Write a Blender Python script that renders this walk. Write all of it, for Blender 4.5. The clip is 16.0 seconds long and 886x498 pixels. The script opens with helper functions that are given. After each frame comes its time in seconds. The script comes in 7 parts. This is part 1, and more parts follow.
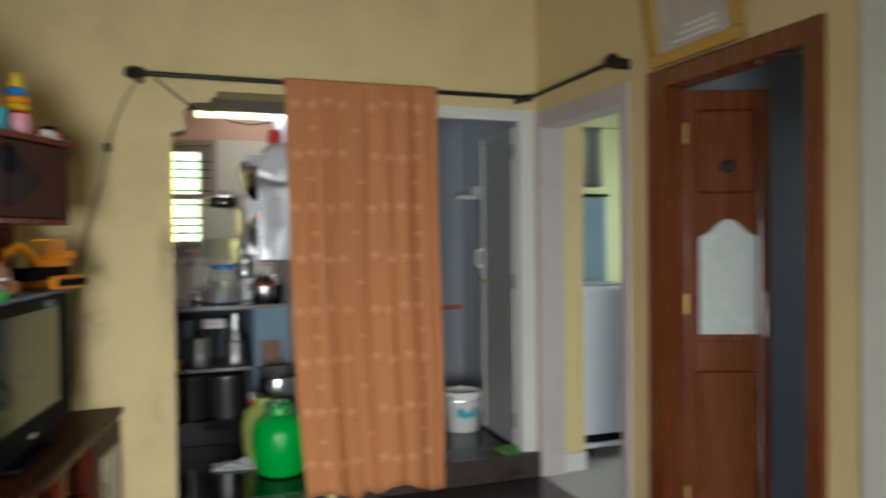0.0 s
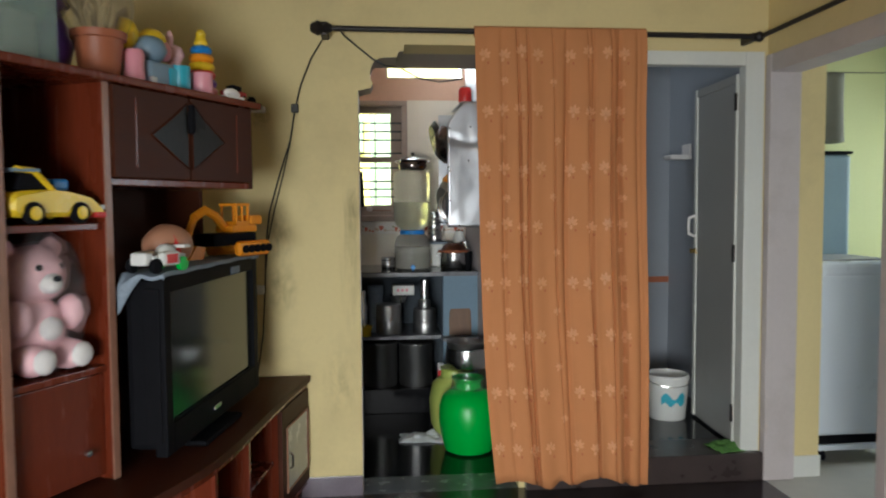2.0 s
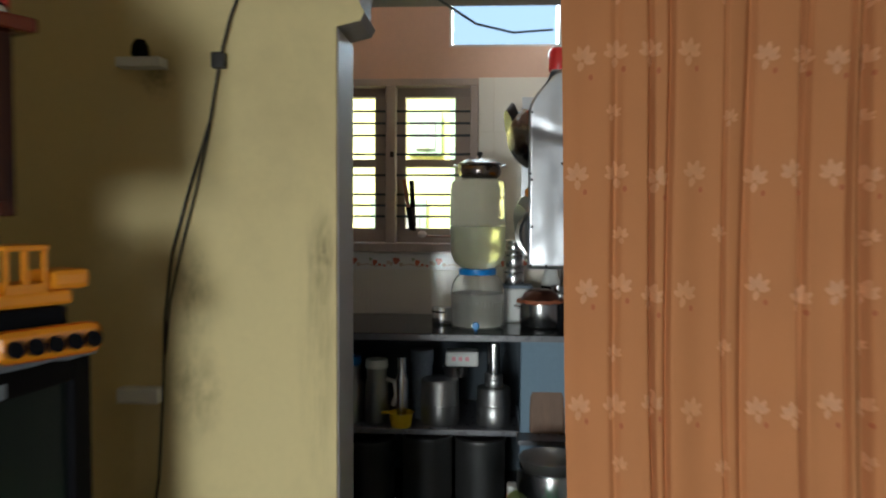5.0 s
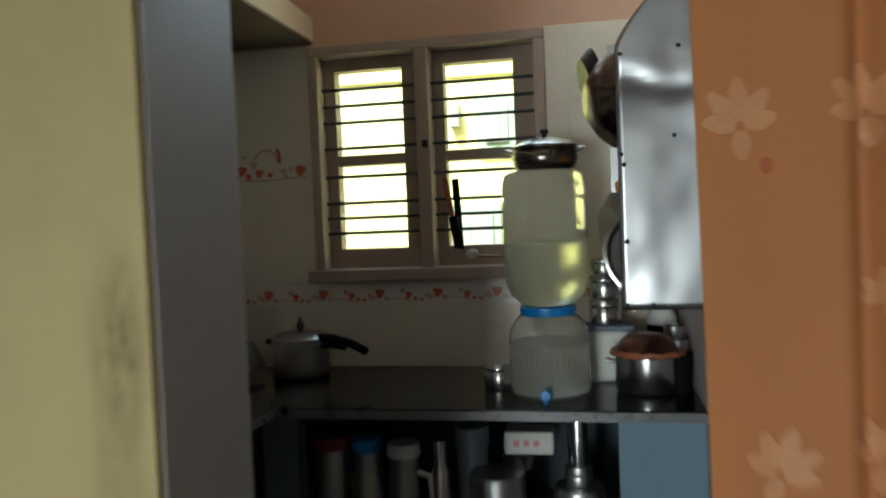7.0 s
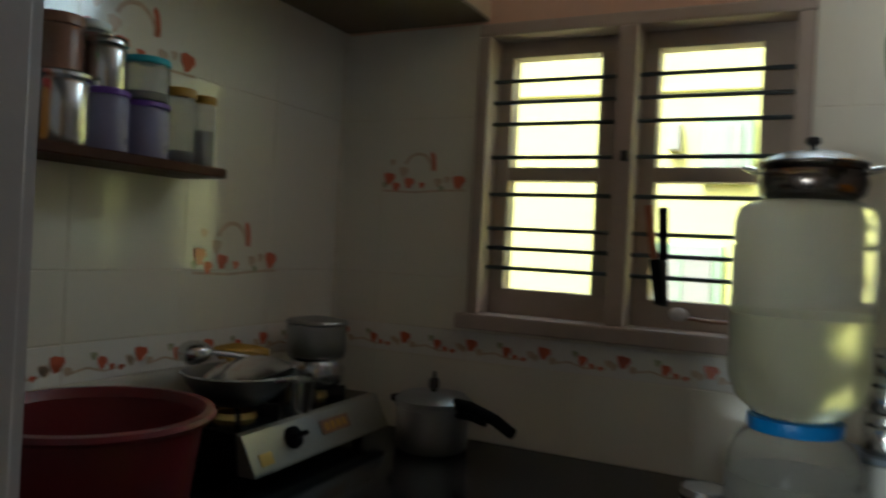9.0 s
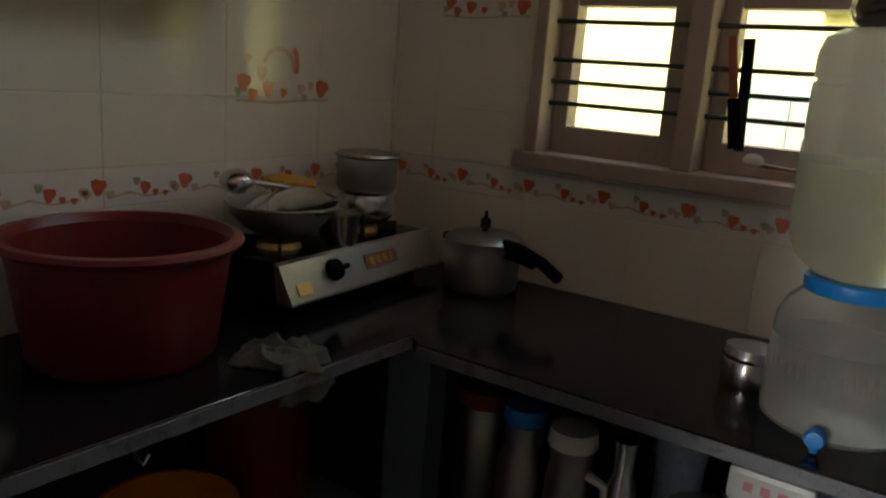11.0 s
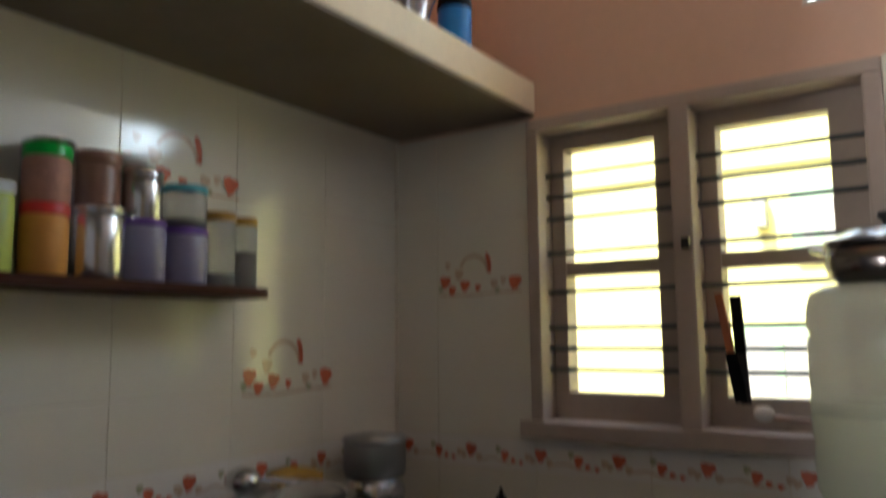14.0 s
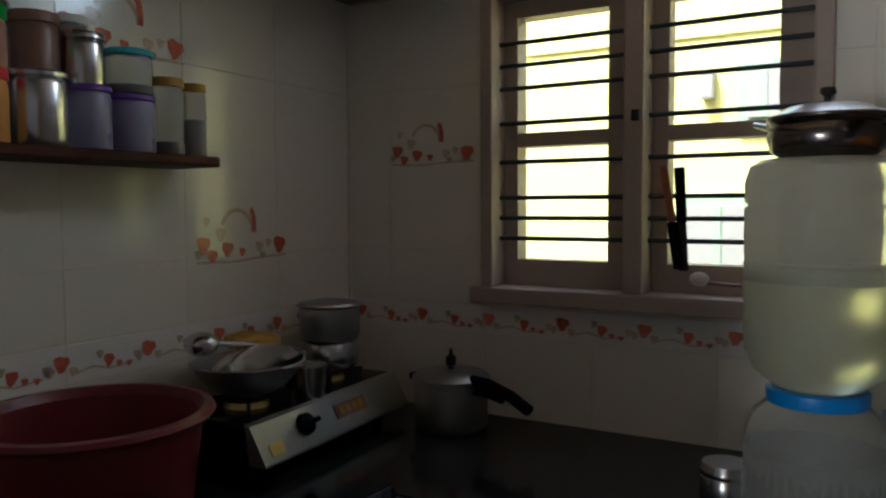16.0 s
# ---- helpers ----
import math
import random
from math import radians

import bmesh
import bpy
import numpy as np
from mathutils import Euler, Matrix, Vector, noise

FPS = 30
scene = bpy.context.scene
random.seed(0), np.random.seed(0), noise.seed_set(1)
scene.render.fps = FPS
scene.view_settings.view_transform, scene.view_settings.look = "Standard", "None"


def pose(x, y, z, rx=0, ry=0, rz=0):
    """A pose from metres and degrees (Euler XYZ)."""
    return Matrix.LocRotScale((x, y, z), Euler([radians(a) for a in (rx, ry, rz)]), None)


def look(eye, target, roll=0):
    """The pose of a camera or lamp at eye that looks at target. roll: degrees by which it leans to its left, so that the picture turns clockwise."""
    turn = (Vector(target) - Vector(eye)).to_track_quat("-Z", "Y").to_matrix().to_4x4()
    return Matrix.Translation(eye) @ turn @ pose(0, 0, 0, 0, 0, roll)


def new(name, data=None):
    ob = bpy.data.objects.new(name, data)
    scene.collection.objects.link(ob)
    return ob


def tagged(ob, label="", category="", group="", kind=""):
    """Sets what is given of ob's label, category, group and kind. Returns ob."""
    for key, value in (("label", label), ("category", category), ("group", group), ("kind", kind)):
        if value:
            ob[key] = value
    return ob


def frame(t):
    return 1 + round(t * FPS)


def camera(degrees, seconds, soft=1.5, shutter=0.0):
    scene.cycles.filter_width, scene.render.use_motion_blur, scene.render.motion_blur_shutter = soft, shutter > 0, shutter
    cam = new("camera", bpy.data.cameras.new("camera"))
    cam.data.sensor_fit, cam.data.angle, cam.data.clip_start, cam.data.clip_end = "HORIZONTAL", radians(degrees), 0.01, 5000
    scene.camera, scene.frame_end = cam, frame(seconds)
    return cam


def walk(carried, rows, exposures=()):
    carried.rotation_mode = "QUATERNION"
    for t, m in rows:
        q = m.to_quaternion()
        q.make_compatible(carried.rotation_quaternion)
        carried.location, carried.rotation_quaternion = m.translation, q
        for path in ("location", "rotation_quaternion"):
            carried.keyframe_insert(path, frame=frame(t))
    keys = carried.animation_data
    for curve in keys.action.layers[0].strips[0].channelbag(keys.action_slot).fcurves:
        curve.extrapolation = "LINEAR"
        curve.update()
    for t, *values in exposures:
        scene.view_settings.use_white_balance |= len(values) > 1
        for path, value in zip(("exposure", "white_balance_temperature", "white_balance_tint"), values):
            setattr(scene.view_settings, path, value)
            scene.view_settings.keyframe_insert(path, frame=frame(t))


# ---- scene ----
cam = camera(60.5, 16.0, soft=2.0, shutter=0.9)
PATH = [
    (0, (-0.036, -0.08, 1.404), (0.65, 1.799, 1.378), -0.6),
    (0.5, (-0.057, -0.062, 1.405), (0.353, 1.895, 1.366), -0.8),
    (1, (-0.048, -0.026, 1.404), (0.234, 1.953, 1.342), -0.3),
    (1.5, (-0.015, 0.061, 1.408), (0.217, 2.046, 1.315), -0.3),
    (2, (0.039, 0.3, 1.413), (0.235, 2.286, 1.295), -0.4),
    (2.5, (0.123, 0.513, 1.412), (0.274, 2.504, 1.292), -0.6),
    (3, (0.264, 0.777, 1.43), (0.268, 2.774, 1.328), 0.1),
    (3.5, (0.304, 1.084, 1.436), (0.24, 3.081, 1.346), 0.9),
    (5.8, (0.476, 2.535, 1.498), (0.270, 4.522, 1.410), -1.7),
    (6, (0.498, 2.650, 1.482), (0.225, 4.630, 1.414), -1.8),
    (6.5, (0.485, 2.932, 1.471), (0.100, 4.893, 1.401), -1.8),
    (7, (0.473, 3.207, 1.503), (0.094, 5.169, 1.429), -2.3),
    (7.5, (0.483, 3.441, 1.522), (-0.023, 5.375, 1.465), -1.5),
    (8, (0.455, 3.647, 1.523), (-0.211, 5.532, 1.479), 0.0),
    (8.5, (0.385, 3.824, 1.503), (-0.347, 5.686, 1.497), 1.4),
    (9, (0.372, 3.925, 1.522), (-0.519, 5.716, 1.516), 3.0),
    (9.5, (0.45, 4.009, 1.531), (-0.647, 5.681, 1.514), 3.5),
    (10, (0.468, 4.052, 1.519), (-0.702, 5.667, 1.362), 3.7),
    (10.2, (0.465, 4.061, 1.516), (-0.687, 5.672, 1.237), 3.7),
    (12.3, (0.425, 4.075, 1.533), (-0.619, 5.707, 1.037), 4.5),
    (12.5, (0.429, 4.074, 1.527), (-0.637, 5.71, 1.095), 3.4),
    (13, (0.436, 4.076, 1.523), (-0.675, 5.729, 1.34), 1.8),
    (13.5, (0.447, 4.064, 1.545), (-0.681, 5.716, 1.542), 0.6),
    (14, (0.435, 4.053, 1.558), (-0.673, 5.702, 1.792), -0.5),
    (14.5, (0.456, 4.057, 1.561), (-0.646, 5.676, 1.966), -1.9),
    (15, (0.448, 4.065, 1.558), (-0.645, 5.733, 1.712), -1.9),
    (15.5, (0.431, 4.06, 1.558), (-0.625, 5.757, 1.499), -1.1),
    (16, (0.436, 4.026, 1.562), (-0.563, 5.755, 1.449), -0.3),
]
walk(cam, [(t, look(e, g, r)) for t, e, g, r in PATH],
     [(0.0, 1.75, 5950, 4), (3.7, 1.7, 5950, 4), (5.8, 1.45, 5800, -2), (7.0, 1.3, 5850, -4), (8.0, 1.2, 5850, -6), (9.0, 1.0, 5750, -4),
      (10.2, 0.8, 5700, 1), (11.4, 1.9, 6500, 8), (12.3, 3.65, 6500, 8), (12.6, 3.6, 6450, 8), (13.1, 3.25, 6300, 8), (13.7, 2.25, 6100, 8),
      (14.5, 1.22, 5700, 5), (15.2, 0.93, 5700, 5), (16.0, 0.93, 5550, 5)])

# ---------- light ----------
world = bpy.data.worlds.new("sky")
scene.world = world
world.use_nodes = True
wn = world.node_tree
sky = wn.nodes.new("ShaderNodeTexSky")
sky.sky_type = 'NISHITA'
sky.sun_disc = False
sky.dust_density = 9.0
sky.sun_elevation = radians(52)
sky.sun_rotation = radians(200)
bg = wn.nodes["Background"]
bg.inputs["Strength"].default_value = 0.15
wn.links.new(sky.outputs[0], bg.inputs[0])

sun = new("sun", bpy.data.lights.new("sun", 'SUN'))
sun.data.energy = 3.6
sun.data.angle = radians(0.5)
sun.data.color = (1.0, 0.94, 0.84)
SUN_AZ, SUN_EL = radians(200), radians(52)
sun_dir = Vector((math.sin(SUN_AZ) * math.cos(SUN_EL), math.cos(SUN_AZ) * math.cos(SUN_EL), math.sin(SUN_EL)))
sun.matrix_world = look(sun_dir * 30, (0, 0, 0))


def sky_panel(name, eye, target, w, h, power, colour):
    lamp = new(name, bpy.data.lights.new(name, 'AREA'))
    lamp.data.shape = 'RECTANGLE'
    lamp.data.size, lamp.data.size_y = w, h
    lamp.data.energy = power
    lamp.data.color = colour
    lamp.matrix_world = look(eye, target)
    return lamp


# daylight standing in the openings, then fill lamps added for bedroom and bathroom
porch = sky_panel("daylight_front_door", (-0.85, -2.30, 0.85), (0.80, 4.0, 0.45), 1.2, 1.3, 12.3, (1.0, 0.97, 0.92))
porch.data.spread = radians(72)
sky_panel("daylight_kitchen_window", (-0.12, 6.62, 2.55), (0.20, 5.0, 1.0), 1.2, 0.6, 2.6, (0.90, 0.97, 1.0))
sky_panel("daylight_vent_small", (-0.35, 6.16, 2.7125), (-0.35, 5.0, 2.7125), 0.34, 0.34, 1.3, (0.80, 0.92, 1.0))
sky_panel("daylight_vent_large", (0.47, 6.16, 2.5425), (0.47, 5.0, 2.5425), 0.62, 0.46, 6.0, (0.80, 0.92, 1.0))
sky_panel("daylight_wash_room", (4.25, 4.4, 1.7), (2.4, 3.9, 1.0), 1.0, 1.2, 8, (0.88, 0.95, 1.0))
# Weak fill added for the bedroom, from an assumed window out of view.
sky_panel("bedroom_fill_lamp", (4.25, 2.0, 1.6), (2.5, 2.2, 1.0), 1.0, 1.2, 0.3, (0.85, 0.92, 1.0))
# Added fill high in the bathroom; the wall behind it has no vent.
sky_panel("bathroom_fill_lamp", (1.3, 5.37, 2.6), (1.6, 4.7, 0.8), 0.4, 0.3, 0.9, (0.85, 0.93, 1.0))


# ---------- materials ----------
def mat(name, colour, rough=0.5, metal=0.0, vary=0.12, scale=6.0, fine=60.0, bump=0.15, bump_fine=0.3, spec=0.5,
        stain=None, stain_amount=0.0, stain_scale=1.5, coat=0.0, rough_vary=0.1, stretch=(1, 1, 1), by_object=0.0, weave=0.0):
    m = bpy.data.materials.new(name)
    m.use_nodes = True
    nt = m.node_tree
    b = nt.nodes["Principled BSDF"]
    L = nt.links.new
    tc = nt.nodes.new("ShaderNodeTexCoord")
    mp = nt.nodes.new("ShaderNodeMapping")
    mp.inputs["Scale"].default_value = stretch
    L(tc.outputs["Object"], mp.inputs["Vector"])
    n1 = nt.nodes.new("ShaderNodeTexNoise")
    n1.inputs["Scale"].default_value, n1.inputs["Detail"].default_value = scale, 4
    L(mp.outputs[0], n1.inputs["Vector"])
    n2 = nt.nodes.new("ShaderNodeTexNoise")
    n2.inputs["Scale"].default_value, n2.inputs["Detail"].default_value = fine, 3
    L(mp.outputs[0], n2.inputs["Vector"])
    mix = nt.nodes.new("ShaderNodeMix")
    mix.data_type = 'RGBA'
    dark = tuple(c * (1 - vary * 1.6) for c in colour)
    light = tuple(min(1, c * (1 + vary)) for c in colour)
    mix.inputs[6].default_value, mix.inputs[7].default_value = (*dark, 1), (*light, 1)
    add = nt.nodes.new("ShaderNodeMath")
    add.operation = 'MULTIPLY_ADD'
    add.inputs[1].default_value, add.inputs[2].default_value = 0.45, 0.0
    L(n2.outputs[0], add.inputs[0])
    s = nt.nodes.new("ShaderNodeMath")
    s.operation = 'MULTIPLY_ADD'
    s.inputs[1].default_value = 0.65
    L(n1.outputs[0], s.inputs[0])
    L(add.outputs[0], s.inputs[2])
    last = s.outputs[0]
    if by_object:
        oi = nt.nodes.new("ShaderNodeObjectInfo")
        o = nt.nodes.new("ShaderNodeMath")
        o.operation = 'MULTIPLY_ADD'
        o.inputs[1].default_value = by_object
        L(oi.outputs["Random"], o.inputs[0])
        L(last, o.inputs[2])
        last = o.outputs[0]
    L(last, mix.inputs[0])
    col = mix.outputs[2]
    if stain:
        n3 = nt.nodes.new("ShaderNodeTexNoise")
        n3.inputs["Scale"].default_value, n3.inputs["Detail"].default_value = stain_scale, 6
        n3.inputs["Roughness"].default_value = 0.65
        L(tc.outputs["Object"], n3.inputs["Vector"])
        rp = nt.nodes.new("ShaderNodeMapRange")
        rp.inputs[1].default_value, rp.inputs[2].default_value = 0.52, 0.78
        rp.inputs[3].default_value, rp.inputs[4].default_value = 0.0, stain_amount
        L(n3.outputs[0], rp.inputs[0])
        m2 = nt.nodes.new("ShaderNodeMix")
        m2.data_type = 'RGBA'
        m2.inputs[7].default_value = (*stain, 1)
        L(rp.outputs[0], m2.inputs[0])
        L(col, m2.inputs[6])
        col = m2.outputs[2]
    L(col, b.inputs["Base Color"])
    b.inputs["Metallic"].default_value = metal
    b.inputs["Specular IOR Level"].default_value = spec
    b.inputs["Coat Weight"].default_value = coat
    b.inputs["Coat Roughness"].default_value = 0.08
    rr = nt.nodes.new("ShaderNodeMapRange")
    rr.inputs[3].default_value, rr.inputs[4].default_value = max(0.02, rough - rough_vary), min(1, rough + rough_vary)
    L(n1.outputs[0], rr.inputs[0])
    L(rr.outputs[0], b.inputs["Roughness"])
    bp = nt.nodes.new("ShaderNodeBump")
    bp.inputs["Strength"].default_value, bp.inputs["Distance"].default_value = bump_fine, 0.002
    L(n2.outputs[0], bp.inputs["Height"])
    bp2 = nt.nodes.new("ShaderNodeBump")
    bp2.inputs["Strength"].default_value, bp2.inputs["Distance"].default_value = bump, 0.01
    L(n1.outputs[0], bp2.inputs["Height"])
    L(bp.outputs[0], bp2.inputs["Normal"])
    L(bp2.outputs[0], b.inputs["Normal"])
    return m


def clear(name, colour, rough=0.05, ior=1.45, trans=1.0, alpha=1.0, vary=False):
    m = bpy.data.materials.new(name)
    m.use_nodes = True
    nt = m.node_tree
    b = nt.nodes["Principled BSDF"]
    b.inputs["Base Color"].default_value = (*colour, 1)
    b.inputs["Roughness"].default_value = rough
    b.inputs["IOR"].default_value = ior
    b.inputs["Transmission Weight"].default_value = trans
    b.inputs["Alpha"].default_value = alpha
    n = nt.nodes.new("ShaderNodeTexNoise")
    n.inputs["Scale"].default_value = 14
    tc = nt.nodes.new("ShaderNodeTexCoord")
    nt.links.new(tc.outputs["Object"], n.inputs["Vector"])
    bp = nt.nodes.new("ShaderNodeBump")
    bp.inputs["Strength"].default_value, bp.inputs["Distance"].default_value = 0.12, 0.004
    nt.links.new(n.outputs[0], bp.inputs["Height"])
    nt.links.new(bp.outputs[0], b.inputs["Normal"])
    return m


M = {}
M["yellow"] = mat("yellow_wall_paint", (0.72, 0.59, 0.30), 0.75, vary=0.06, scale=1.3, fine=45, bump=0.12, bump_fine=0.12,
                  stain=(0.42, 0.33, 0.17), stain_amount=0.45, stain_scale=1.6)
M["ceiling"] = mat("ceiling_paint", (0.66, 0.62, 0.54), 0.85, vary=0.04, scale=1.2, bump_fine=0.1)
M["pink"] = mat("pink_kitchen_paint", (0.70, 0.46, 0.34), 0.8, vary=0.07, scale=1.6, fine=40, bump_fine=0.15,
                stain=(0.5, 0.34, 0.27), stain_amount=0.4)
M["lavender"] = mat("lavender_grey_jamb_paint", (0.56, 0.50, 0.50), 0.55, vary=0.08, scale=3, fine=50, bump_fine=0.2,
                    stain=(0.35, 0.30, 0.28), stain_amount=0.5, stain_scale=3)
M["cream_jamb"] = mat("worn_edge_paint", (0.62, 0.57, 0.50), 0.6, vary=0.1, scale=4)
M["beam"] = mat("grey_brown_soffit", (0.36, 0.30, 0.27), 0.7, vary=0.08, scale=3)
# Brown darkened to carry the shade under the stove loft.
M["soffit"] = mat("shaded_brown_soffit", (0.23, 0.18, 0.13), 0.75, vary=0.12, scale=2.5, stain=(0.12, 0.09, 0.06), stain_amount=0.5)
M["loft"] = mat("cream_loft_paint", (0.76, 0.62, 0.42), 0.7, vary=0.06, scale=2.5, stain=(0.4, 0.3, 0.2), stain_amount=0.4)
M["tile"] = mat("cream_glazed_tile", (0.80, 0.75, 0.66), 0.12, vary=0.025, scale=2, fine=25, bump=0.03, bump_fine=0.03, rough_vary=0.05, by_object=0.15)
M["border_tile"] = mat("white_border_tile", (0.82, 0.78, 0.74), 0.12, vary=0.03, scale=8, bump=0.02, bump_fine=0.02, by_object=0.15)
M["grout"] = mat("tile_grout", (0.77, 0.70, 0.60), 0.9, vary=0.12, scale=20)
M["motif_red"] = mat("red_glaze", (0.66, 0.17, 0.10), 0.15, vary=0.3, scale=60, fine=200, bump=0.02, bump_fine=0.02)
M["motif_tan"] = mat("tan_glaze", (0.66, 0.50, 0.38), 0.15, vary=0.2, scale=60, bump=0.02, bump_fine=0.02)
M["motif_green"] = mat("olive_glaze", (0.46, 0.45, 0.30), 0.15, vary=0.2, scale=60, bump=0.02, bump_fine=0.02)
M["granite"] = mat("black_granite", (0.012, 0.012, 0.014), 0.12, vary=0.5, scale=30, fine=260, bump=0.02, bump_fine=0.04, rough_vary=0.06, spec=0.3)
M["granite_edge"] = mat("grey_granite_edge", (0.16, 0.16, 0.18), 0.3, vary=0.35, scale=30, fine=260, bump=0.05)
M["threshold"] = mat("grey_threshold_stone", (0.13, 0.135, 0.14), 0.25, vary=0.3, scale=16, fine=200, bump=0.03, bump_fine=0.05)
M["floor"] = mat("dark_polished_stone_floor", (0.035, 0.026, 0.026), 0.17, vary=0.45, scale=5, fine=120, bump=0.02, bump_fine=0.04, rough_vary=0.08)
M["step_stone"] = mat("brown mottled step stone", (0.055, 0.040, 0.038), 0.3, vary=0.5, scale=9, fine=120, bump=0.03, bump_fine=0.05)
M["skirt"] = mat("purple_grey_stone_skirting", (0.17, 0.14, 0.17), 0.18, vary=0.25, scale=10, fine=120, bump=0.02, bump_fine=0.04)
M["pale_floor"] = mat("pale_mosaic_floor", (0.46, 0.43, 0.38), 0.45, vary=0.15, scale=12, fine=120)
M["wood"] = mat("red_brown_veneer", (0.150, 0.026, 0.010), 0.26, vary=0.35, scale=4, fine=45, bump=0.03, bump_fine=0.12, coat=0.12, spec=0.35, stretch=(5, 5, 0.5))
M["wood_edge"] = mat("worn_veneer_edge", (0.30, 0.15, 0.10), 0.35, vary=0.3, scale=8)
M["wood_dark"] = mat("dark_brown_veneer", (0.060, 0.017, 0.008), 0.48, vary=0.3, scale=4, fine=45, bump=0.03, bump_fine=0.1, coat=0.0, spec=0.15, stretch=(5, 0.6, 5))
M["teak"] = mat("polished_teak_door", (0.17, 0.043, 0.013), 0.26, vary=0.4, scale=3.5, fine=40, bump=0.04, bump_fine=0.12, coat=0.5, stretch=(6, 6, 0.5))
M["curtain"] = mat("orange_curtain_cloth", (0.55, 0.228, 0.092), 0.85, vary=0.10, scale=5, fine=420, bump=0.05, bump_fine=0.5, spec=0.25, rough_vary=0.06)
M["curtain_motif"] = mat("shiny_woven_flower", (0.68, 0.32, 0.15), 0.6, vary=0.2, scale=30, fine=300, bump_fine=0.3)
M["curtain_bud"] = mat("rust_woven_bud", (0.46, 0.13, 0.05), 0.75, vary=0.15, scale=30, fine=300, bump_fine=0.3)
M["iron"] = mat("dark_iron", (0.035, 0.030, 0.03), 0.45, metal=0.6, vary=0.3, scale=20)
M["black"] = mat("black_plastic", (0.008, 0.008, 0.010), 0.5, vary=0.2, spec=0.03, scale=10, bump=0.02, bump_fine=0.05)
M["screen"] = mat("dark_tv_glass", (0.022, 0.030, 0.026), 0.12, vary=0.05, scale=2, bump=0.0, bump_fine=0.0, rough_vary=0.02)
M["steel"] = mat("brushed_steel", (0.62, 0.62, 0.63), 0.24, metal=1.0, vary=0.1, scale=6, fine=80, bump=0.06, bump_fine=0.06, stretch=(1, 1, 5), rough_vary=0.07, by_object=0.1)
M["steel_dull"] = mat("dull_aluminium", (0.42, 0.42, 0.42), 0.40, metal=1.0, vary=0.14, scale=9, fine=90, bump=0.05, bump_fine=0.1, rough_vary=0.1, by_object=0.1)
M["steel_sheet"] = mat("dented_steel_sheet", (0.50, 0.51, 0.54), 0.34, metal=1.0, vary=0.10, scale=5, fine=26, bump=0.22, bump_fine=0.05, rough_vary=0.1)
M["steel_dark"] = mat("dark_steel", (0.20, 0.17, 0.16), 0.22, metal=1.0, vary=0.2, scale=10, bump=0.05, bump_fine=0.05)
M["copper"] = mat("dark_copper_base", (0.22, 0.10, 0.07), 0.35, metal=1.0, vary=0.25, scale=14)
M["white_pvc"] = mat("white_pvc", (0.70, 0.70, 0.66), 0.4, vary=0.06, scale=4, stain=(0.45, 0.42, 0.36), stain_amount=0.3)
M["grey_pvc"] = mat("grey_pvc_panel", (0.36, 0.36, 0.35), 0.45, vary=0.08, scale=3, stain=(0.22, 0.2, 0.18), stain_amount=0.4)
M["bath_wall"] = mat("grey_blue_bath_wall", (0.30, 0.32, 0.36), 0.4, vary=0.08, scale=2, stain=(0.2, 0.2, 0.22), stain_amount=0.4)
M["window_wood"] = mat("pinkish_window_paint", (0.44, 0.35, 0.30), 0.55, vary=0.1, scale=6, fine=60, bump_fine=0.2, stain=(0.3, 0.24, 0.2), stain_amount=0.4, stain_scale=4)
M["bar"] = mat("blue_grey_bar_paint", (0.05, 0.065, 0.075), 0.5, vary=0.2, scale=20)
M["facade"] = mat("yellow_facade_paint", (0.82, 0.79, 0.33), 0.85, vary=0.05, scale=0.8, fine=20, stain=(0.6, 0.55, 0.25), stain_amount=0.3)
M["facade_green"] = mat("pale_green_paint", (0.34, 0.48, 0.34), 0.7, vary=0.1, scale=2)
M["earth"] = mat("dusty_ground", (0.30, 0.25, 0.19), 0.9, vary=0.2, scale=1.5)
M["red_tub"] = mat("maroon_plastic", (0.17, 0.015, 0.020), 0.35, vary=0.12, scale=8, bump_fine=0.08)
M["green"] = mat("green_plastic", (0.01, 0.45, 0.05), 0.32, vary=0.08, scale=8, bump_fine=0.05)
M["lime"] = mat("lime_plastic", (0.42, 0.50, 0.12), 0.35, vary=0.1, scale=8)
M["blue"] = mat("blue_plastic", (0.02, 0.22, 0.62), 0.35, vary=0.08, scale=8, bump_fine=0.05)
M["yellow_p"] = mat("yellow_plastic", (0.85, 0.58, 0.02), 0.28, vary=0.06, scale=8, bump_fine=0.04)
M["orange_p"] = mat("orange_plastic", (0.85, 0.30, 0.01), 0.33, vary=0.08, scale=8, bump_fine=0.04)
M["red_p"] = mat("red_plastic", (0.62, 0.03, 0.03), 0.33, vary=0.08, scale=8)
M["purple_p"] = mat("purple_plastic", (0.16, 0.06, 0.36), 0.35, vary=0.1, scale=8)
M["pink_p"] = mat("pink_plastic", (0.75, 0.30, 0.36), 0.35, vary=0.08, scale=8)
M["teal_p"] = mat("teal_plastic", (0.05, 0.40, 0.52), 0.35, vary=0.08, scale=8)
M["greyblue_p"] = mat("grey_blue_plastic", (0.20, 0.29, 0.38), 0.4, vary=0.1, scale=8)
M["white_p"] = mat("white_plastic", (0.74, 0.74, 0.72), 0.35, vary=0.05, scale=8, bump_fine=0.05)
M["plush_pink"] = mat("pink_plush", (0.88, 0.55, 0.59), 0.9, vary=0.15, scale=30, fine=220, bump=0.3, bump_fine=0.9, spec=0.2)
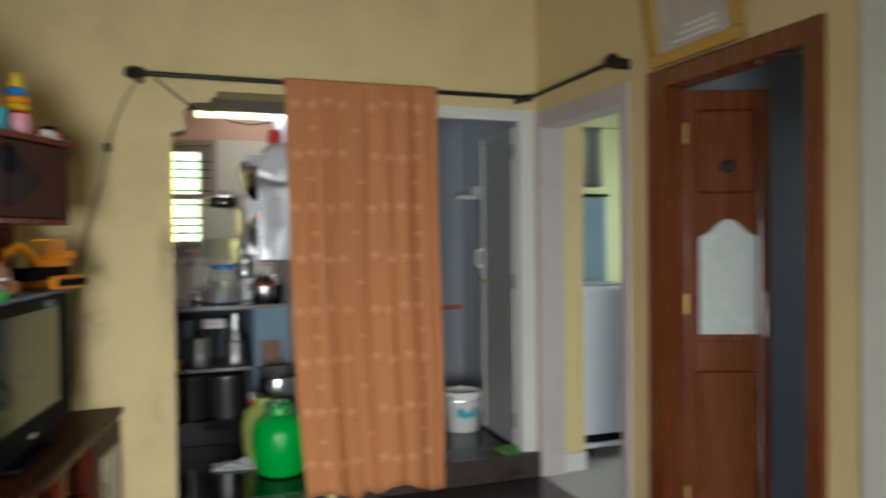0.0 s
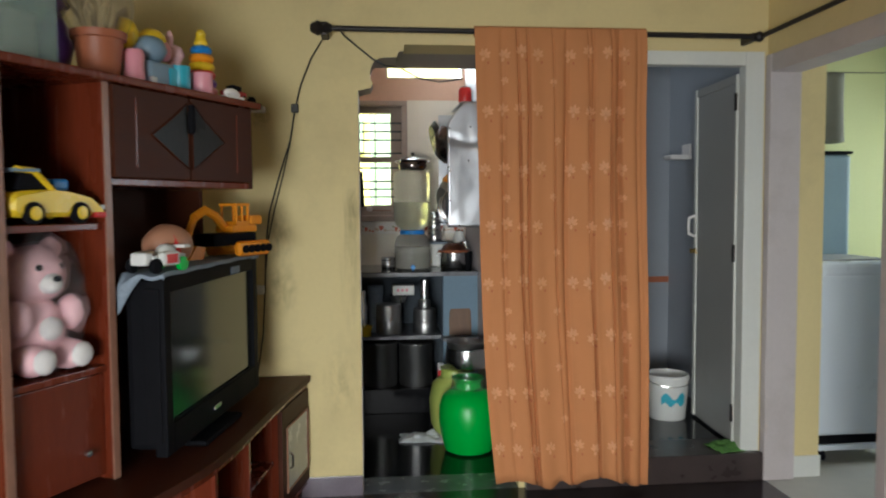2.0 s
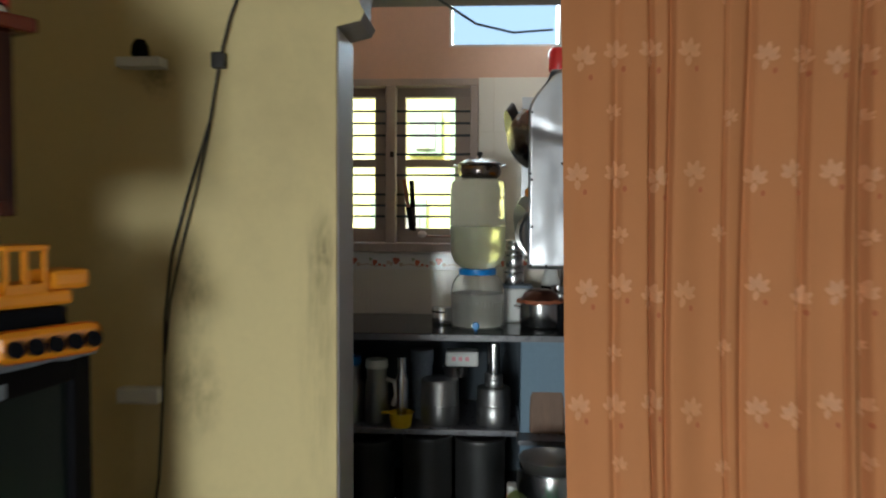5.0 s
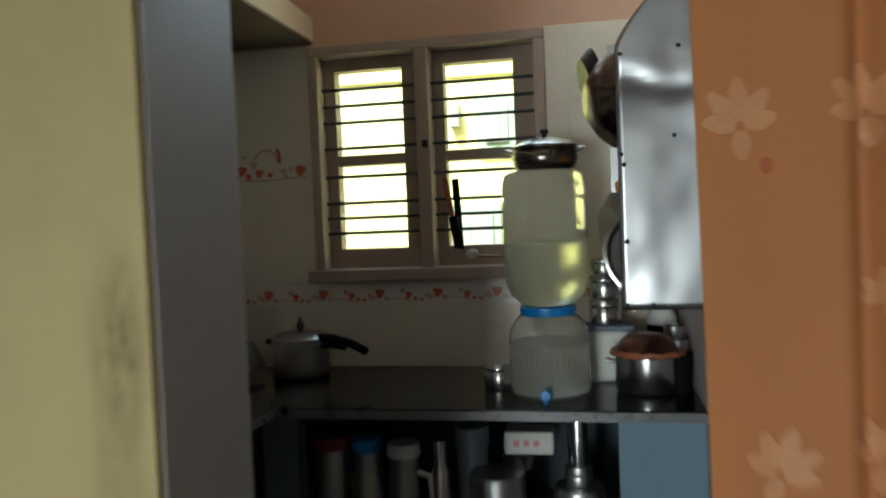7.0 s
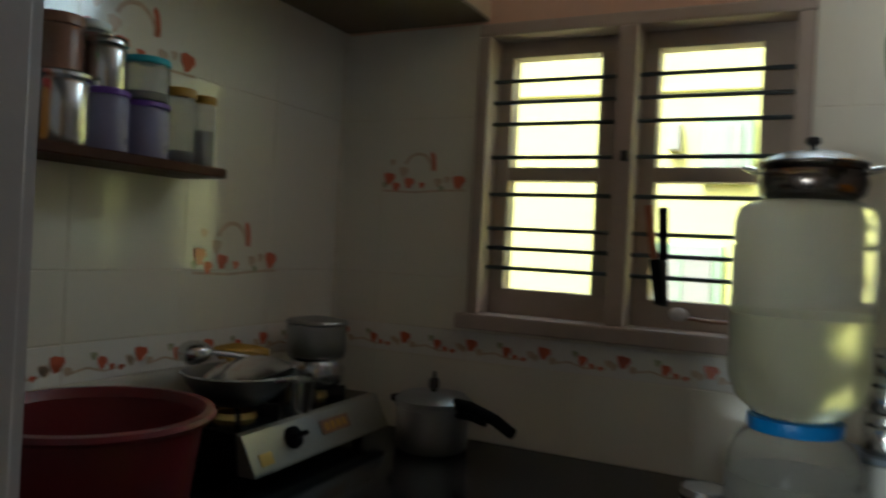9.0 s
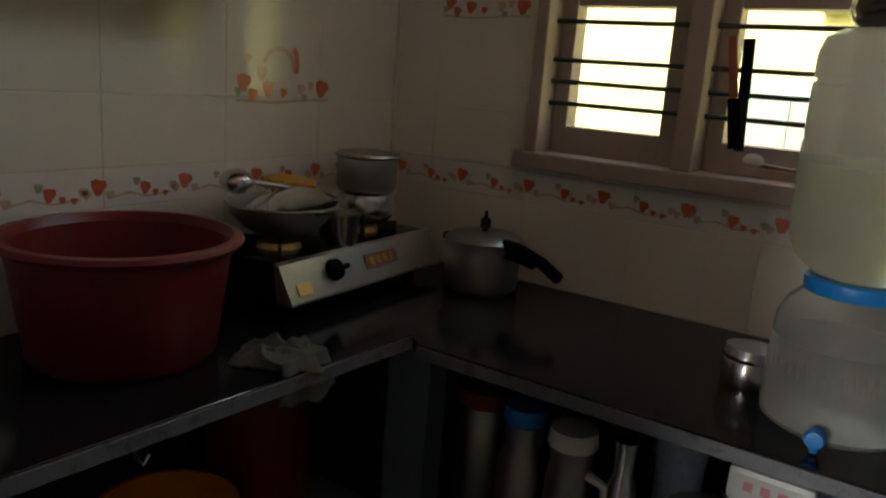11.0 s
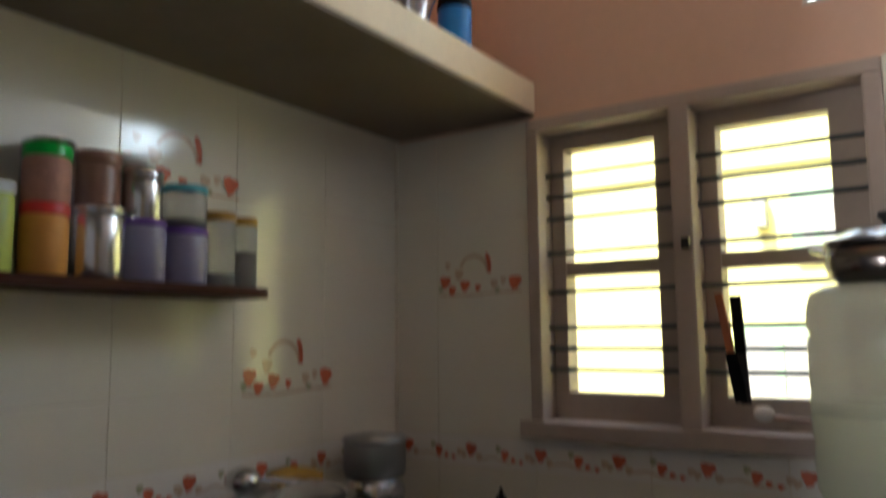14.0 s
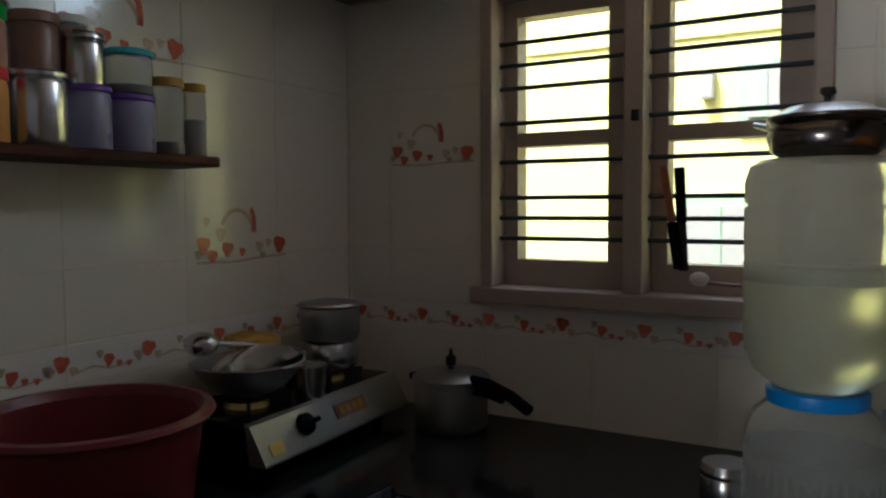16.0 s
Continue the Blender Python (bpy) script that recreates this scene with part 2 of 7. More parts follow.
M["plush_white"] = mat("white_plush", (0.80, 0.76, 0.75), 0.9, vary=0.1, scale=30, fine=220, bump=0.2, bump_fine=0.8, spec=0.2)
M["terracotta"] = mat("terracotta_plastic", (0.36, 0.11, 0.05), 0.5, vary=0.1, scale=8)
M["clay"] = mat("brown_rubber", (0.42, 0.20, 0.12), 0.45, vary=0.1, scale=12)
M["cloth"] = mat("grey_white_cloth", (0.55, 0.58, 0.60), 0.85, vary=0.15, scale=18, fine=240, bump=0.25, bump_fine=0.5)
M["rag"] = mat("grey_rag", (0.11, 0.115, 0.10), 0.9, vary=0.3, scale=16, fine=240, bump=0.3, bump_fine=0.5)
M["lace"] = mat("blue_white_lace", (0.26, 0.31, 0.38), 0.85, vary=0.35, scale=60, fine=240, bump_fine=0.5)
M["grass_mat"] = mat("green_cloth_mat", (0.10, 0.24, 0.05), 0.9, vary=0.3, scale=40, fine=240, bump=0.4, bump_fine=0.8)
M["board"] = mat("wooden_board", (0.20, 0.12, 0.08), 0.6, vary=0.3, scale=5, fine=50, stretch=(4, 4, 0.6))
M["blue_paint"] = mat("blue_grey_pillar_paint", (0.18, 0.27, 0.36), 0.6, vary=0.12, scale=6, stain=(0.1, 0.13, 0.16), stain_amount=0.4)
# Grey blue taken down so the shade under the counter is in the colour.
M["under_wall"] = mat("shaded_grey_blue_wall", (0.055, 0.07, 0.09), 0.7, vary=0.15, scale=5)
M["stove_steel"] = mat("satin_stove_steel", (0.46, 0.44, 0.38), 0.40, metal=0.9, vary=0.12, scale=9, fine=90, bump=0.04, bump_fine=0.06)
M["dark_glass"] = mat("smoked_cabinet_glass", (0.020, 0.019, 0.017), 0.3, vary=0.6, scale=9, spec=0.1, bump=0.12)
# Darker version of the blue pillar paint, for the shade round the corner post.
M["post_shaded"] = mat("shaded_blue_grey_post", (0.10, 0.12, 0.15), 0.6, vary=0.15, scale=6)
M["glass"] = clear("window_glass", (0.96, 0.99, 0.96), 0.02, 1.05)
M["can"] = clear("cloudy_bottle_plastic", (0.99, 0.99, 0.96), 0.18, 1.12, 0.97)
M["water"] = clear("bottle_water", (0.92, 0.94, 0.76), 0.46, 1.22)
M["water_low"] = clear("dispenser_water", (0.96, 0.98, 0.98), 0.42, 1.22)
for key in ("can",):
    nt = M[key].node_tree
    tl = nt.nodes.new("ShaderNodeBsdfTranslucent")
    tl.inputs["Color"].default_value = (0.92, 0.91, 0.86, 1)
    df = nt.nodes.new("ShaderNodeBsdfDiffuse")
    df.inputs["Color"].default_value = (0.90, 0.91, 0.88, 1)
    both = nt.nodes.new("ShaderNodeMixShader")
    both.inputs[0].default_value = 0.40
    nt.links.new(tl.outputs[0], both.inputs[1])
    nt.links.new(df.outputs[0], both.inputs[2])
    mx = nt.nodes.new("ShaderNodeMixShader")
    mx.inputs[0].default_value = 0.17
    nt.links.new(nt.nodes["Principled BSDF"].outputs[0], mx.inputs[1])
    nt.links.new(both.outputs[0], mx.inputs[2])
    nt.links.new(mx.outputs[0], nt.nodes["Material Output"].inputs["Surface"])
M["wrap"] = clear("plastic_wrap", (0.95, 0.95, 0.97), 0.12, 1.12, 0.9, 0.35)
M["tank"] = clear("dusty_tank_glass", (0.62, 0.74, 0.70), 0.12, 1.1, 0.75, 0.75)
M["jar_clear"] = clear("clear_jar_plastic", (0.80, 0.80, 0.78), 0.15, 1.25, 0.75)
M["jar_violet"] = mat("violet_translucent_plastic", (0.26, 0.24, 0.37), 0.3, vary=0.1, scale=8, bump_fine=0.04)
M["powder_orange"] = mat("orange_spice_powder", (0.62, 0.27, 0.05), 0.55, vary=0.15, scale=20)
M["powder_pink"] = mat("pinkish_grain", (0.45, 0.22, 0.16), 0.6, vary=0.2, scale=60)
M["dark_seed"] = mat("dark_seeds", (0.05, 0.045, 0.05), 0.6, vary=0.4, scale=120)
M["ochre_lid"] = mat("ochre_plastic", (0.50, 0.27, 0.03), 0.4, vary=0.1, scale=10)
M["brass"] = mat("brass", (0.68, 0.50, 0.20), 0.3, metal=1.0, vary=0.12, scale=12)
M["gilt"] = mat("gilded_frame", (0.66, 0.48, 0.14), 0.35, metal=0.7, vary=0.25, scale=40, bump=0.3)
M["paper"] = mat("printed_paper", (0.55, 0.50, 0.45), 0.6, vary=0.3, scale=14)
M["frosted"] = mat("frosted_door_glass", (0.62, 0.66, 0.64), 0.25, vary=0.08, scale=14, bump=0.2)
M["machine_white"] = mat("machine_enamel", (0.66, 0.70, 0.78), 0.3, vary=0.04, scale=4)
M["tank_blue"] = mat("blue_grey_drum", (0.25, 0.34, 0.38), 0.45, vary=0.1, scale=4)
M["towel"] = mat("grey_olive_towel", (0.22, 0.21, 0.16), 0.9, vary=0.15, scale=14, fine=200, bump_fine=0.6)
M["lime_wall"] = mat("lime_yellow_wall", (0.62, 0.62, 0.30), 0.8, vary=0.06, scale=2)
M["cable"] = mat("black_cable", (0.02, 0.018, 0.016), 0.5, vary=0.1, scale=20)
M["burlap"] = mat("dried_plant", (0.40, 0.30, 0.13), 0.85, vary=0.3, scale=30)


# ---------- mesh helpers ----------
def finish(bm, name, material, smooth=False):
    me = bpy.data.meshes.new(name)
    bmesh.ops.recalc_face_normals(bm, faces=bm.faces[:])
    if smooth:
        for f in bm.faces:
            f.smooth = True
        for e in bm.edges:
            if len(e.link_faces) == 2 and e.calc_face_angle(0) > 0.7:
                e.smooth = False
    bm.to_mesh(me)
    bm.free()
    me.materials.append(M[material] if isinstance(material, str) else material)
    return me


def part(name, bm, material, parent=None, label="", smooth=False):
    ob = new(name, finish(bm, name, material, smooth))
    if parent is not None:
        ob.parent = parent
    if label:
        ob["label"] = label
    return ob


def thing(name, label, category, m=None, group="", kind=""):
    ob = new(name)
    ob.empty_display_size = 0.05
    if m is not None:
        ob.matrix_world = m
    return tagged(ob, label, category, group, kind)


def box(x0, y0, z0, x1, y1, z1, bevel=0.0, bm=None, seg=2, m=None):
    own = bm is None
    b = bmesh.new()
    vs = [b.verts.new((x, y, z)) for z in (z0, z1) for x, y in ((x0, y0), (x1, y0), (x1, y1), (x0, y1))]
    for q in ((0, 3, 2, 1), (4, 5, 6, 7), (0, 1, 5, 4), (1, 2, 6, 5), (2, 3, 7, 6), (3, 0, 4, 7)):
        b.faces.new([vs[i] for i in q])
    if bevel:
        bmesh.ops.bevel(b, geom=b.edges[:], offset=bevel, segments=seg, profile=0.6, affect='EDGES')
    if m is not None:
        b.transform(m)
    if own:
        return b
    join(bm, b)
    return bm


def join(bm, b):
    me = bpy.data.meshes.new("tmp")
    b.to_mesh(me)
    b.free()
    bm.from_mesh(me)
    bpy.data.meshes.remove(me)
    return bm


def lathe(profile, seg=32, m=None, bm=None, cap_low=True, cap_high=True, squash=1.0):
    """Turns (radius, height) points round z."""
    b = bmesh.new()
    rings = []
    for r, z in profile:
        if r < 1e-5:
            rings.append([b.verts.new((0, 0, z))])
        else:
            rings.append([b.verts.new((r * math.cos(2 * math.pi * i / seg), r * squash * math.sin(2 * math.pi * i / seg), z)) for i in range(seg)])
    for a, c in zip(rings, rings[1:]):
        for i in range(seg):
            j = (i + 1) % seg
            if len(a) == 1 and len(c) == 1:
                continue
            if len(a) == 1:
                b.faces.new((a[0], c[i], c[j]))
            elif len(c) == 1:
                b.faces.new((a[i], a[j], c[0]))
            else:
                b.faces.new((a[i], a[j], c[j], c[i]))
    if cap_low and len(rings[0]) > 1:
        b.faces.new(rings[0])
    if cap_high and len(rings[-1]) > 1:
        b.faces.new(rings[-1])
    if m is not None:
        b.transform(m)
    if bm is None:
        return b
    return join(bm, b)


def tube(points, r, seg=8, bm=None, closed=False, r_end=None):
    b = bmesh.new()
    pts = [Vector(p) for p in points]
    n = len(pts)
    rings = []
    side = None
    for i, p in enumerate(pts):
        if closed:
            d = pts[(i + 1) % n] - pts[i - 1]
        else:
            d = pts[min(i + 1, n - 1)] - pts[max(i - 1, 0)]
        d.normalize()
        if side is None:
            side = d.orthogonal().normalized()
        side = (side - d * side.dot(d)).normalized()
        up = d.cross(side)
        rr = r if r_end is None else r + (r_end - r) * i / max(1, n - 1)
        rings.append([b.verts.new(p + (side * math.cos(2 * math.pi * k / seg) + up * math.sin(2 * math.pi * k / seg)) * rr) for k in range(seg)])
    pairs = list(zip(rings, rings[1:])) + ([(rings[-1], rings[0])] if closed else [])
    for a, c in pairs:
        for k in range(seg):
            l = (k + 1) % seg
            b.faces.new((a[k], a[l], c[l], c[k]))
    if not closed:
        b.faces.new(rings[0])
        b.faces.new(rings[-1])
    if bm is None:
        return b
    return join(bm, b)


def blob(c, r, bm=None, sub=3, wob=0.0, m=None):
    b = bmesh.new()
    bmesh.ops.create_icosphere(b, subdivisions=sub, radius=1)
    rx, ry, rz = r if isinstance(r, tuple) else (r, r, r)
    for v in b.verts:
        k = 1 + wob * noise.noise(v.co * 2.3 + Vector(c) * 7)
        v.co = Vector((v.co.x * rx * k, v.co.y * ry * k, v.co.z * rz * k))
    if m is not None:
        b.transform(m)
    b.transform(Matrix.Translation(c))
    if bm is None:
        return b
    return join(bm, b)


def prism(outline, depth, m=None, bm=None, bevel=0.0):
    """An outline in x, z pushed along +y by depth."""
    b = bmesh.new()
    a = [b.verts.new((x, 0, z)) for x, z in outline]
    c = [b.verts.new((x, depth, z)) for x, z in outline]
    b.faces.new(a)
    b.faces.new(c[::-1])
    for i in range(len(a)):
        j = (i + 1) % len(a)
        b.faces.new((a[j], a[i], c[i], c[j]))
    if bevel:
        bmesh.ops.bevel(b, geom=b.edges[:], offset=bevel, segments=1, affect='EDGES')
    if m is not None:
        b.transform(m)
    if bm is None:
        return b
    return join(bm, b)


def slab(outline, z0, z1, bm=None, bevel=0.0):
    """An outline in x, y pushed up from z0 to z1."""
    b = bmesh.new()
    a = [b.verts.new((x, y, z0)) for x, y in outline]
    c = [b.verts.new((x, y, z1)) for x, y in outline]
    b.faces.new(a[::-1])
    b.faces.new(c)
    for i in range(len(a)):
        j = (i + 1) % len(a)
        b.faces.new((a[i], a[j], c[j], c[i]))
    if bevel:
        bmesh.ops.bevel(b, geom=b.edges[:], offset=bevel, segments=1, affect='EDGES')
    if bm is None:
        return b
    return join(bm, b)


def wall(axis, at, thick, span, height, holes=()):
    """A wall across x ('y' axis at y=at..at+thick) or across y ('x'), with rectangular openings through it."""
    us = sorted({span[0], span[1], *[h[0] for h in holes], *[h[1] for h in holes]})
    zs = sorted({height[0], height[1], *[h[2] for h in holes], *[h[3] for h in holes]})
    us = [u for u in us if span[0] <= u <= span[1]]
    zs = [z for z in zs if height[0] <= z <= height[1]]

    def solid(i, k):
        if not (0 <= i < len(us) - 1 and 0 <= k < len(zs) - 1):
            return False
        u, z = (us[i] + us[i + 1]) / 2, (zs[k] + zs[k + 1]) / 2
        return not any(h[0] < u < h[1] and h[2] < z < h[3] for h in holes)

    b = bmesh.new()
    cache = {}

    def v(i, k, s):
        key = (i, k, s)
        if key not in cache:
            d = at + thick * s
            cache[key] = b.verts.new((us[i], d, zs[k]) if axis == 'y' else (d, us[i], zs[k]))
        return cache[key]

    for i in range(len(us) - 1):
        for k in range(len(zs) - 1):
            if not solid(i, k):
                continue
            for s in (0, 1):
                b.faces.new((v(i, k, s), v(i + 1, k, s), v(i + 1, k + 1, s), v(i, k + 1, s)))
            for (di, dk, a, c) in ((-1, 0, (i, k), (i, k + 1)), (1, 0, (i + 1, k), (i + 1, k + 1)), (0, -1, (i, k), (i + 1, k)), (0, 1, (i, k + 1), (i + 1, k + 1))):
                if not solid(i + di, k + dk):
                    b.faces.new((v(*a, 0), v(*c, 0), v(*c, 1), v(*a, 1)))
    return b


def structure(name, bm, material, label, category, smooth=False):
    return tagged(part(name, bm, material, None, smooth=smooth), label, category, kind="structure")


# ---------- plan ----------
H = 2.95            # ceilings
YW, YK = 3.954, 4.175  # wall between hall and kitchen
XR = 2.032          # right wall of the hall
XL = -1.75          # left wall of the hall
KX0, KX1 = -1.02, 0.77   # kitchen side walls
KY = 5.955          # window wall of the kitchen
CT = 0.965          # worktop height
BX1 = 2.12

structure("ground", box(-40, 6.35, -0.9, 40, 60, -0.8), "earth", "dusty bare ground outside the kitchen window", "ground")
structure("floor", box(XL - 0.2, -2.4, -0.1, XR, YW, 0.0), "floor", "dark polished stone floor of the hall", "floor")
structure("floor_kitchen", box(KX0 - 0.15, YK, -0.1, KX1, KY + 0.2, 0.0), "granite", "black polished stone floor of the kitchen", "floor")
structure("threshold", box(0.0, YW, -0.1, KX1, YK, 0.001), "threshold", "grey stone threshold under the kitchen opening", "threshold")
structure("floor_side_rooms", box(XR, -1.0, -0.1, 4.4, 5.5, 0.0), "pale_floor", "pale mosaic floor of the side rooms", "floor")
structure("ceiling", box(XL - 0.2, -2.4, H, XR + 0.1, YW, H + 0.12), "ceiling", "plain painted ceiling of the hall", "ceiling")
structure("ceiling_kitchen", box(KX0 - 0.15, YW, H, BX1 + 0.1, KY + 0.2, H + 0.12), "pink", "pink painted ceiling of the kitchen and bathroom", "ceiling")
structure("ceiling_side_rooms", box(XR + 0.1, -1.0, 2.8, 4.4, 5.5, 2.92), "ceiling", "plain painted ceiling of the side rooms", "ceiling")

# wall between hall and kitchen, bathroom
structure("wall_back", wall('y', YW, YK - YW, (XL, XR), (0, H), [(0.0, KX1, -1, 2.17), (1.257, 2.012, 0.0, 2.156)]),
          "yellow", "yellow painted wall with the kitchen opening and the bathroom door", "wall")
arch = [(0.0, 1.95), (0.06, 1.965), (0.072, 1.985)]
arch += [(0.062 - 0.012 * math.sin(math.pi * k / 8) + 0.062 * (1 - math.cos(math.pi / 2 * k / 8)), 1.985 + 0.123 * math.sin(math.pi / 2 * k / 8)) for k in range(1, 9)]
arch += [(0.184, 2.110), (0.196, 2.135), (0.218, 2.14), (0.222, 2.17), (0.0, 2.17)]
# Bracket underside is a darker grey brown than its yellow face.
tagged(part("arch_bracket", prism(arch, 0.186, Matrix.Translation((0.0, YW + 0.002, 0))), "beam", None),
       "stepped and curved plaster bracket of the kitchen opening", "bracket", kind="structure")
tagged(part("arch_face", prism(arch, 0.0025, Matrix.Translation((0.0, YW - 0.0008, 0))), "yellow", None),
       "yellow painted face of the stepped arch corner", "arch", kind="structure")
structure("opening_reveal", box(-0.002, YW + 0.012, 0.0, 0.004, YK + 0.004, 1.95, 0.002), "lavender", "lavender grey painted reveal of the kitchen opening", "trim")
structure("baseboard", box(XL, YW - 0.014, 0.0, 0.0, YW - 0.001, 0.098, 0.003), "skirt", "purple grey polished stone skirting", "skirting")
structure("wall_left", box(XL - 0.15, -2.4, 0, XL, YK, H), "yellow", "yellow painted side wall behind the television unit", "wall")
structure("wall_front", wall('y', -2.4, 0.15, (XL, XR), (0, H), [(-1.3, 0.7, 0.4, 2.35)]), "yellow", "yellow painted wall with the daylight opening", "wall")
structure("wall_right", wall('x', XR, 0.11, (-2.4, YK), (0, H), [(3.012, YW - 0.001, -1, 2.11), (1.897, 2.782, -1, 2.086)]),
          "yellow", "yellow painted wall with the passage and the wooden door", "wall")
structure("pilaster", box(XR - 0.012, 1.335, 0, XR - 0.001, 1.715, 2.6, 0.003), "white_pvc", "whitish painted strip beside the wooden door", "trim")

# passage frame
pf = thing("door_frame_passage", "lavender grey painted frame of the open passage", "door frame", kind="structure")
part("jamb", box(XR - 0.012, 3.900, 0, XR + 0.15, 3.952, 2.14, 0.006), "lavender", pf)
part("jamb", box(XR - 0.012, 2.998, 0, XR + 0.15, 3.062, 2.14, 0.006), "lavender", pf)
part("head", box(XR - 0.010, 3.062, 2.05, XR + 0.148, 3.900, 2.14, 0.006), "lavender", pf)
structure("wall_passage", box(2.184, 3.94, 0, 2.335, 4.175, 2.8), "yellow", "short yellow wall beyond the passage", "wall")
structure("baseboard_passage", box(2.184, 3.927, 0, 2.34, 3.939, 0.11, 0.003), "white_pvc", "pale skirting of the short wall", "skirting")
structure("wall_wash_far", box(BX1 + 0.1, 5.30, 0, 4.4, 5.42, 2.8), "lime_wall", "lime yellow wall behind the washing machine", "wall")
# Never in view; the opening on the bedroom side is assumed.
structure("wall_wash_side", wall('x', 4.3, 0.1, (-1.0, 5.42), (0, 2.8), [(3.9, 4.9, 1.1, 2.3), (1.4, 2.6, 0.9, 2.2)]), "lime_wall", "lime yellow outer wall with windows", "wall")
structure("wall_between_rooms", box(XR + 0.11, 2.91, 0, 4.3, 2.99, 2.8), "bath_wall", "grey blue wall between the two side rooms", "wall")
structure("wall_bedroom_near", box(XR + 0.11, 0.6, 0, 4.3, 0.7, 2.8), "bath_wall", "grey blue wall of the dim bedroom", "wall")

# bathroom
structure("floor_bathroom", box(0.87, YK, 0.0, BX1, 5.5, 0.14), "granite", "raised dark wet floor of the bathroom", "floor")
structure("step", box(0.80, YW - 0.045, 0.0, 2.020, YK, 0.142, 0.006), "step_stone", "dark stone step up to the bathroom", "step")
structure("wall_bath_far", wall('y', 5.40, 0.1, (0.87, BX1 + 0.1), (0, H)), "bath_wall", "grey blue far wall of the bathroom", "wall")
structure("wall_bath_right", box(BX1, YK, 0, BX1 + 0.1, 5.5, H), "bath_wall", "grey blue side wall of the bathroom", "wall")
structure("wall_kitchen_right", box(KX1, YK, 0, KX1 + 0.1, KY + 0.15, H), "lavender", "dim side wall of the kitchen beside the plate rack", "wall")

# kitchen shell
structure("wall_kitchen_left", box(KX0 - 0.16, YK, 0, KX0 - 0.008, KY + 0.16, H), "pink", "kitchen wall tiled up to the loft", "wall")
WIN = (-0.545, 0.336, 1.300, 2.172)
V1, V2 = (-0.50, -0.20, 2.565, 2.86), (0.185, 0.755, 2.335, 2.75)
structure("wall_kitchen_window", wall('y', KY + 0.008, 0.19, (KX0 - 0.008, KX1), (0, H), [WIN, V1, V2]),
          "pink", "pink kitchen wall with the barred window and two air vents", "wall")
structure("wall_kitchen_front", wall('y', YK, 0.012, (KX0 - 0.008, 0.0), (0, 2.17)), "lavender", "kitchen side of the wall beside the opening", "wall")

# lofts: slab over the left counter and slab over the opening
structure("loft_left", box(KX0 - 0.007, YK + 0.45, 2.196, -0.525, KY + 0.007, 2.288, 0.004), "loft", "cream painted concrete loft over the stove counter", "loft")
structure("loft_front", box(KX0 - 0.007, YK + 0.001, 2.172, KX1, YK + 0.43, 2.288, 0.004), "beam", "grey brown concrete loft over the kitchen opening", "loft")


def smudge(name, label, at, w, h, strength, seed):
    """A thin dirt film with a ragged shape of its own."""
    m = bpy.data.materials.new(name)
    m.use_nodes = True
    nt = m.node_tree
    b = nt.nodes["Principled BSDF"]
    b.inputs["Base Color"].default_value = (0.16, 0.13, 0.09, 1)
    b.inputs["Roughness"].default_value = 0.85
    tc = nt.nodes.new("ShaderNodeTexCoord")
    gr = nt.nodes.new("ShaderNodeTexGradient")
    gr.gradient_type = 'SPHERICAL'
    nz = nt.nodes.new("ShaderNodeTexNoise")
    nz.inputs["Scale"].default_value, nz.inputs["Detail"].default_value, nz.inputs["Roughness"].default_value = 2.6, 7, 0.7
    mp = nt.nodes.new("ShaderNodeMapping")
    mp.inputs["Location"].default_value = (seed, seed * 1.7, 0)
    nt.links.new(tc.outputs["Object"], gr.inputs[0])
    nt.links.new(tc.outputs["Object"], mp.inputs[0])
    nt.links.new(mp.outputs[0], nz.inputs["Vector"])
    mr = nt.nodes.new("ShaderNodeMapRange")
    mr.inputs[1].default_value, mr.inputs[2].default_value = 0.38, 0.75
    nt.links.new(nz.outputs[0], mr.inputs[0])
    mu = nt.nodes.new("ShaderNodeMath")
    mu.operation = 'MULTIPLY'
    nt.links.new(gr.outputs[1], mu.inputs[0])
    nt.links.new(mr.outputs[0], mu.inputs[1])
    m2 = nt.nodes.new("ShaderNodeMath")
    m2.operation = 'MULTIPLY'
    m2.inputs[1].default_value = strength
    nt.links.new(mu.outputs[0], m2.inputs[0])
    nt.links.new(m2.outputs[0], b.inputs["Alpha"])
    q = bmesh.new()
    q.faces.new([q.verts.new((x, 0, z)) for x, z in ((-1, -1), (1, -1), (1, 1), (-1, 1))])
    ob = part(name, q, m, None)
    ob.location, ob.scale = at, (w, 1, h)
    tagged(ob, label, "stain", kind="structure")


smudge("stain_edge", "greasy hand marks along the edge of the kitchen opening", (-0.045, YW - 0.0012, 1.16), 0.060, 0.42, 0.45, 1.3)
smudge("stain_cable", "grey rub marks on the wall beside the hanging cable", (-0.375, YW - 0.0012, 1.27), 0.075, 0.17, 0.55, 4.1)
smudge("stain_cable_low", "grey rub marks lower down beside the cable", (-0.37, YW - 0.0012, 1.02), 0.09, 0.15, 0.7, 6.6)
smudge("stain_socket", "grey marks round the wall socket", (-0.46, YW - 0.0012, 1.83), 0.06, 0.07, 0.8, 2.9)
smudge("stain_edge_mid", "dark finger marks at the edge of the opening", (-0.035, YW - 0.0013, 1.38), 0.040, 0.13, 0.75, 7.7)
smudge("stain_low", "faint scuffs low on the yellow wall", (-0.10, YW - 0.0012, 0.55), 0.10, 0.22, 0.35, 9.2)
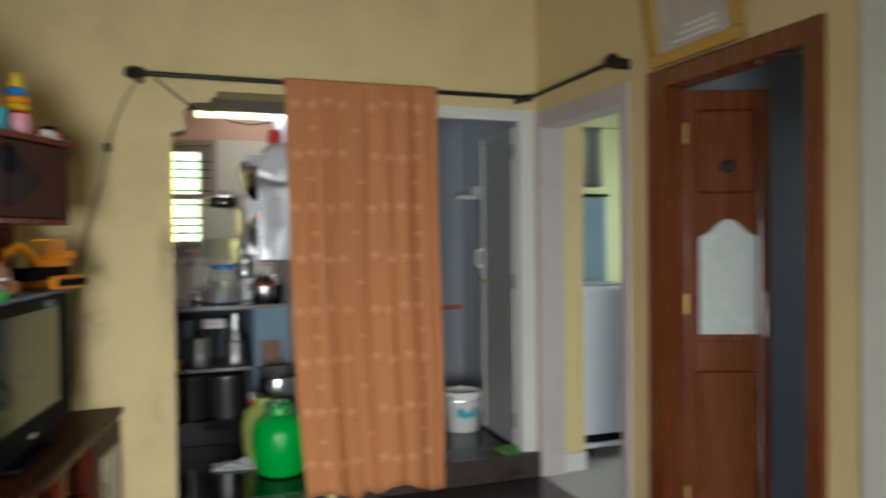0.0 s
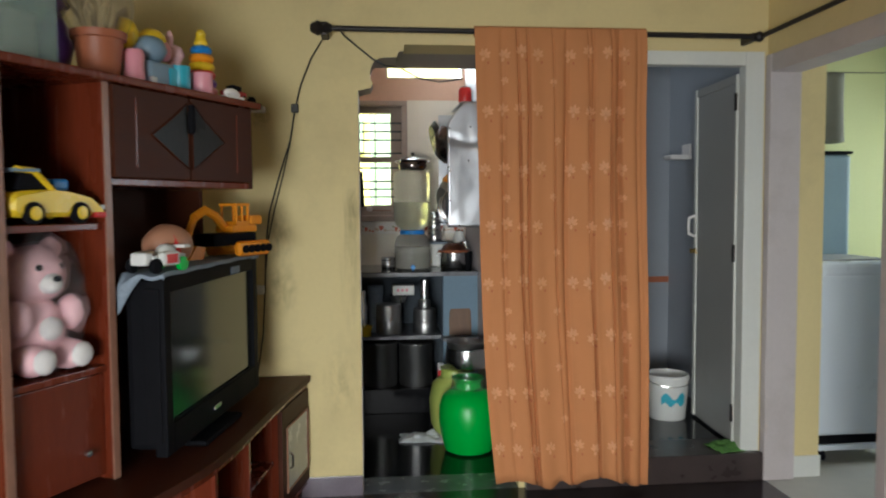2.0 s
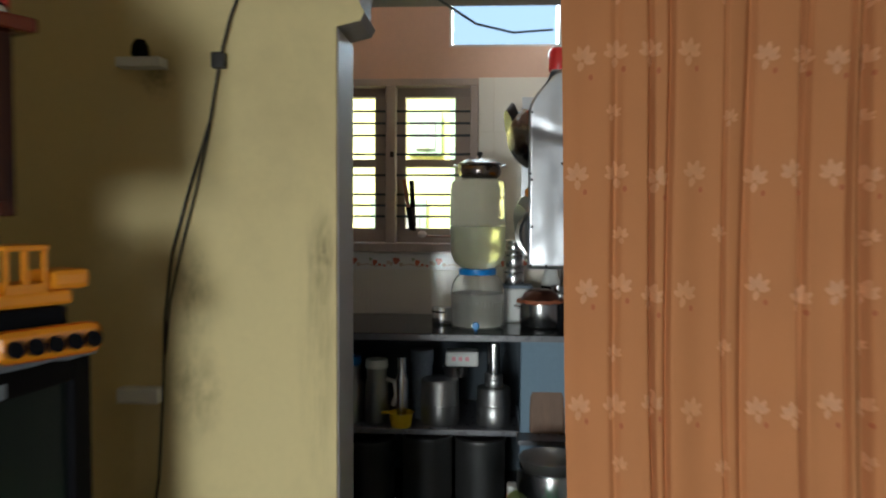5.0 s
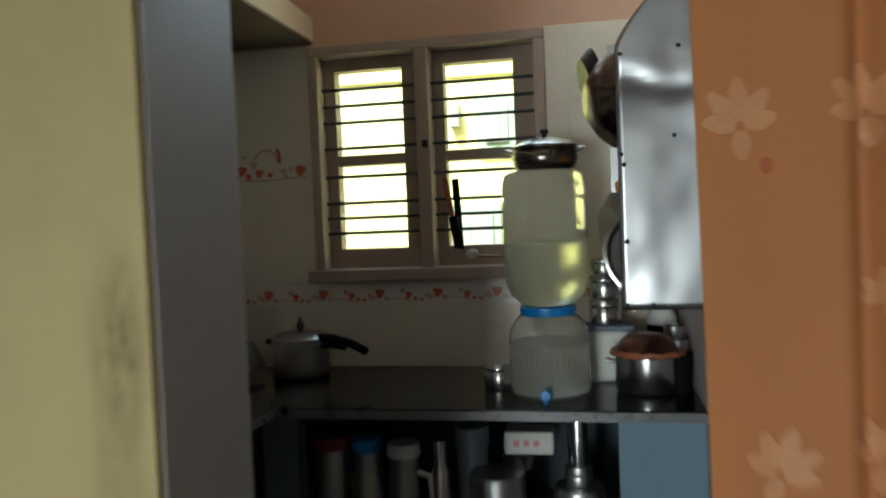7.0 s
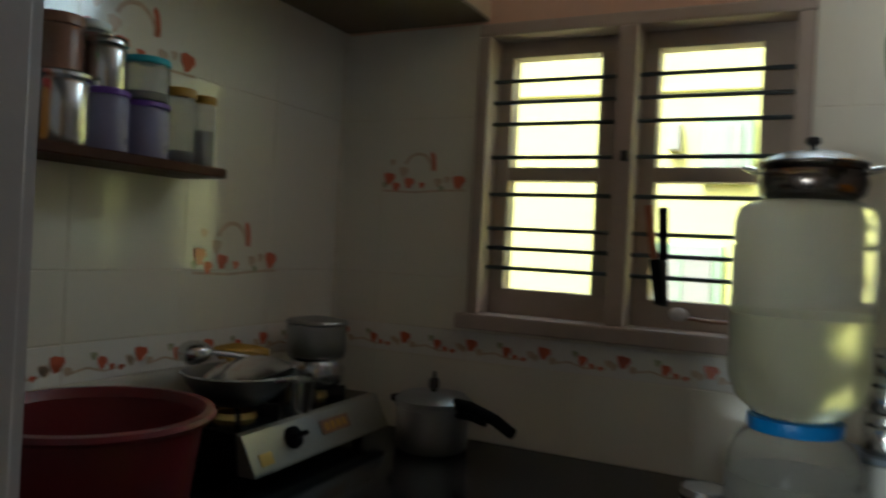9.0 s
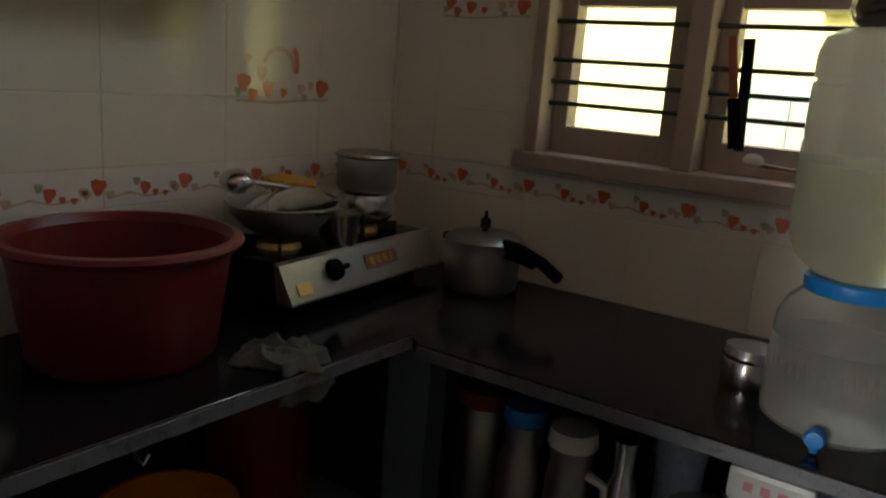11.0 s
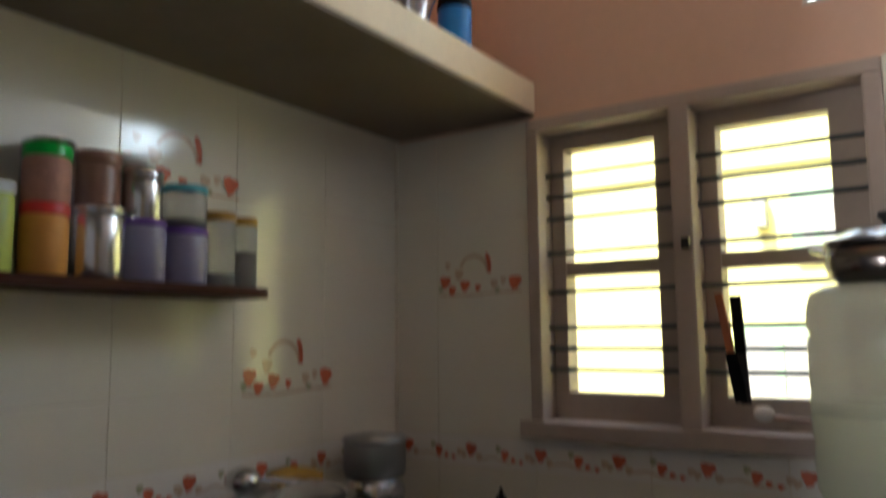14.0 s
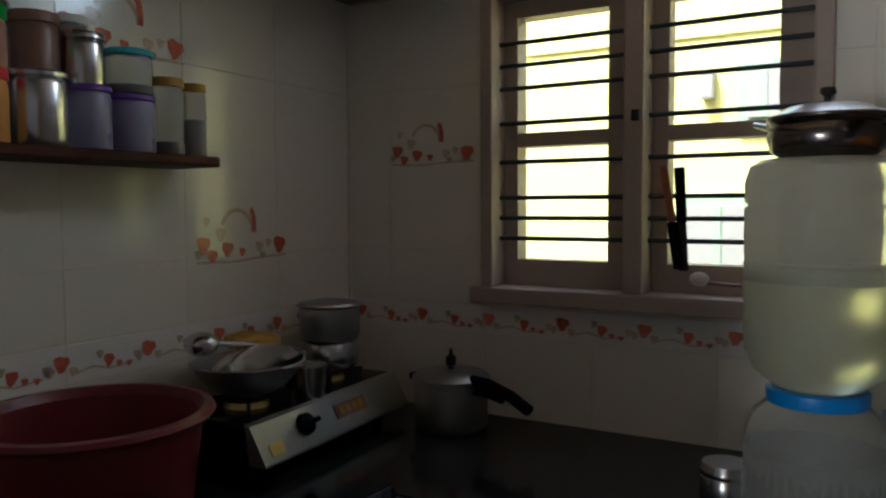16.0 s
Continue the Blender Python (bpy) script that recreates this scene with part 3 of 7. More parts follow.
# Added slab: paints the shade on the underside of the left loft.
structure("loft_shade_slab", box(KX0 - 0.006, YK + 0.452, 2.188, -0.529, KY + 0.006, 2.196), "soffit", "thin brown slab with the shade under the loft put into its colour", "loft")


# ---------- kitchen wall tiles, each its own piece ----------
tile_cache = {}


def tile(parent, name, axis, at, u0, u1, z0, z1, material, t=0.008, gap=0.0012):
    w, h = round(u1 - u0 - 2 * gap, 4), round(z1 - z0 - 2 * gap, 4)
    if w < 0.01 or h < 0.01:
        return
    key = (w, h, axis, material)
    if key not in tile_cache:
        b = bmesh.new()
        c = 0.0012
        lo = [(0, 0), (w, 0), (w, h), (0, h)]
        hi = [(c, c), (w - c, c), (w - c, h - c), (c, h - c)]
        ring = []
        for pts, d in ((lo, 0.0), (lo, t - c), (hi, t)):
            ring.append([b.verts.new((u, -d, z) if axis == 'y' else (d, u, z)) for u, z in pts])
        for a, e in zip(ring, ring[1:]):
            for i in range(4):
                j = (i + 1) % 4
                b.faces.new((a[i], a[j], e[j], e[i]))
        b.faces.new(ring[-1])
        tile_cache[key] = finish(b, name, material)
    ob = new(name, tile_cache[key])
    ob.location = (u0 + gap, at, z0 + gap) if axis == 'y' else (at, u0 + gap, z0 + gap)
    ob.parent = parent


def tile_field(parent, axis, at, cols, rows, holes=(), span=None):
    for u0, u1 in zip(cols, cols[1:]):
        for (z0, z1, kind) in rows:
            cuts = [(u0, u1, z0, z1)]
            for h in holes:
                nxt = []
                for a0, a1, c0, c1 in cuts:
                    if h[1] <= a0 or h[0] >= a1 or h[3] <= c0 or h[2] >= c1:
                        nxt.append((a0, a1, c0, c1))
                        continue
                    if h[0] > a0:
                        nxt.append((a0, h[0], c0, c1))
                    if h[1] < a1:
                        nxt.append((h[1], a1, c0, c1))
                    m0, m1 = max(a0, h[0]), min(a1, h[1])
                    if h[2] > c0:
                        nxt.append((m0, m1, c0, h[2]))
                    if h[3] < c1:
                        nxt.append((m0, m1, h[3], c1))
                cuts = nxt
            for a0, a1, c0, c1 in cuts:
                tile(parent, "border_tile" if kind else "wall_tile", axis, at, a0, a1, c0, c1, "border_tile" if kind else "tile")


ROWS = [(CT, 1.193, 0), (1.193, 1.279, 1), (1.279, 1.433, 0), (1.433, 1.905, 0), (1.905, 2.196, 0)]
wl = thing("tiling_left", "cream glazed wall tiles with red fruit motifs over the stove", "wall tiles", kind="structure")
tagged(part("grout", box(KX0 - 0.0079, YK + 0.012, CT - 0.04, KX0 - 0.0008, KY, 2.196), "grout", wl))
tile_field(wl, 'x', KX0 - 0.0074, [YK + 0.014, 4.343, 4.663, 4.983, 5.303, 5.623, 5.943], ROWS)
ww = thing("tiling_window", "cream glazed wall tiles with a red flower border under the window", "wall tiles", kind="structure")
tile_field(ww, 'y', KY + 0.0078, [KX0 + 0.003, -0.863, -0.543, -0.223, 0.097, 0.417, 0.737, KX1 - 0.002],
           ROWS[:-1] + [(1.905, 2.180, 0)], [(WIN[0] - 0.001, WIN[1] + 0.001, WIN[2], WIN[3] + 0.1)])
tagged(part("grout", wall('y', KY + 0.0014, 0.006, (KX0 + 0.003, KX1 - 0.002), (CT - 0.04, 2.178), [(WIN[0] - 0.001, WIN[1] + 0.001, WIN[2], 2.178)]), "grout", ww))


def motif(parent, axis, at, u, z, s, kind):
    """Fruit and flower decals of thin raised glaze."""
    rnd = random.Random(int(u * 1000) + int(z * 100))
    red, tan, green = bmesh.new(), bmesh.new(), bmesh.new()

    def dot(bm, du, dz, r, sq=1.0):
        n = 10
        pts = []
        for k in range(n):
            a = 2 * math.pi * k / n
            rr = r * (1 + 0.22 * math.sin(3 * a + rnd.random()))
            p = (u + du + rr * math.cos(a), z + dz + rr * sq * math.sin(a))
            pts.append(bm.verts.new((p[0], at - 0.0006, p[1]) if axis == 'y' else (at + 0.0006, p[0], p[1])))
        bm.faces.new(pts)

    def stroke(bm, pts, w):
        prev = None
        for i, (du, dz) in enumerate(pts):
            a = pts[min(i + 1, len(pts) - 1)]
            c = pts[max(i - 1, 0)]
            d = Vector((a[0] - c[0], a[1] - c[1])).normalized()
            n = Vector((-d.y, d.x)) * w
            q = [(u + du + n.x, z + dz + n.y), (u + du - n.x, z + dz - n.y)]
            cur = [bm.verts.new((p[0], at - 0.0005, p[1]) if axis == 'y' else (at + 0.0005, p[0], p[1])) for p in q]
            if prev:
                bm.faces.new((prev[0], prev[1], cur[1], cur[0]))
            prev = cur

    if kind == "fruit":
        for du, dz, r in ((-0.12, -0.01, 0.019), (-0.095, -0.035, 0.014), (-0.05, -0.022, 0.017), (-0.005, -0.03, 0.010), (0.118, -0.018, 0.020)):
            dot(red, du * s, dz * s, r * s)
        for du, dz, r in ((-0.11, 0.04, 0.010), (-0.07, 0.012, 0.016), (0.05, -0.02, 0.013), (0.08, -0.012, 0.010)):
            dot(tan, du * s, dz * s, r * s)
        for du, dz, r in ((-0.135, -0.03, 0.010), (0.06, -0.04, 0.009)):
            dot(green, du * s, dz * s, r * s)
        stroke(tan, [((-0.02 + 0.05 * math.cos(a)) * s, (0.01 + 0.055 * math.sin(a)) * s) for a in [2.7 - 0.33 * k for k in range(9)]], 0.005 * s)
        stroke(red, [((0.022 + 0.012 * math.cos(a)) * s, (0.03 + 0.035 * math.sin(a)) * s) for a in [1.6 - 0.35 * k for k in range(7)]], 0.007 * s)
        stroke(tan, [(-0.14 * s, -0.048 * s), (-0.03 * s, -0.052 * s), (0.06 * s, -0.046 * s), (0.14 * s, -0.044 * s)], 0.003 * s)
    else:
        dot(red, -0.085 * s, 0.005, 0.021 * s)
        dot(red, 0.045 * s, -0.004, 0.015 * s, 1.2)
        dot(red, 0.075 * s, -0.016, 0.009 * s)
        dot(red, 0.105 * s, -0.020, 0.008 * s)
        for du, dz, r in ((-0.115, -0.01, 0.012), (-0.055, -0.014, 0.012), (0.02, 0.012, 0.011), (0.13, -0.004, 0.012)):
            dot(green if r < 0.0115 else tan, du * s, dz, r * s)
        stroke(tan, [(-0.05 * s, -0.02), (0.0, -0.012), (0.05 * s, -0.024), (0.12 * s, -0.018)], 0.0025)
    for bm, mt, nm in ((red, "motif_red", "red_motif"), (tan, "motif_tan", "tan_motif"), (green, "motif_green", "green_motif")):
        if len(bm.faces):
            part(nm, bm, mt, parent)
        else:
            bm.free()


motif(wl, 'x', KX0 + 0.0008, 5.495, 1.480, 1.15, "fruit")
motif(wl, 'x', KX0 + 0.0008, 5.150, 1.955, 1.15, "fruit")
motif(wl, 'x', KX0 + 0.0008, 4.515, 1.480, 1.15, "fruit")
motif(ww, 'y', KY - 0.0012, -0.715, 1.735, 1.0, "fruit")
for k in range(8):
    motif(wl, 'x', KX0 + 0.0008, 4.40 + 0.215 * k, 1.236, 0.85, "flower")
for k in range(8):
    motif(ww, 'y', KY - 0.0012, -0.90 + 0.222 * k, 1.236, 0.85, "flower")

# ---------- kitchen window ----------
win = thing("window_1", "pinkish painted twin casement window with dark horizontal bars", "window", kind="structure")
FR = "window_wood"
y0, y1 = KY - 0.020, KY + 0.085
part("window_frame", box(WIN[0], y0, WIN[3] - 0.036, WIN[1], y1, WIN[3], 0.006), FR, win)
part("window_frame", box(WIN[0] - 0.03, y0 - 0.012, WIN[2] - 0.012, WIN[1] + 0.02, y1, WIN[2] + 0.034, 0.006), FR, win)
part("window_frame", box(WIN[0], y0, WIN[2] + 0.034, WIN[0] + 0.036, y1, WIN[3] - 0.036, 0.006), FR, win)
part("window_frame", box(WIN[1] - 0.040, y0, WIN[2] + 0.034, WIN[1], y1, WIN[3] - 0.036, 0.006), FR, win)
part("mullion", box(-0.138, y0 - 0.004, WIN[2] + 0.034, -0.086, y1, WIN[3] - 0.036, 0.006), FR, win)
for a, c in ((-0.511, -0.136), (-0.088, 0.298)):
    sash = part("sash", box(a + 0.002, KY + 0.066, 1.330, c - 0.002, KY + 0.128, 1.408, 0.004), FR, win)
    part("sash_rail", box(a + 0.002, KY + 0.067, 2.090, c - 0.002, KY + 0.128, 2.142, 0.004), FR, sash)
    part("sash_rail", box(a + 0.01, KY + 0.069, 1.728, c - 0.01, KY + 0.127, 1.768, 0.004), FR, sash)
    lx, rx = (-0.468, -0.205) if a < -0.3 else (-0.044, 0.216)
    part("sash_stile", box(a + 0.002, KY + 0.065, 1.402, lx, KY + 0.129, 2.092, 0.004), FR, sash)
    part("sash_stile", box(rx, KY + 0.065, 1.402, c - 0.002, KY + 0.129, 2.092, 0.004), FR, sash)
    for z0, z1 in ((1.408, 1.728), (1.768, 2.090)):
        pane = part("pane", box(lx - 0.004, KY + 0.113, z0 - 0.004, rx + 0.004, KY + 0.116, z1 + 0.004), "glass", sash)
        pane.visible_shadow = False
    for z in (2.014, 1.952, 1.889, 1.792, 1.684, 1.584, 1.527, 1.470):
        part("bar", tube([(a - 0.006, KY + 0.036, z), (c + 0.006, KY + 0.036, z)], 0.0062, 8), "bar", win, smooth=True)
part("latch", box(-0.112, KY - 0.045, 1.772, -0.092, KY - 0.024, 1.80, 0.004), "iron", win)
for (v0, v1, z0, z1), nm in ((V1, "vent_small"), (V2, "vent_large")):
    v = thing(nm, "open air vent in the kitchen wall with grey edges", "vent", kind="structure")
    part("lining", wall('y', KY + 0.012, 0.18, (v0 - 0.0, v1 + 0.0), (z0, z1), [(v0 + 0.012, v1 - 0.012, z0 + 0.012, z1 - 0.012)]), "cream_jamb", v)

# ---------- outside ----------
fc = thing("neighbour_house", "yellow neighbouring house in full sun with pale green windows", "house")
part("facade_wall", box(-9, 8.6, -0.8, 9, 9.2, 2.88), "facade", fc)
part("ledge", box(-9, 8.42, 0.62, 9, 8.6, 0.74, 0.02), "facade", fc)
for x, z, w, h in ((-0.37, 1.30, 0.36, 0.50), (-0.14, 2.17, 0.16, 0.26), (-2.6, 1.7, 0.9, 1.2), (0.24, 1.72, 0.20, 1.30)):
    wd = part("window", box(x - w / 2 - 0.06, 8.54, z - h / 2 - 0.06, x + w / 2 + 0.06, 8.599, z + h / 2 + 0.06, 0.01), "facade_green", fc)
    part("pane", box(x - w / 2, 8.520, z - h / 2, x + w / 2, 8.541, z + h / 2), "facade_green" if x > 0 else "grey_pvc", wd)
    part("window_bar", box(x - 0.02, 8.510, z - h / 2, x + 0.02, 8.523, z + h / 2), "facade_green", wd)
part("string_course", box(-9, 8.58, 2.52, 9, 8.6, 2.54, 0.004), "facade", fc)
part("meter_box", box(-0.47, 8.50, 2.16, -0.40, 8.6, 2.32, 0.01), "grey_pvc", fc)
part("shutter", box(0.36, 8.50, 1.28, 0.44, 8.6, 1.78, 0.01), "red_p", fc)
# White box standing in for the pale gap of sky beside the red strip.
part("sky_patch", box(0.34, 8.35, 2.12, 0.62, 8.6, 2.40, 0.02), "white_p", fc)
part("drain_pipe", tube([(0.10, 8.52, -0.8), (0.10, 8.52, 2.70)], 0.03, 10), "facade_green", fc)

structure("corner_joint", box(KX0 - 0.006, KY - 0.006, CT + 0.004, KX0 + 0.008, KY + 0.006, 2.186), "grout", "pale cement joint in the corner of the tiled walls", "joint")


# ---------- curtain and rods ----------
ROD_Z, ROD_Y = 2.215, 3.840
rod = thing("curtain_rod", "dark iron curtain rod with ball ends across two walls", "curtain rod")
part("rod", tube([(-0.20, ROD_Y, ROD_Z), (0.6, ROD_Y, ROD_Z - 0.004), (1.907, ROD_Y, ROD_Z - 0.008)], 0.0125, 12), "iron", rod, smooth=True)
part("rod", tube([(1.932, ROD_Y - 0.02, ROD_Z - 0.008), (1.942, 2.964, ROD_Z + 0.01)], 0.0115, 12), "iron", rod, smooth=True)
for x, y, z in ((-0.165, ROD_Y, ROD_Z), (1.932, 2.984, ROD_Z + 0.012)):
    part("finial", lathe([(0, -0.055), (0.018, -0.05), (0.026, -0.03), (0.018, -0.012), (0.028, -0.004), (0.034, 0.012), (0.024, 0.034), (0.015, 0.045), (0, 0.046)], 20,
                         Matrix.Translation((x, y, z)) @ (pose(0, 0, 0, 0, -90, 0) if x < 1 else pose(0, 0, 0, 90, 0, 0))), "iron", rod, smooth=True)
part("bracket", box(-0.165, ROD_Y - 0.005, ROD_Z - 0.03, -0.13, YW, ROD_Z + 0.03, 0.006), "iron", rod)
part("elbow", blob((1.922, ROD_Y - 0.005, ROD_Z - 0.010), 0.026, sub=2), "iron", rod, smooth=True)
part("bracket", box(1.932, 2.984, ROD_Z - 0.02, XR, 3.009, ROD_Z + 0.03, 0.005), "iron", rod)
part("bracket", box(1.887, ROD_Y, ROD_Z - 0.03, 1.912, YW, ROD_Z + 0.01, 0.005), "iron", rod)


rc = random.Random(21)
FOLDS = [(0.05 + 0.90 * rc.betavariate(1.6, 1.3), rc.uniform(0.005, 0.013), rc.uniform(0.010, 0.032), rc.uniform(-0.03, 0.03), rc.uniform(0.0, 0.22)) for k in range(12)]


def curtain_at(u, z, side=0.0):
    """A point of the gathered cloth; u runs 0..1 across, z is the height."""
    k = (2.23 - z) / 2.2
    left, right = 0.540 + 0.095 * k * k, 1.360 + 0.018 * k
    x = left + (right - left) * u + 0.007 * math.sin(6.5 * k + 3 * u) * min(1, k * 6)
    grow = min(1, 0.65 + k * 2.0)
    wide = 0.25 + 0.75 / (1 + math.exp(-(u - 0.45) * 14))
    y = ROD_Y - 0.034 - 0.008 * k
    y += grow * (0.010 * math.sin(2 * math.pi * (2.1 * u + 0.10 * k) + 1.0) + wide * 0.0075 * math.sin(2 * math.pi * (9.3 * u + 0.75 * math.sin(4.4 * u + 0.5) + 0.10 * math.sin(2.4 * k + 4 * u))))
    for c, w, d, drift, start in FOLDS:
        q = (u - c - drift * k) / w
        if abs(q) < 3.2:
            y += d * math.exp(-q * q) * min(1, max(0.4, (k - start) * 4 + 0.5)) * (1.0 if start < 0.12 else max(0.25, 1.25 - k))
    y += 0.004 * math.sin(5 * k + 9 * u)
    if k < 0.03:
        y = ROD_Y - 0.016 + (y - ROD_Y + 0.016) * max(0.0, k / 0.03)
    return Vector((x, y - side, z))


def hem(u):
    return 0.055 + 0.035 * math.sin(11 * u + 0.4) * (0.3 + 0.7 * abs(math.sin(3 * u))) + 0.045 * math.exp(-((u - 0.42) / 0.05) ** 2) + 0.02 * (1 - u)


cb = bmesh.new()
NU, NZ = 520, 50
grid = []
for j in range(NZ + 1):
    row = []
    for i in range(NU + 1):
        u = i / NU
        z = 2.226 + (hem(u) - 2.226) * j / NZ
        row.append(cb.verts.new(curtain_at(u, z)))
    grid.append(row)
back = [cb.verts.new((v.co.x, ROD_Y + 0.016, 2.215)) for v in grid[0]]
tail = [cb.verts.new((v.co.x, ROD_Y + 0.020, 2.19)) for v in grid[0]]
topline = [cb.verts.new((v.co.x, ROD_Y, 2.2355)) for v in grid[0]]
for j in range(NZ):
    for i in range(NU):
        cb.faces.new((grid[j][i], grid[j][i + 1], grid[j + 1][i + 1], grid[j + 1][i]))
for a, c in ((topline, grid[0]), (back, topline), (tail, back)):
    for i in range(NU):
        cb.faces.new((a[i], a[i + 1], c[i + 1], c[i]))
cur = thing("curtain", "pleated orange curtain with woven pale flowers hanging from the rod", "curtain")
cloth = part("cloth", cb, "curtain", cur, smooth=True)
cloth.modifiers.new("thick", 'SOLIDIFY').thickness = 0.0025
rf = random.Random(4)
for r in range(17):
    for c in range(10):
        row_big = r % 2 == 0
        if (row_big and c in (4, 9)) or (not row_big and c not in (1, 4, 8)):
            continue
        u0 = (c + 0.5) / 10 + 0.012 * math.sin(r * 1.3 + c)
        z0 = 2.10 - r * 0.133 + 0.012 * rf.uniform(-1, 1)
        if z0 < 0.2:
            continue
        s = 0.035 if row_big else 0.023
        fb = bmesh.new()
        lean = rf.uniform(-0.3, 0.3)
        for a0, ln in ((0.15, 0.75), (0.8, 0.95), (1.45, 1.05), (2.1, 0.95), (2.8, 0.75), (4.6, 0.7)):
            rings = []
            for k in range(6):
                t = k / 5
                wdt = s * (0.06 + 0.15 * math.sin(math.pi * min(1, t * 0.9 + 0.08)))
                d = Vector((math.cos(a0 + lean), math.sin(a0 + lean)))
                n = Vector((-d.y, d.x)) * wdt
                p = d * s * ln * (0.12 + 0.9 * t)
                rings.append([fb.verts.new(curtain_at(min(0.995, max(0.005, u0 + (p.x + q * n.x) / 0.8)), z0 + p.y + q * n.y, 0.0032)) for q in (-1, 0, 1)])
            for a, b in zip(rings, rings[1:]):
                for q in (0, 1):
                    fb.faces.new((a[q], a[q + 1], b[q + 1], b[q]))
        part("woven_flower", fb, "curtain_motif", cur, smooth=True)
        if row_big:
            bb = bmesh.new()
            du, dz = (0.022, -0.026 - 0.012 * rf.random())
            ring = [bb.verts.new(curtain_at(min(0.995, u0 + du + 0.006 * math.cos(a)), z0 + dz + 0.007 * math.sin(a), 0.0030)) for a in [2 * math.pi * i / 8 for i in range(8)]]
            bb.faces.new(ring)
            part("woven_bud", bb, "curtain_bud", cur)

# cable running over the wall
cab = thing("cable", "black power cable hanging from the rod down the wall", "cable")
part("cord", tube([(-0.165, YW - 0.015, 2.18), (-0.215, YW - 0.012, 2.10), (-0.265, YW - 0.012, 1.975), (-0.293, YW - 0.014, 1.866), (-0.318, YW - 0.012, 1.72), (-0.382, YW - 0.012, 1.52),
                   (-0.421, YW - 0.012, 1.38), (-0.441, YW - 0.012, 1.22), (-0.448, YW - 0.012, 1.03), (-0.462, YW - 0.012, 0.8), (-0.49, YW - 0.012, 0.62)], 0.0036, 8), "cable", cab, smooth=True)
part("cord", tube([(-0.318, YW - 0.012, 1.71), (-0.356, YW - 0.010, 1.55), (-0.396, YW - 0.010, 1.40), (-0.430, YW - 0.010, 1.25), (-0.442, YW - 0.010, 1.12)], 0.0030, 8), "cable", cab, smooth=True)
part("joint", box(-0.311, YW - 0.028, 1.845, -0.277, YW - 0.004, 1.885, 0.005), "cable", cab)
part("cord", tube([(-0.085, ROD_Y + 0.012, 2.222), (-0.06, YW - 0.03, 2.20), (0.0, YW - 0.010, 2.155), (0.07, YW - 0.008, 2.10), (0.13, YW + 0.0, 2.07), (0.22, YK + 0.10, 2.115), (0.34, YK + 0.45, 2.12), (0.47, YK + 0.62, 2.13), (0.62, YK + 0.75, 2.17)], 0.0042, 8), "cable", cab, smooth=True)
sk = thing("wall_socket", "white wall socket with a black plug beside the television unit", "socket")
part("plate", box(-0.545, YW - 0.05, 1.845, -0.43, YW, 1.87, 0.004), "white_p", sk)
part("plug", lathe([(0.018, 0), (0.022, 0.01), (0.02, 0.03), (0.012, 0.045), (0, 0.047)], 12, Matrix.Translation((-0.49, YW - 0.03, 1.869))), "black", sk, smooth=True)
sk2 = thing("wall_socket", "small white switch box low on the yellow wall", "socket")
part("plate", box(-0.56, YW - 0.04, 0.995, -0.45, YW, 1.035, 0.006), "white_p", sk2)

# ---------- television unit ----------
TU = pose(-0.72, 2.62, 0, 0, 0, -27)
unit = thing("tv_unit", "tall red brown veneered shelf unit carrying toys", "tv unit", TU)
DT, TOP = -0.40, 1.80
part("side_panel", box(DT, -0.365, 0.60, 0.0, -0.343, TOP - 0.025, 0.003), "wood", unit)
part("edge_strip", box(0.0, -0.367, 0.60, 0.006, -0.340, TOP - 0.025, 0.002), "wood_edge", unit)
part("divider", box(DT, -0.011, 0.60, 0.0, 0.011, TOP - 0.025, 0.003), "wood", unit)
part("edge_strip", box(0.0, -0.013, 0.60, 0.006, 0.013, TOP - 0.025, 0.002), "wood_edge", unit)
part("end_panel", box(DT, 0.695, 1.475, 0.0, 0.717, TOP - 0.025, 0.003), "wood_dark", unit)
part("end_panel", box(DT, 0.695, 0.60, -0.235, 0.717, 1.474, 0.003), "wood_dark", unit)
part("top_board", box(DT - 0.02, -0.385, TOP - 0.025, 0.028, 0.745, TOP, 0.007), "wood", unit)
part("back_panel", box(DT - 0.012, -0.365, 0.60, DT + 0.004, 0.717, TOP - 0.025), "wood_dark", unit)
for z in (1.345, 0.925):
    part("shelf", box(DT, -0.343, z, -0.012, -0.011, z + 0.02, 0.003), "wood", unit)
low = part("lower_door", box(-0.045, -0.338, 0.615, -0.025, -0.014, 0.92, 0.003), "wood", unit)
part("knob", lathe([(0.008, 0), (0.011, 0.012), (0.009, 0.02), (0, 0.022)], 12, Matrix.Translation((-0.026, -0.09, 0.70)) @ pose(0, 0, 0, 0, 90, 0)), "steel", low, "bright round knob", smooth=True)
part("cabinet_bottom", box(DT, 0.012, 1.475, -0.004, 0.694, 1.497, 0.003), "wood", unit)
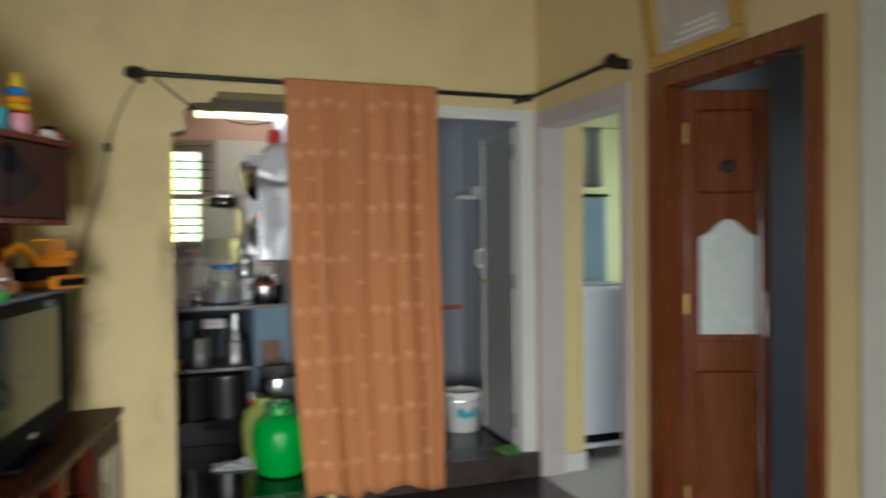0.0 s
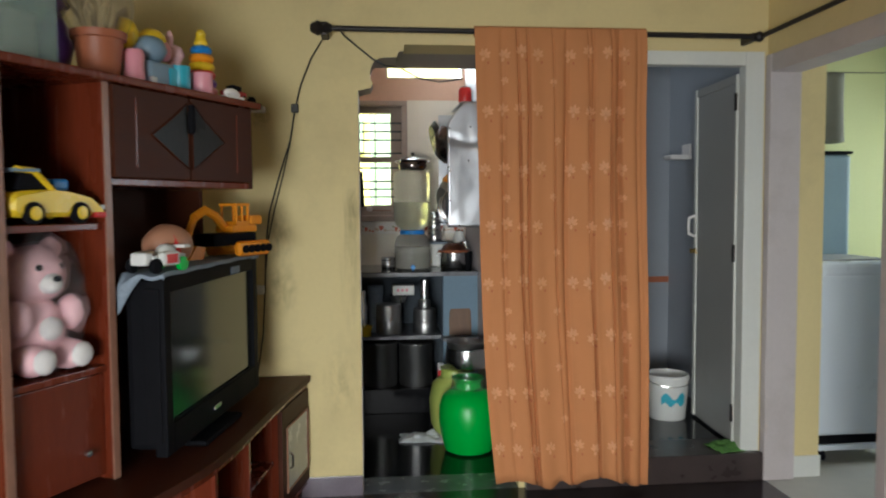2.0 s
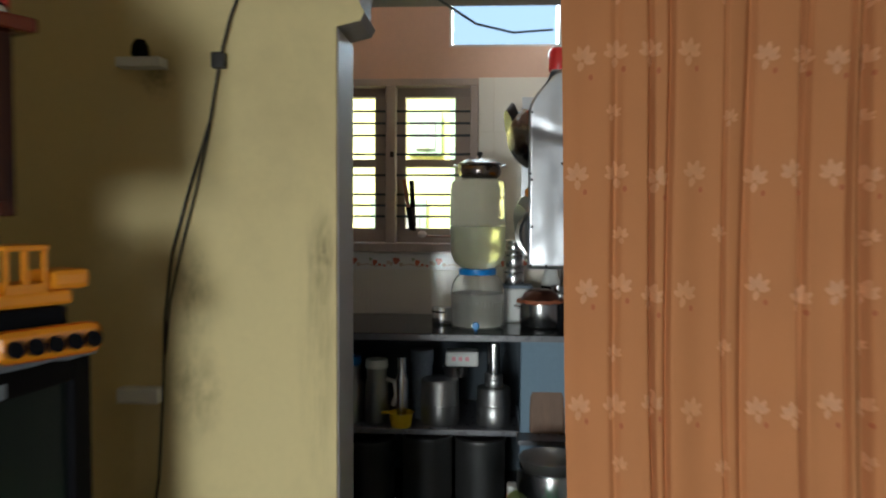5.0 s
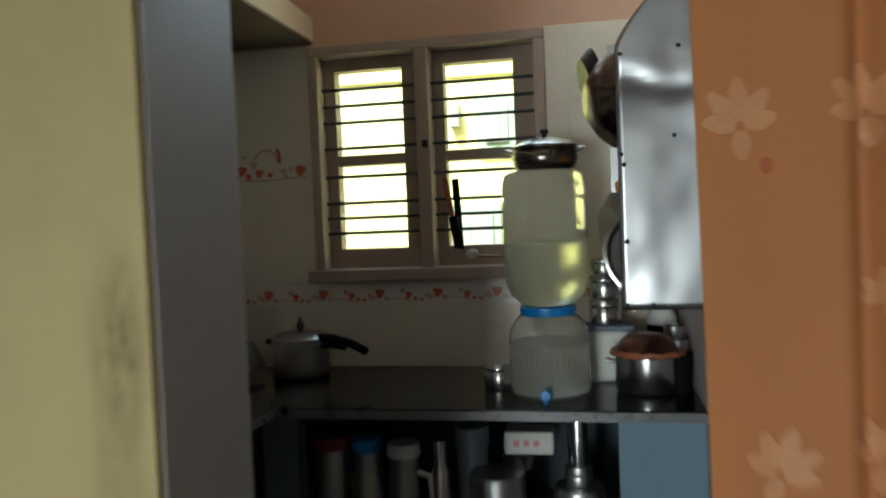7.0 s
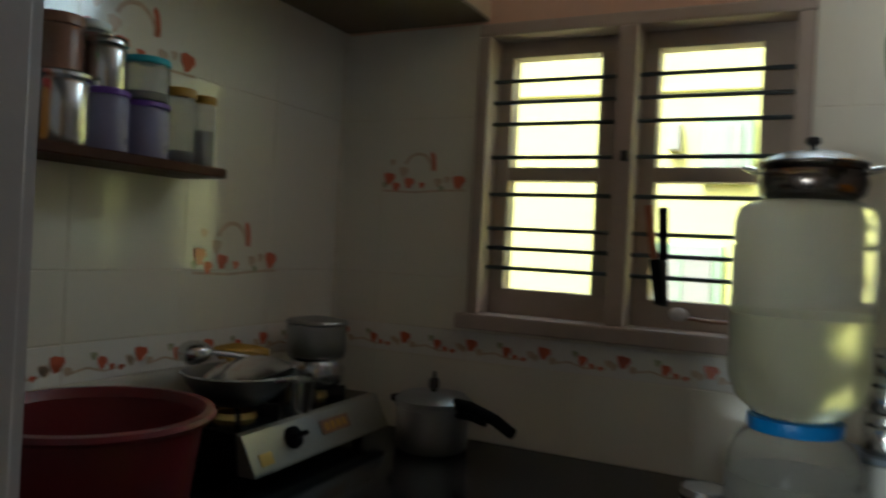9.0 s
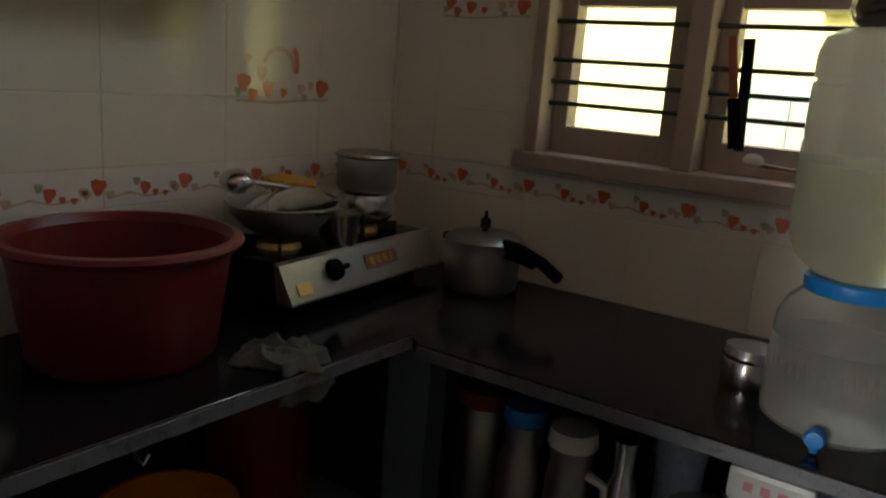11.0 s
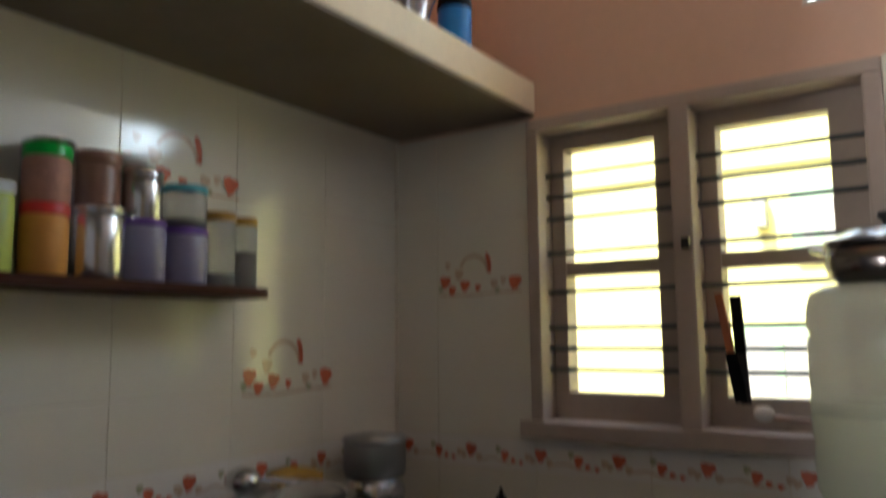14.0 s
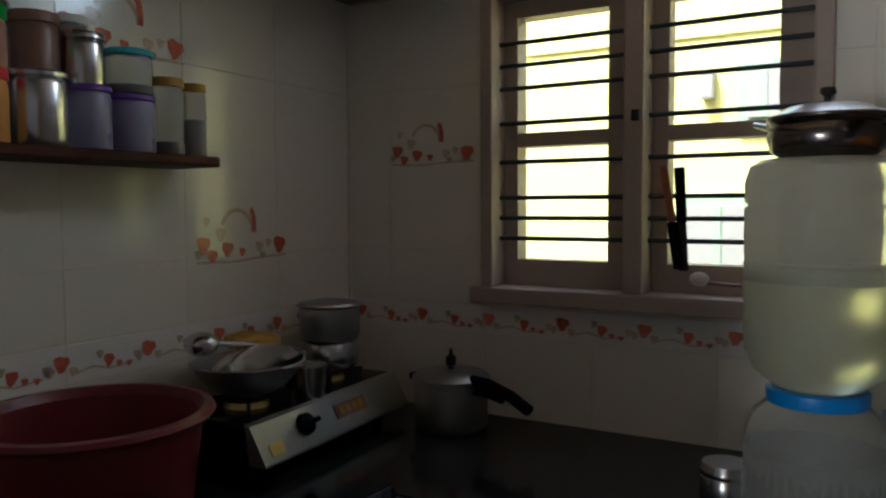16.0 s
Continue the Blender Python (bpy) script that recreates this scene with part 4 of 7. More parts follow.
for y0, y1, sgn in ((0.016, 0.345, 1), (0.352, 0.692, -1)):
    dr = part("cabinet_door", box(-0.004, y0, 1.498, 0.016, y1, 1.772, 0.004), "wood_dark", unit)
    inner, outer = (y1 - 0.006, y1 - 0.175) if sgn > 0 else (y0 + 0.006, y0 + 0.175)
    mid = inner - sgn * 0.07
    gl = [(inner, 1.755), (mid, 1.70), (outer, 1.635), (mid, 1.575), (inner, 1.535)]
    g = bmesh.new()
    for dx in (0.0165, 0.019):
        g.faces.new([g.verts.new((dx, y, z)) for y, z in gl])
    part("glass_panel", g, "dark_glass", dr, "dark bevelled diamond glass")
    rim = tube([(0.018, y, z) for y, z in gl], 0.004, 6, closed=True)
    part("glass_rim", rim, "wood_dark", dr)
    yg = y0 + 0.09 if sgn > 0 else y1 - 0.09
    part("groove", box(0.0155, yg - 0.003, 1.53, 0.0175, yg + 0.003, 1.74, 0.001), "wood", dr)
part("handle", lathe([(0, -0.05), (0.012, -0.045), (0.014, 0), (0.012, 0.045), (0, 0.05)], 12, pose(0.024, 0.348, 1.70)), "black", unit, smooth=True)


def smooth_curve(pts, n):
    out = []
    P = [pts[0]] + pts + [pts[-1]]
    for i in range(1, len(P) - 2):
        for k in range(n):
            t = k / n
            a, b, c, d = (Vector(P[i + j]) for j in (-1, 0, 1, 2))
            out.append(tuple(0.5 * ((2 * b) + (c - a) * t + (2 * a - 5 * b + 4 * c - d) * t * t + (3 * b - a - 3 * c + d) * t ** 3)))
    return out + [pts[-1]]


FRONT = smooth_curve([(-0.90, 2.13), (-0.645, 2.32), (-0.485, 2.64), (-0.42, 2.90), (-0.362, 3.27), (-0.300, 3.65), (-0.243, 3.938)], 6)


def offset_line(pts, d):
    out = []
    for i, p in enumerate(pts):
        t = (Vector(pts[min(i + 1, len(pts) - 1)]) - Vector(pts[max(i - 1, 0)])).normalized()
        out.append((p[0] - t.y * d, p[1] + t.x * d))
    return out


stand = thing("tv_stand", "low bow-fronted dark brown television cabinet with doors and open niches", "tv cabinet")
BACK = [(-0.80, 3.938), (-1.45, 3.2), (-1.30, 2.35)]
part("top_board", slab(FRONT + BACK, 0.572, 0.60, bevel=0.004), "wood_dark", stand)
part("moulding", slab(offset_line(FRONT, 0.016) + BACK, 0.545, 0.571), "wood", stand)
part("plinth", slab(offset_line(FRONT, 0.05) + BACK, 0.0, 0.07), "wood_dark", stand)
part("bottom_board", slab(offset_line(FRONT, 0.025) + BACK, 0.07, 0.092), "wood", stand)
part("middle_shelf", slab(offset_line(FRONT, 0.05) + BACK, 0.31, 0.325), "wood", stand)
part("back_board", slab(offset_line(FRONT, 0.30) + offset_line(FRONT, 0.32)[::-1], 0.092, 0.545), "wood_dark", stand)
nf = len(FRONT)
inner_front = offset_line(FRONT, 0.03)
deep = offset_line(FRONT, 0.30)
for idx in (7, 16, 22, 28, nf - 1):
    a, c = Vector(inner_front[idx]), Vector(deep[idx])
    t = (c - a).normalized()
    n = Vector((-t.y, t.x)) * 0.011
    part("upright", slab([tuple(a - n), tuple(c - n), tuple(c + n), tuple(a + n)], 0.092, 0.545), "wood", stand)
for i0, i1 in ((28, nf - 1), (1, 7)):
    seg = inner_front[i0:i1 + 1]
    dr = part("door", slab(offset_line(seg, -0.016) + offset_line(seg, 0.0)[::-1], 0.10, 0.538), "wood_dark", stand)
    a, c = Vector(offset_line(seg, -0.018)[1]), Vector(offset_line(seg, -0.018)[-2])
    k = bmesh.new()
    k.faces.new([k.verts.new((p.x, p.y, z)) for p, z in ((a, 0.17), (c, 0.17), (c, 0.44), (a, 0.44))])
    pn = part("inset_panel", k, "frosted" if i0 == 28 else "wood", dr, "pale ribbed panel" if i0 == 28 else "")
    part("panel_rim", tube([(p.x, p.y, z) for p, z in ((a, 0.165), (c, 0.165), (c, 0.445), (a, 0.445))], 0.006, 6, closed=True), "wood_edge", dr)
    h = Vector(offset_line(seg, -0.03)[1])
    part("handle", tube([(h.x, h.y, 0.27), (h.x + 0.012, h.y, 0.28), (h.x + 0.012, h.y, 0.33), (h.x, h.y, 0.34)], 0.005, 8), "steel", dr, "bright metal handle", smooth=True)

# ---------- television ----------
tv = thing("television", "black flat television with a dark screen on the low cabinet", "television", pose(-0.575, 2.633, 0.605, 0, 0, -8.8))
W_, B_, T_ = 0.93, 0.05, 0.597
bez = bmesh.new()
for a in ((0, B_, 0, T_), (W_ - 0.055, W_, 0, T_), (B_, W_ - 0.055, 0, 0.10), (B_, W_ - 0.055, T_ - 0.055, T_)):
    box(-0.035, a[0], 0.045 + a[2] * 0.92, 0.004, a[1], 0.045 + a[3] * 0.925, 0.005, bez)
part("bezel", bez, "black", tv)
part("screen", box(-0.03, B_ - 0.005, 0.135, -0.012, W_ - 0.05, 0.55), "screen", tv)
part("rear_body", box(-0.125, 0.015, 0.06, -0.036, W_ - 0.015, 0.585, 0.02), "black", tv)
part("speaker_strip", box(-0.06, -0.006, 0.09, -0.01, 0.0, 0.56, 0.003), "black", tv)
part("badge", box(0.0045, 0.39, 0.085, 0.008, 0.46, 0.10, 0.001), "steel", tv, "small bright maker's badge")
part("sticker", box(0.0045, 0.60, 0.548, 0.0065, 0.70, 0.575, 0.001), "lace", tv, "faded energy sticker")
part("stand_foot", box(-0.12, 0.25, 0.0, 0.03, 0.62, 0.018, 0.006), "black", tv)
part("stand_neck", box(-0.08, 0.36, 0.018, -0.03, 0.52, 0.07, 0.006), "black", tv)
TVM = pose(-0.575, 2.633, 1.207, 0, 0, -8.8)
lc = bmesh.new()
gr = []
for i in range(25):
    row = []
    for j in range(15):
        y = -0.06 + 1.0 * i / 24
        x = -0.135 + 0.149 * j / 14
        z = 0.004 + 0.0015 * math.sin(30 * y + 20 * x)
        if y < 0:
            z = 0.004 + y * 2.0 * max(0.12, 1 - j / 8) + 0.006 * math.sin(60 * x)
            y = -0.009 + 0.004 * math.sin(70 * x)
        if x > 0.006:
            z -= (x - 0.006) * 1.5 * (1.6 if i > 21 else 0.9)
            x = 0.008 + (x - 0.006) * 0.1
        row.append(lc.verts.new((x, y, z)))
    gr.append(row)
for i in range(24):
    for j in range(14):
        lc.faces.new((gr[i][j], gr[i + 1][j], gr[i + 1][j + 1], gr[i][j + 1]))
lace = part("lace_cloth", lc, "lace", None, smooth=True)
lace.matrix_world = TVM
lace.modifiers.new("thick", 'SOLIDIFY').thickness = 0.002
tagged(lace, "blue and white lace cloth draped over the television top", "cloth")


# ---------- toys on the television ----------
def wheel(parent, x, y, z, r, w, m="black", rim="steel"):
    t = part("tyre", lathe([(r * 0.55, -w / 2), (r * 0.92, -w / 2), (r, -w / 4), (r, w / 4), (r * 0.92, w / 2), (r * 0.55, w / 2)], 18, pose(x, y, z, 0, 90, 0)), m, parent, smooth=True)
    part("rim", lathe([(0, -w * 0.56), (r * 0.62, -w * 0.56), (r * 0.62, w * 0.56), (r * 0.35, w * 0.60), (0, w * 0.56)], 12, pose(x, y, z, 0, 90, 0)), rim, t, smooth=True)


ex = thing("toy_excavator", "orange toy excavator with black body on the television", "toy", TVM @ pose(-0.055, 0.705, 0.008, 0, 0, -20) @ Matrix.Scale(1.42, 4))
part("chassis", box(-0.035, -0.08, 0.03, 0.035, 0.10, 0.065, 0.008), "black", ex)
part("turntable", box(-0.03, 0.0, 0.065, 0.03, 0.11, 0.085, 0.006), "orange_p", ex)
for s in (-1, 1):
    tr = part("track", box(0.036 if s > 0 else -0.062, -0.01, 0.0, 0.062 if s > 0 else -0.036, 0.135, 0.042, 0.018, seg=3), "orange_p", ex)
    for k in range(5):
        part("track_roller", lathe([(0, -0.004), (0.011, -0.004), (0.011, 0.004), (0, 0.004)], 10, pose(0.064 * s, 0.012 + 0.026 * k, 0.02, 0, 90, 0)), "black", tr)
cabn = part("cab", box(-0.028, 0.02, 0.083, 0.028, 0.078, 0.096, 0.002), "orange_p", ex)
for a, c in ((-0.028, 0.070), (0.022, 0.070), (0.022, 0.02), (-0.028, 0.02), (0.022, 0.045)):
    part("cab_post", box(a, c, 0.083, a + 0.006, c + 0.006, 0.142, 0.001), "orange_p", cabn)
part("cab_roof", box(-0.030, 0.018, 0.138, 0.030, 0.078, 0.146, 0.003), "orange_p", cabn)
part("engine_hood", box(-0.03, 0.08, 0.085, 0.03, 0.135, 0.112, 0.008), "orange_p", ex)
part("boom", tube([(0, 0.0, 0.08), (0, -0.035, 0.112), (0, -0.075, 0.128), (0, -0.118, 0.108)], 0.012, 8), "orange_p", ex, smooth=True)
part("arm", tube([(0, -0.114, 0.112), (0, -0.158, 0.035)], 0.010, 8), "orange_p", ex, smooth=True)
part("bucket", prism([(-0.02, 0.0), (0.035, 0.0), (0.045, 0.03), (0.012, 0.036)], 0.055, pose(0.027, -0.15, 0.0, 0, 0, 90)), "orange_p", ex)

# Doll head, simplified to a plain brown ball.
bl = thing("toy_ball", "brown doll head shaped as a plain ball with a red star on the television", "toy", TVM @ pose(-0.065, 0.20, 0.078, 0, 0, -38))
part("ball", blob((0, 0, 0), (0.072, 0.082, 0.070), wob=0.05), "clay", bl, smooth=True)
sb = bmesh.new()
for k in range(5):
    a = 2 * math.pi * k / 5 + 0.3
    tube([(0.071, -0.01, -0.005), (0.068 - 0.004, -0.01 + 0.020 * math.cos(a), -0.005 + 0.020 * math.sin(a)), (0.055, -0.01 + 0.040 * math.cos(a), -0.005 + 0.040 * math.sin(a))], 0.011, 6, sb, r_end=0.005)
part("star", sb, "red_p", bl, "raised red star", smooth=True)

wc = thing("toy_car", "small white and red toy racer with green wheels", "toy", TVM @ pose(-0.035, 0.070, 0.006, 0, 0, -14) @ Matrix.Scale(1.25, 4))
part("body", box(-0.03, -0.06, 0.018, 0.03, 0.065, 0.042, 0.008), "white_p", wc)
part("nose", box(-0.02, -0.085, 0.018, 0.025, -0.055, 0.05, 0.008), "white_p", wc)
part("side_pod", box(0.026, -0.045, 0.016, 0.046, 0.02, 0.05, 0.008), "white_p", wc)
part("side_pod", box(-0.046, -0.045, 0.016, -0.026, 0.02, 0.05, 0.008), "white_p", wc)
part("side_panel", box(0.0455, -0.034, 0.022, 0.048, 0.006, 0.044, 0.001), "red_p", wc)
part("seat_back", blob((0, 0.02, 0.045), (0.02, 0.03, 0.022)), "white_p", wc, smooth=True)
part("wing", box(-0.035, 0.05, 0.055, 0.035, 0.075, 0.063, 0.002), "white_p", wc)
part("wing_post", box(-0.004, 0.055, 0.04, 0.004, 0.066, 0.056), "white_p", wc)
for x, y, c in ((0.034, 0.04, "green"), (-0.034, 0.04, "green"), (0.034, -0.06, "black"), (-0.034, -0.06, "black")):
    wheel(wc, x, y, 0.017, 0.018, 0.014, c, c)

# ---------- yellow car, plush bear ----------
car = thing("toy_car", "large yellow toy sports car with a blue light", "toy", TU @ pose(-0.06, -0.165, 1.366) @ Matrix.Scale(1.08, 4))
prof = [(-0.14, 0.028), (-0.144, 0.06), (-0.135, 0.076), (-0.10, 0.084), (-0.02, 0.086), (0.02, 0.082), (0.06, 0.074), (0.095, 0.066), (0.125, 0.055), (0.142, 0.042), (0.146, 0.028), (0.138, 0.018), (-0.13, 0.018)]
part("body", prism(prof, 0.12, Matrix(((0, 1, 0, -0.06), (1, 0, 0, 0), (0, 0, 1, 0), (0, 0, 0, 1))), bevel=0.011), "yellow_p", car)
part("windscreen", prism([(-0.03, 0.085), (-0.062, 0.125), (-0.10, 0.128), (-0.12, 0.085)], 0.10, Matrix(((0, 1, 0, -0.05), (1, 0, 0, 0), (0, 0, 1, 0), (0, 0, 0, 1))), bevel=0.003), "black", car)
part("roof_pillar", tube([(0.052, -0.02, 0.084), (0.052, -0.075, 0.132), (0.052, -0.125, 0.135)], 0.008, 8), "yellow_p", car, smooth=True)
part("spoiler", box(-0.06, -0.135, 0.128, 0.06, -0.06, 0.137, 0.003), "greyblue_p", car)
part("roof_light", box(-0.035, 0.0, 0.085, 0.03, 0.05, 0.115, 0.008), "blue", car)
part("bumper", box(-0.06, 0.10, 0.014, 0.062, 0.143, 0.03, 0.006), "red_p", car)
part("headlamp", box(0.03, 0.128, 0.036, 0.058, 0.143, 0.048, 0.003), "white_p", car)
for y in (-0.085, 0.055):
    for x in (-0.058, 0.058):
        wheel(car, x, y, 0.028, 0.028, 0.022, "black", "yellow_p")

bear = bmesh.new()
for c, r in (((0, 0, 0.12), (0.085, 0.095, 0.11)), ((0.01, 0, 0.275), (0.085, 0.098, 0.085)), ((0.0, 0.078, 0.345), (0.022, 0.034, 0.034)), ((0.0, -0.078, 0.345), (0.022, 0.034, 0.034)),
             ((0.075, 0.062, 0.05), (0.065, 0.044, 0.044)), ((0.075, -0.062, 0.05), (0.065, 0.044, 0.044)), ((0.06, 0.085, 0.165), (0.04, 0.034, 0.05)), ((0.06, -0.085, 0.165), (0.04, 0.034, 0.05))):
    blob(c, r, bear, sub=3, wob=0.10)
BM_ = TU @ pose(-0.125, -0.175, 0.947)
bear_ob = part("teddy_bear", bear, "plush_pink", None, smooth=True)
for mm in ("plush_white", "black"):
    bear_ob.data.materials.append(M[mm])
fa = bmesh.new()
fa.from_mesh(bear_ob.data)
for c, r, mi in (((0.085, 0, 0.255), (0.03, 0.036, 0.03), 1), ((0.112, 0, 0.268), (0.010, 0.013, 0.009), 2), ((0.085, 0.034, 0.30), 0.009, 2), ((0.085, -0.034, 0.30), 0.009, 2),
                 ((0.128, 0.062, 0.05), (0.018, 0.036, 0.036), 1), ((0.128, -0.062, 0.05), (0.018, 0.036, 0.036), 1), ((0.082, 0.0, 0.13), (0.018, 0.038, 0.034), 1)):
    nf0 = len(fa.faces)
    blob(c, r, fa, sub=2)
    fa.faces.ensure_lookup_table()
    for f in fa.faces[nf0:]:
        f.material_index = mi
for f in fa.faces:
    f.smooth = True
fa.to_mesh(bear_ob.data)
fa.free()
bear_ob.matrix_world = BM_
tagged(bear_ob, "pink plush teddy bear with white muzzle and paws", "teddy bear")
wr = blob((0.025, 0, 0.20), (0.135, 0.135, 0.215), sub=4)
for v in wr.verts:
    v.co += Vector((1, 0.6, 0.4)) * 0.016 * noise.noise(v.co * 14) + v.co.normalized() * 0.008 * noise.noise(v.co * 33)
    v.co.z = max(v.co.z, 0.001)
wrap = part("plastic_bag", wr, "wrap", None, smooth=True)
wrap.matrix_world = BM_
tagged(wrap, "crinkled clear plastic bag wrapped round the pink bear", "plastic bag")

# ---------- things on top of the unit ----------
tk = thing("fish_tank", "dusty glass tank with a white fretwork lid frame", "fish tank", TU @ pose(-0.20, -0.27, TOP + 0.001))
for nm, a in (("glass_wall", (-0.15, -0.20, 0.012, 0.15, -0.196, 0.20)), ("glass_wall", (-0.15, 0.156, 0.012, 0.15, 0.16, 0.20)), ("glass_wall", (0.146, -0.195, 0.012, 0.15, 0.155, 0.20)), ("glass_wall", (-0.15, -0.195, 0.012, -0.146, 0.155, 0.20))):
    part(nm, box(*a), "tank", tk)
part("base", box(-0.155, -0.205, 0.0, 0.155, 0.165, 0.012, 0.003), "greyblue_p", tk)
part("inside_box", box(-0.10, 0.02, 0.013, 0.10, 0.14, 0.15, 0.008), "paper", tk, "faded box inside the tank")
lid = part("lid_rim", box(-0.16, -0.21, 0.20, 0.16, 0.17, 0.226, 0.004), "white_p", tk)
fret = bmesh.new()
for k in range(4):
    yc = -0.16 + 0.09 * k
    tube([(0.157, yc + 0.04 * math.cos(a), 0.226 + 0.05 * math.sin(a)) for a in [math.pi * i / 8 for i in range(9)]], 0.005, 6, fret)
    tube([(0.157, yc, 0.226), (0.157, yc, 0.276)], 0.004, 6, fret)
part("fretwork", fret, "white_p", lid)
part("sloping_lid", prism([(0.16, 0.226), (0.0, 0.30), (-0.16, 0.226)], 0.02, pose(0, 0.145, 0)), "white_p", lid)

pot = thing("flower_pot", "terracotta coloured plastic flower pot with dry stalks in cellophane", "flower pot", TU @ pose(-0.10, 0.085, TOP))
part("pot", lathe([(0.052, 0), (0.056, 0.004), (0.072, 0.118), (0.080, 0.12), (0.082, 0.142), (0.074, 0.142), (0.066, 0.12), (0.05, 0.02), (0, 0.02)], 28), "terracotta", pot, smooth=True)
st = bmesh.new()
rs = random.Random(9)
for k in range(46):
    a, l = rs.random() * 6.28, 0.10 + 0.12 * rs.random()
    tube([(0.03 * math.cos(a), 0.03 * math.sin(a), 0.11), (0.06 * math.cos(a), 0.06 * math.sin(a), 0.13 + l * 0.6), (0.10 * math.cos(a + 0.4), 0.10 * math.sin(a + 0.4), 0.13 + l)], 0.004, 5, st, r_end=0.002)
part("dry_stalks", st, "burlap", pot)
wr = blob((0, 0, 0.22), (0.10, 0.11, 0.12), sub=3)
for v in wr.verts:
    v.co += v.co.normalized() * 0.02 * noise.noise(v.co * 26)
part("cellophane", wr, "wrap", pot, "crumpled clear cellophane", smooth=True)


def soft_toy(label, at, blobs, material):
    b = bmesh.new()
    for c, r in blobs:
        blob(c, r, b, sub=3, wob=0.12)
    ob = part("soft_toy", b, material, None, smooth=True)
    ob.matrix_world = TU @ pose(*at)
    return tagged(ob, label, "soft toy")


soft_toy("purple and white plush toy standing behind the flower pot", (-0.24, 0.02, TOP), [((0, 0, 0.10), (0.07, 0.075, 0.11)), ((0, 0, 0.25), 0.07)], "purple_p")
soft_toy("white plush toy in crumpled wrapping", (-0.23, -0.05, TOP + 0.10), [((0, 0, 0.10), (0.05, 0.05, 0.055)), ((0, 0.03, 0.2), 0.045)], "plush_white")
soft_toy("brown straw doll hat leaning on the yellow wall", (-0.27, 0.34, TOP), [((0, 0, 0.13), (0.04, 0.05, 0.15)), ((0, 0, 0.27), (0.03, 0.04, 0.06))], "burlap")


def pot_like(name, label, category, profile, material, at, seg=24, group=""):
    ob = thing(name, label, category, TU @ pose(*at), group)
    part("body", lathe(profile, seg), material, ob, smooth=True)
    return ob


for y, z, x in ((0.20, 0.165, -0.12), (0.33, 0.155, -0.12)):
    o = pot_like("toy_ball", "yellow plastic toy ball among the toys", "ball", [(0, -0.052)] + [(0.052 * math.sin(a), -0.052 * math.cos(a)) for a in [math.pi * k / 12 for k in range(1, 12)]] + [(0, 0.052)], "yellow_p", (x, y, TOP + z), group="yellow toy balls")
    part("stem", box(-0.01, -0.01, -z, 0.01, 0.01, -0.05, 0.002), "greyblue_p", o)
an = thing("toy_elephant", "grey blue plastic toy elephant box", "toy", TU @ pose(-0.09, 0.30, TOP))
part("body", box(-0.05, -0.07, 0.0, 0.05, 0.06, 0.085, 0.018, seg=3), "greyblue_p", an, smooth=True)
part("head", blob((0.01, -0.02, 0.125), (0.05, 0.055, 0.045), wob=0.05), "greyblue_p", an, smooth=True)
part("ear", blob((0.01, 0.045, 0.13), (0.02, 0.03, 0.035)), "pink_p", an, smooth=True)
part("foot", box(0.03, -0.065, 0.0, 0.058, -0.04, 0.03, 0.006), "white_p", an)
part("door", box(0.049, 0.02, 0.005, 0.055, 0.058, 0.07, 0.004), "teal_p", an)
pot_like("toy_cup", "dark pink ribbed plastic toy cup", "cup", [(0.03, 0), (0.034, 0.02), (0.03, 0.05), (0.034, 0.09), (0.028, 0.105), (0, 0.105)], "pink_p", (-0.06, 0.185, TOP))
pot_like("toy_cup", "pale pink plastic toy cup", "cup", [(0.036, 0), (0.038, 0.004), (0.036, 0.075), (0.031, 0.075), (0.031, 0.01), (0, 0.01)], "pink_p", (-0.03, 0.475, TOP))
pot_like("toy_cup", "small teal plastic toy cup", "cup", [(0.034, 0), (0.036, 0.004), (0.034, 0.085), (0.029, 0.085), (0.029, 0.01), (0, 0.01)], "teal_p", (-0.05, 0.385, TOP))
soft_toy("small pink and white rabbit toy", (-0.12, 0.44, TOP), [((0, 0, 0.06), (0.035, 0.04, 0.06)), ((0, 0, 0.14), 0.034), ((0, -0.02, 0.185), (0.012, 0.012, 0.035))], "plush_pink")
rg = thing("ring_stacker", "toy stack of coloured plastic rings", "toy", TU @ pose(-0.12, 0.585, TOP))
part("post", lathe([(0.058, 0), (0.058, 0.012), (0.014, 0.014), (0.010, 0.20), (0, 0.20)], 20), "white_p", rg, smooth=True)
z = 0.014
for r, mtl in ((0.062, "pink_p"), (0.058, "purple_p"), (0.055, "red_p"), (0.052, "yellow_p"), (0.049, "orange_p"), (0.043, "blue")):
    part("ring", lathe([(r - 0.02 + 0.016 * math.cos(a), z + 0.016 + 0.016 * math.sin(a)) for a in [2 * math.pi * k / 10 for k in range(11)]], 24, cap_low=False, cap_high=False), mtl, rg, smooth=True)
    z += 0.030
part("knob", lathe([(0.022, z), (0.026, z + 0.014), (0.016, z + 0.034), (0.019, z + 0.046), (0.01, z + 0.06), (0, z + 0.062)], 16), "yellow_p", rg, smooth=True)
tc2 = thing("toy_car", "small dark red toy car at the end of the unit top", "toy", TU @ pose(-0.05, 0.675, TOP))
part("body", box(-0.025, -0.05, 0.012, 0.025, 0.055, 0.042, 0.01), "red_p", tc2)
part("cabin", box(-0.02, -0.02, 0.04, 0.02, 0.03, 0.062, 0.008), "black", tc2)
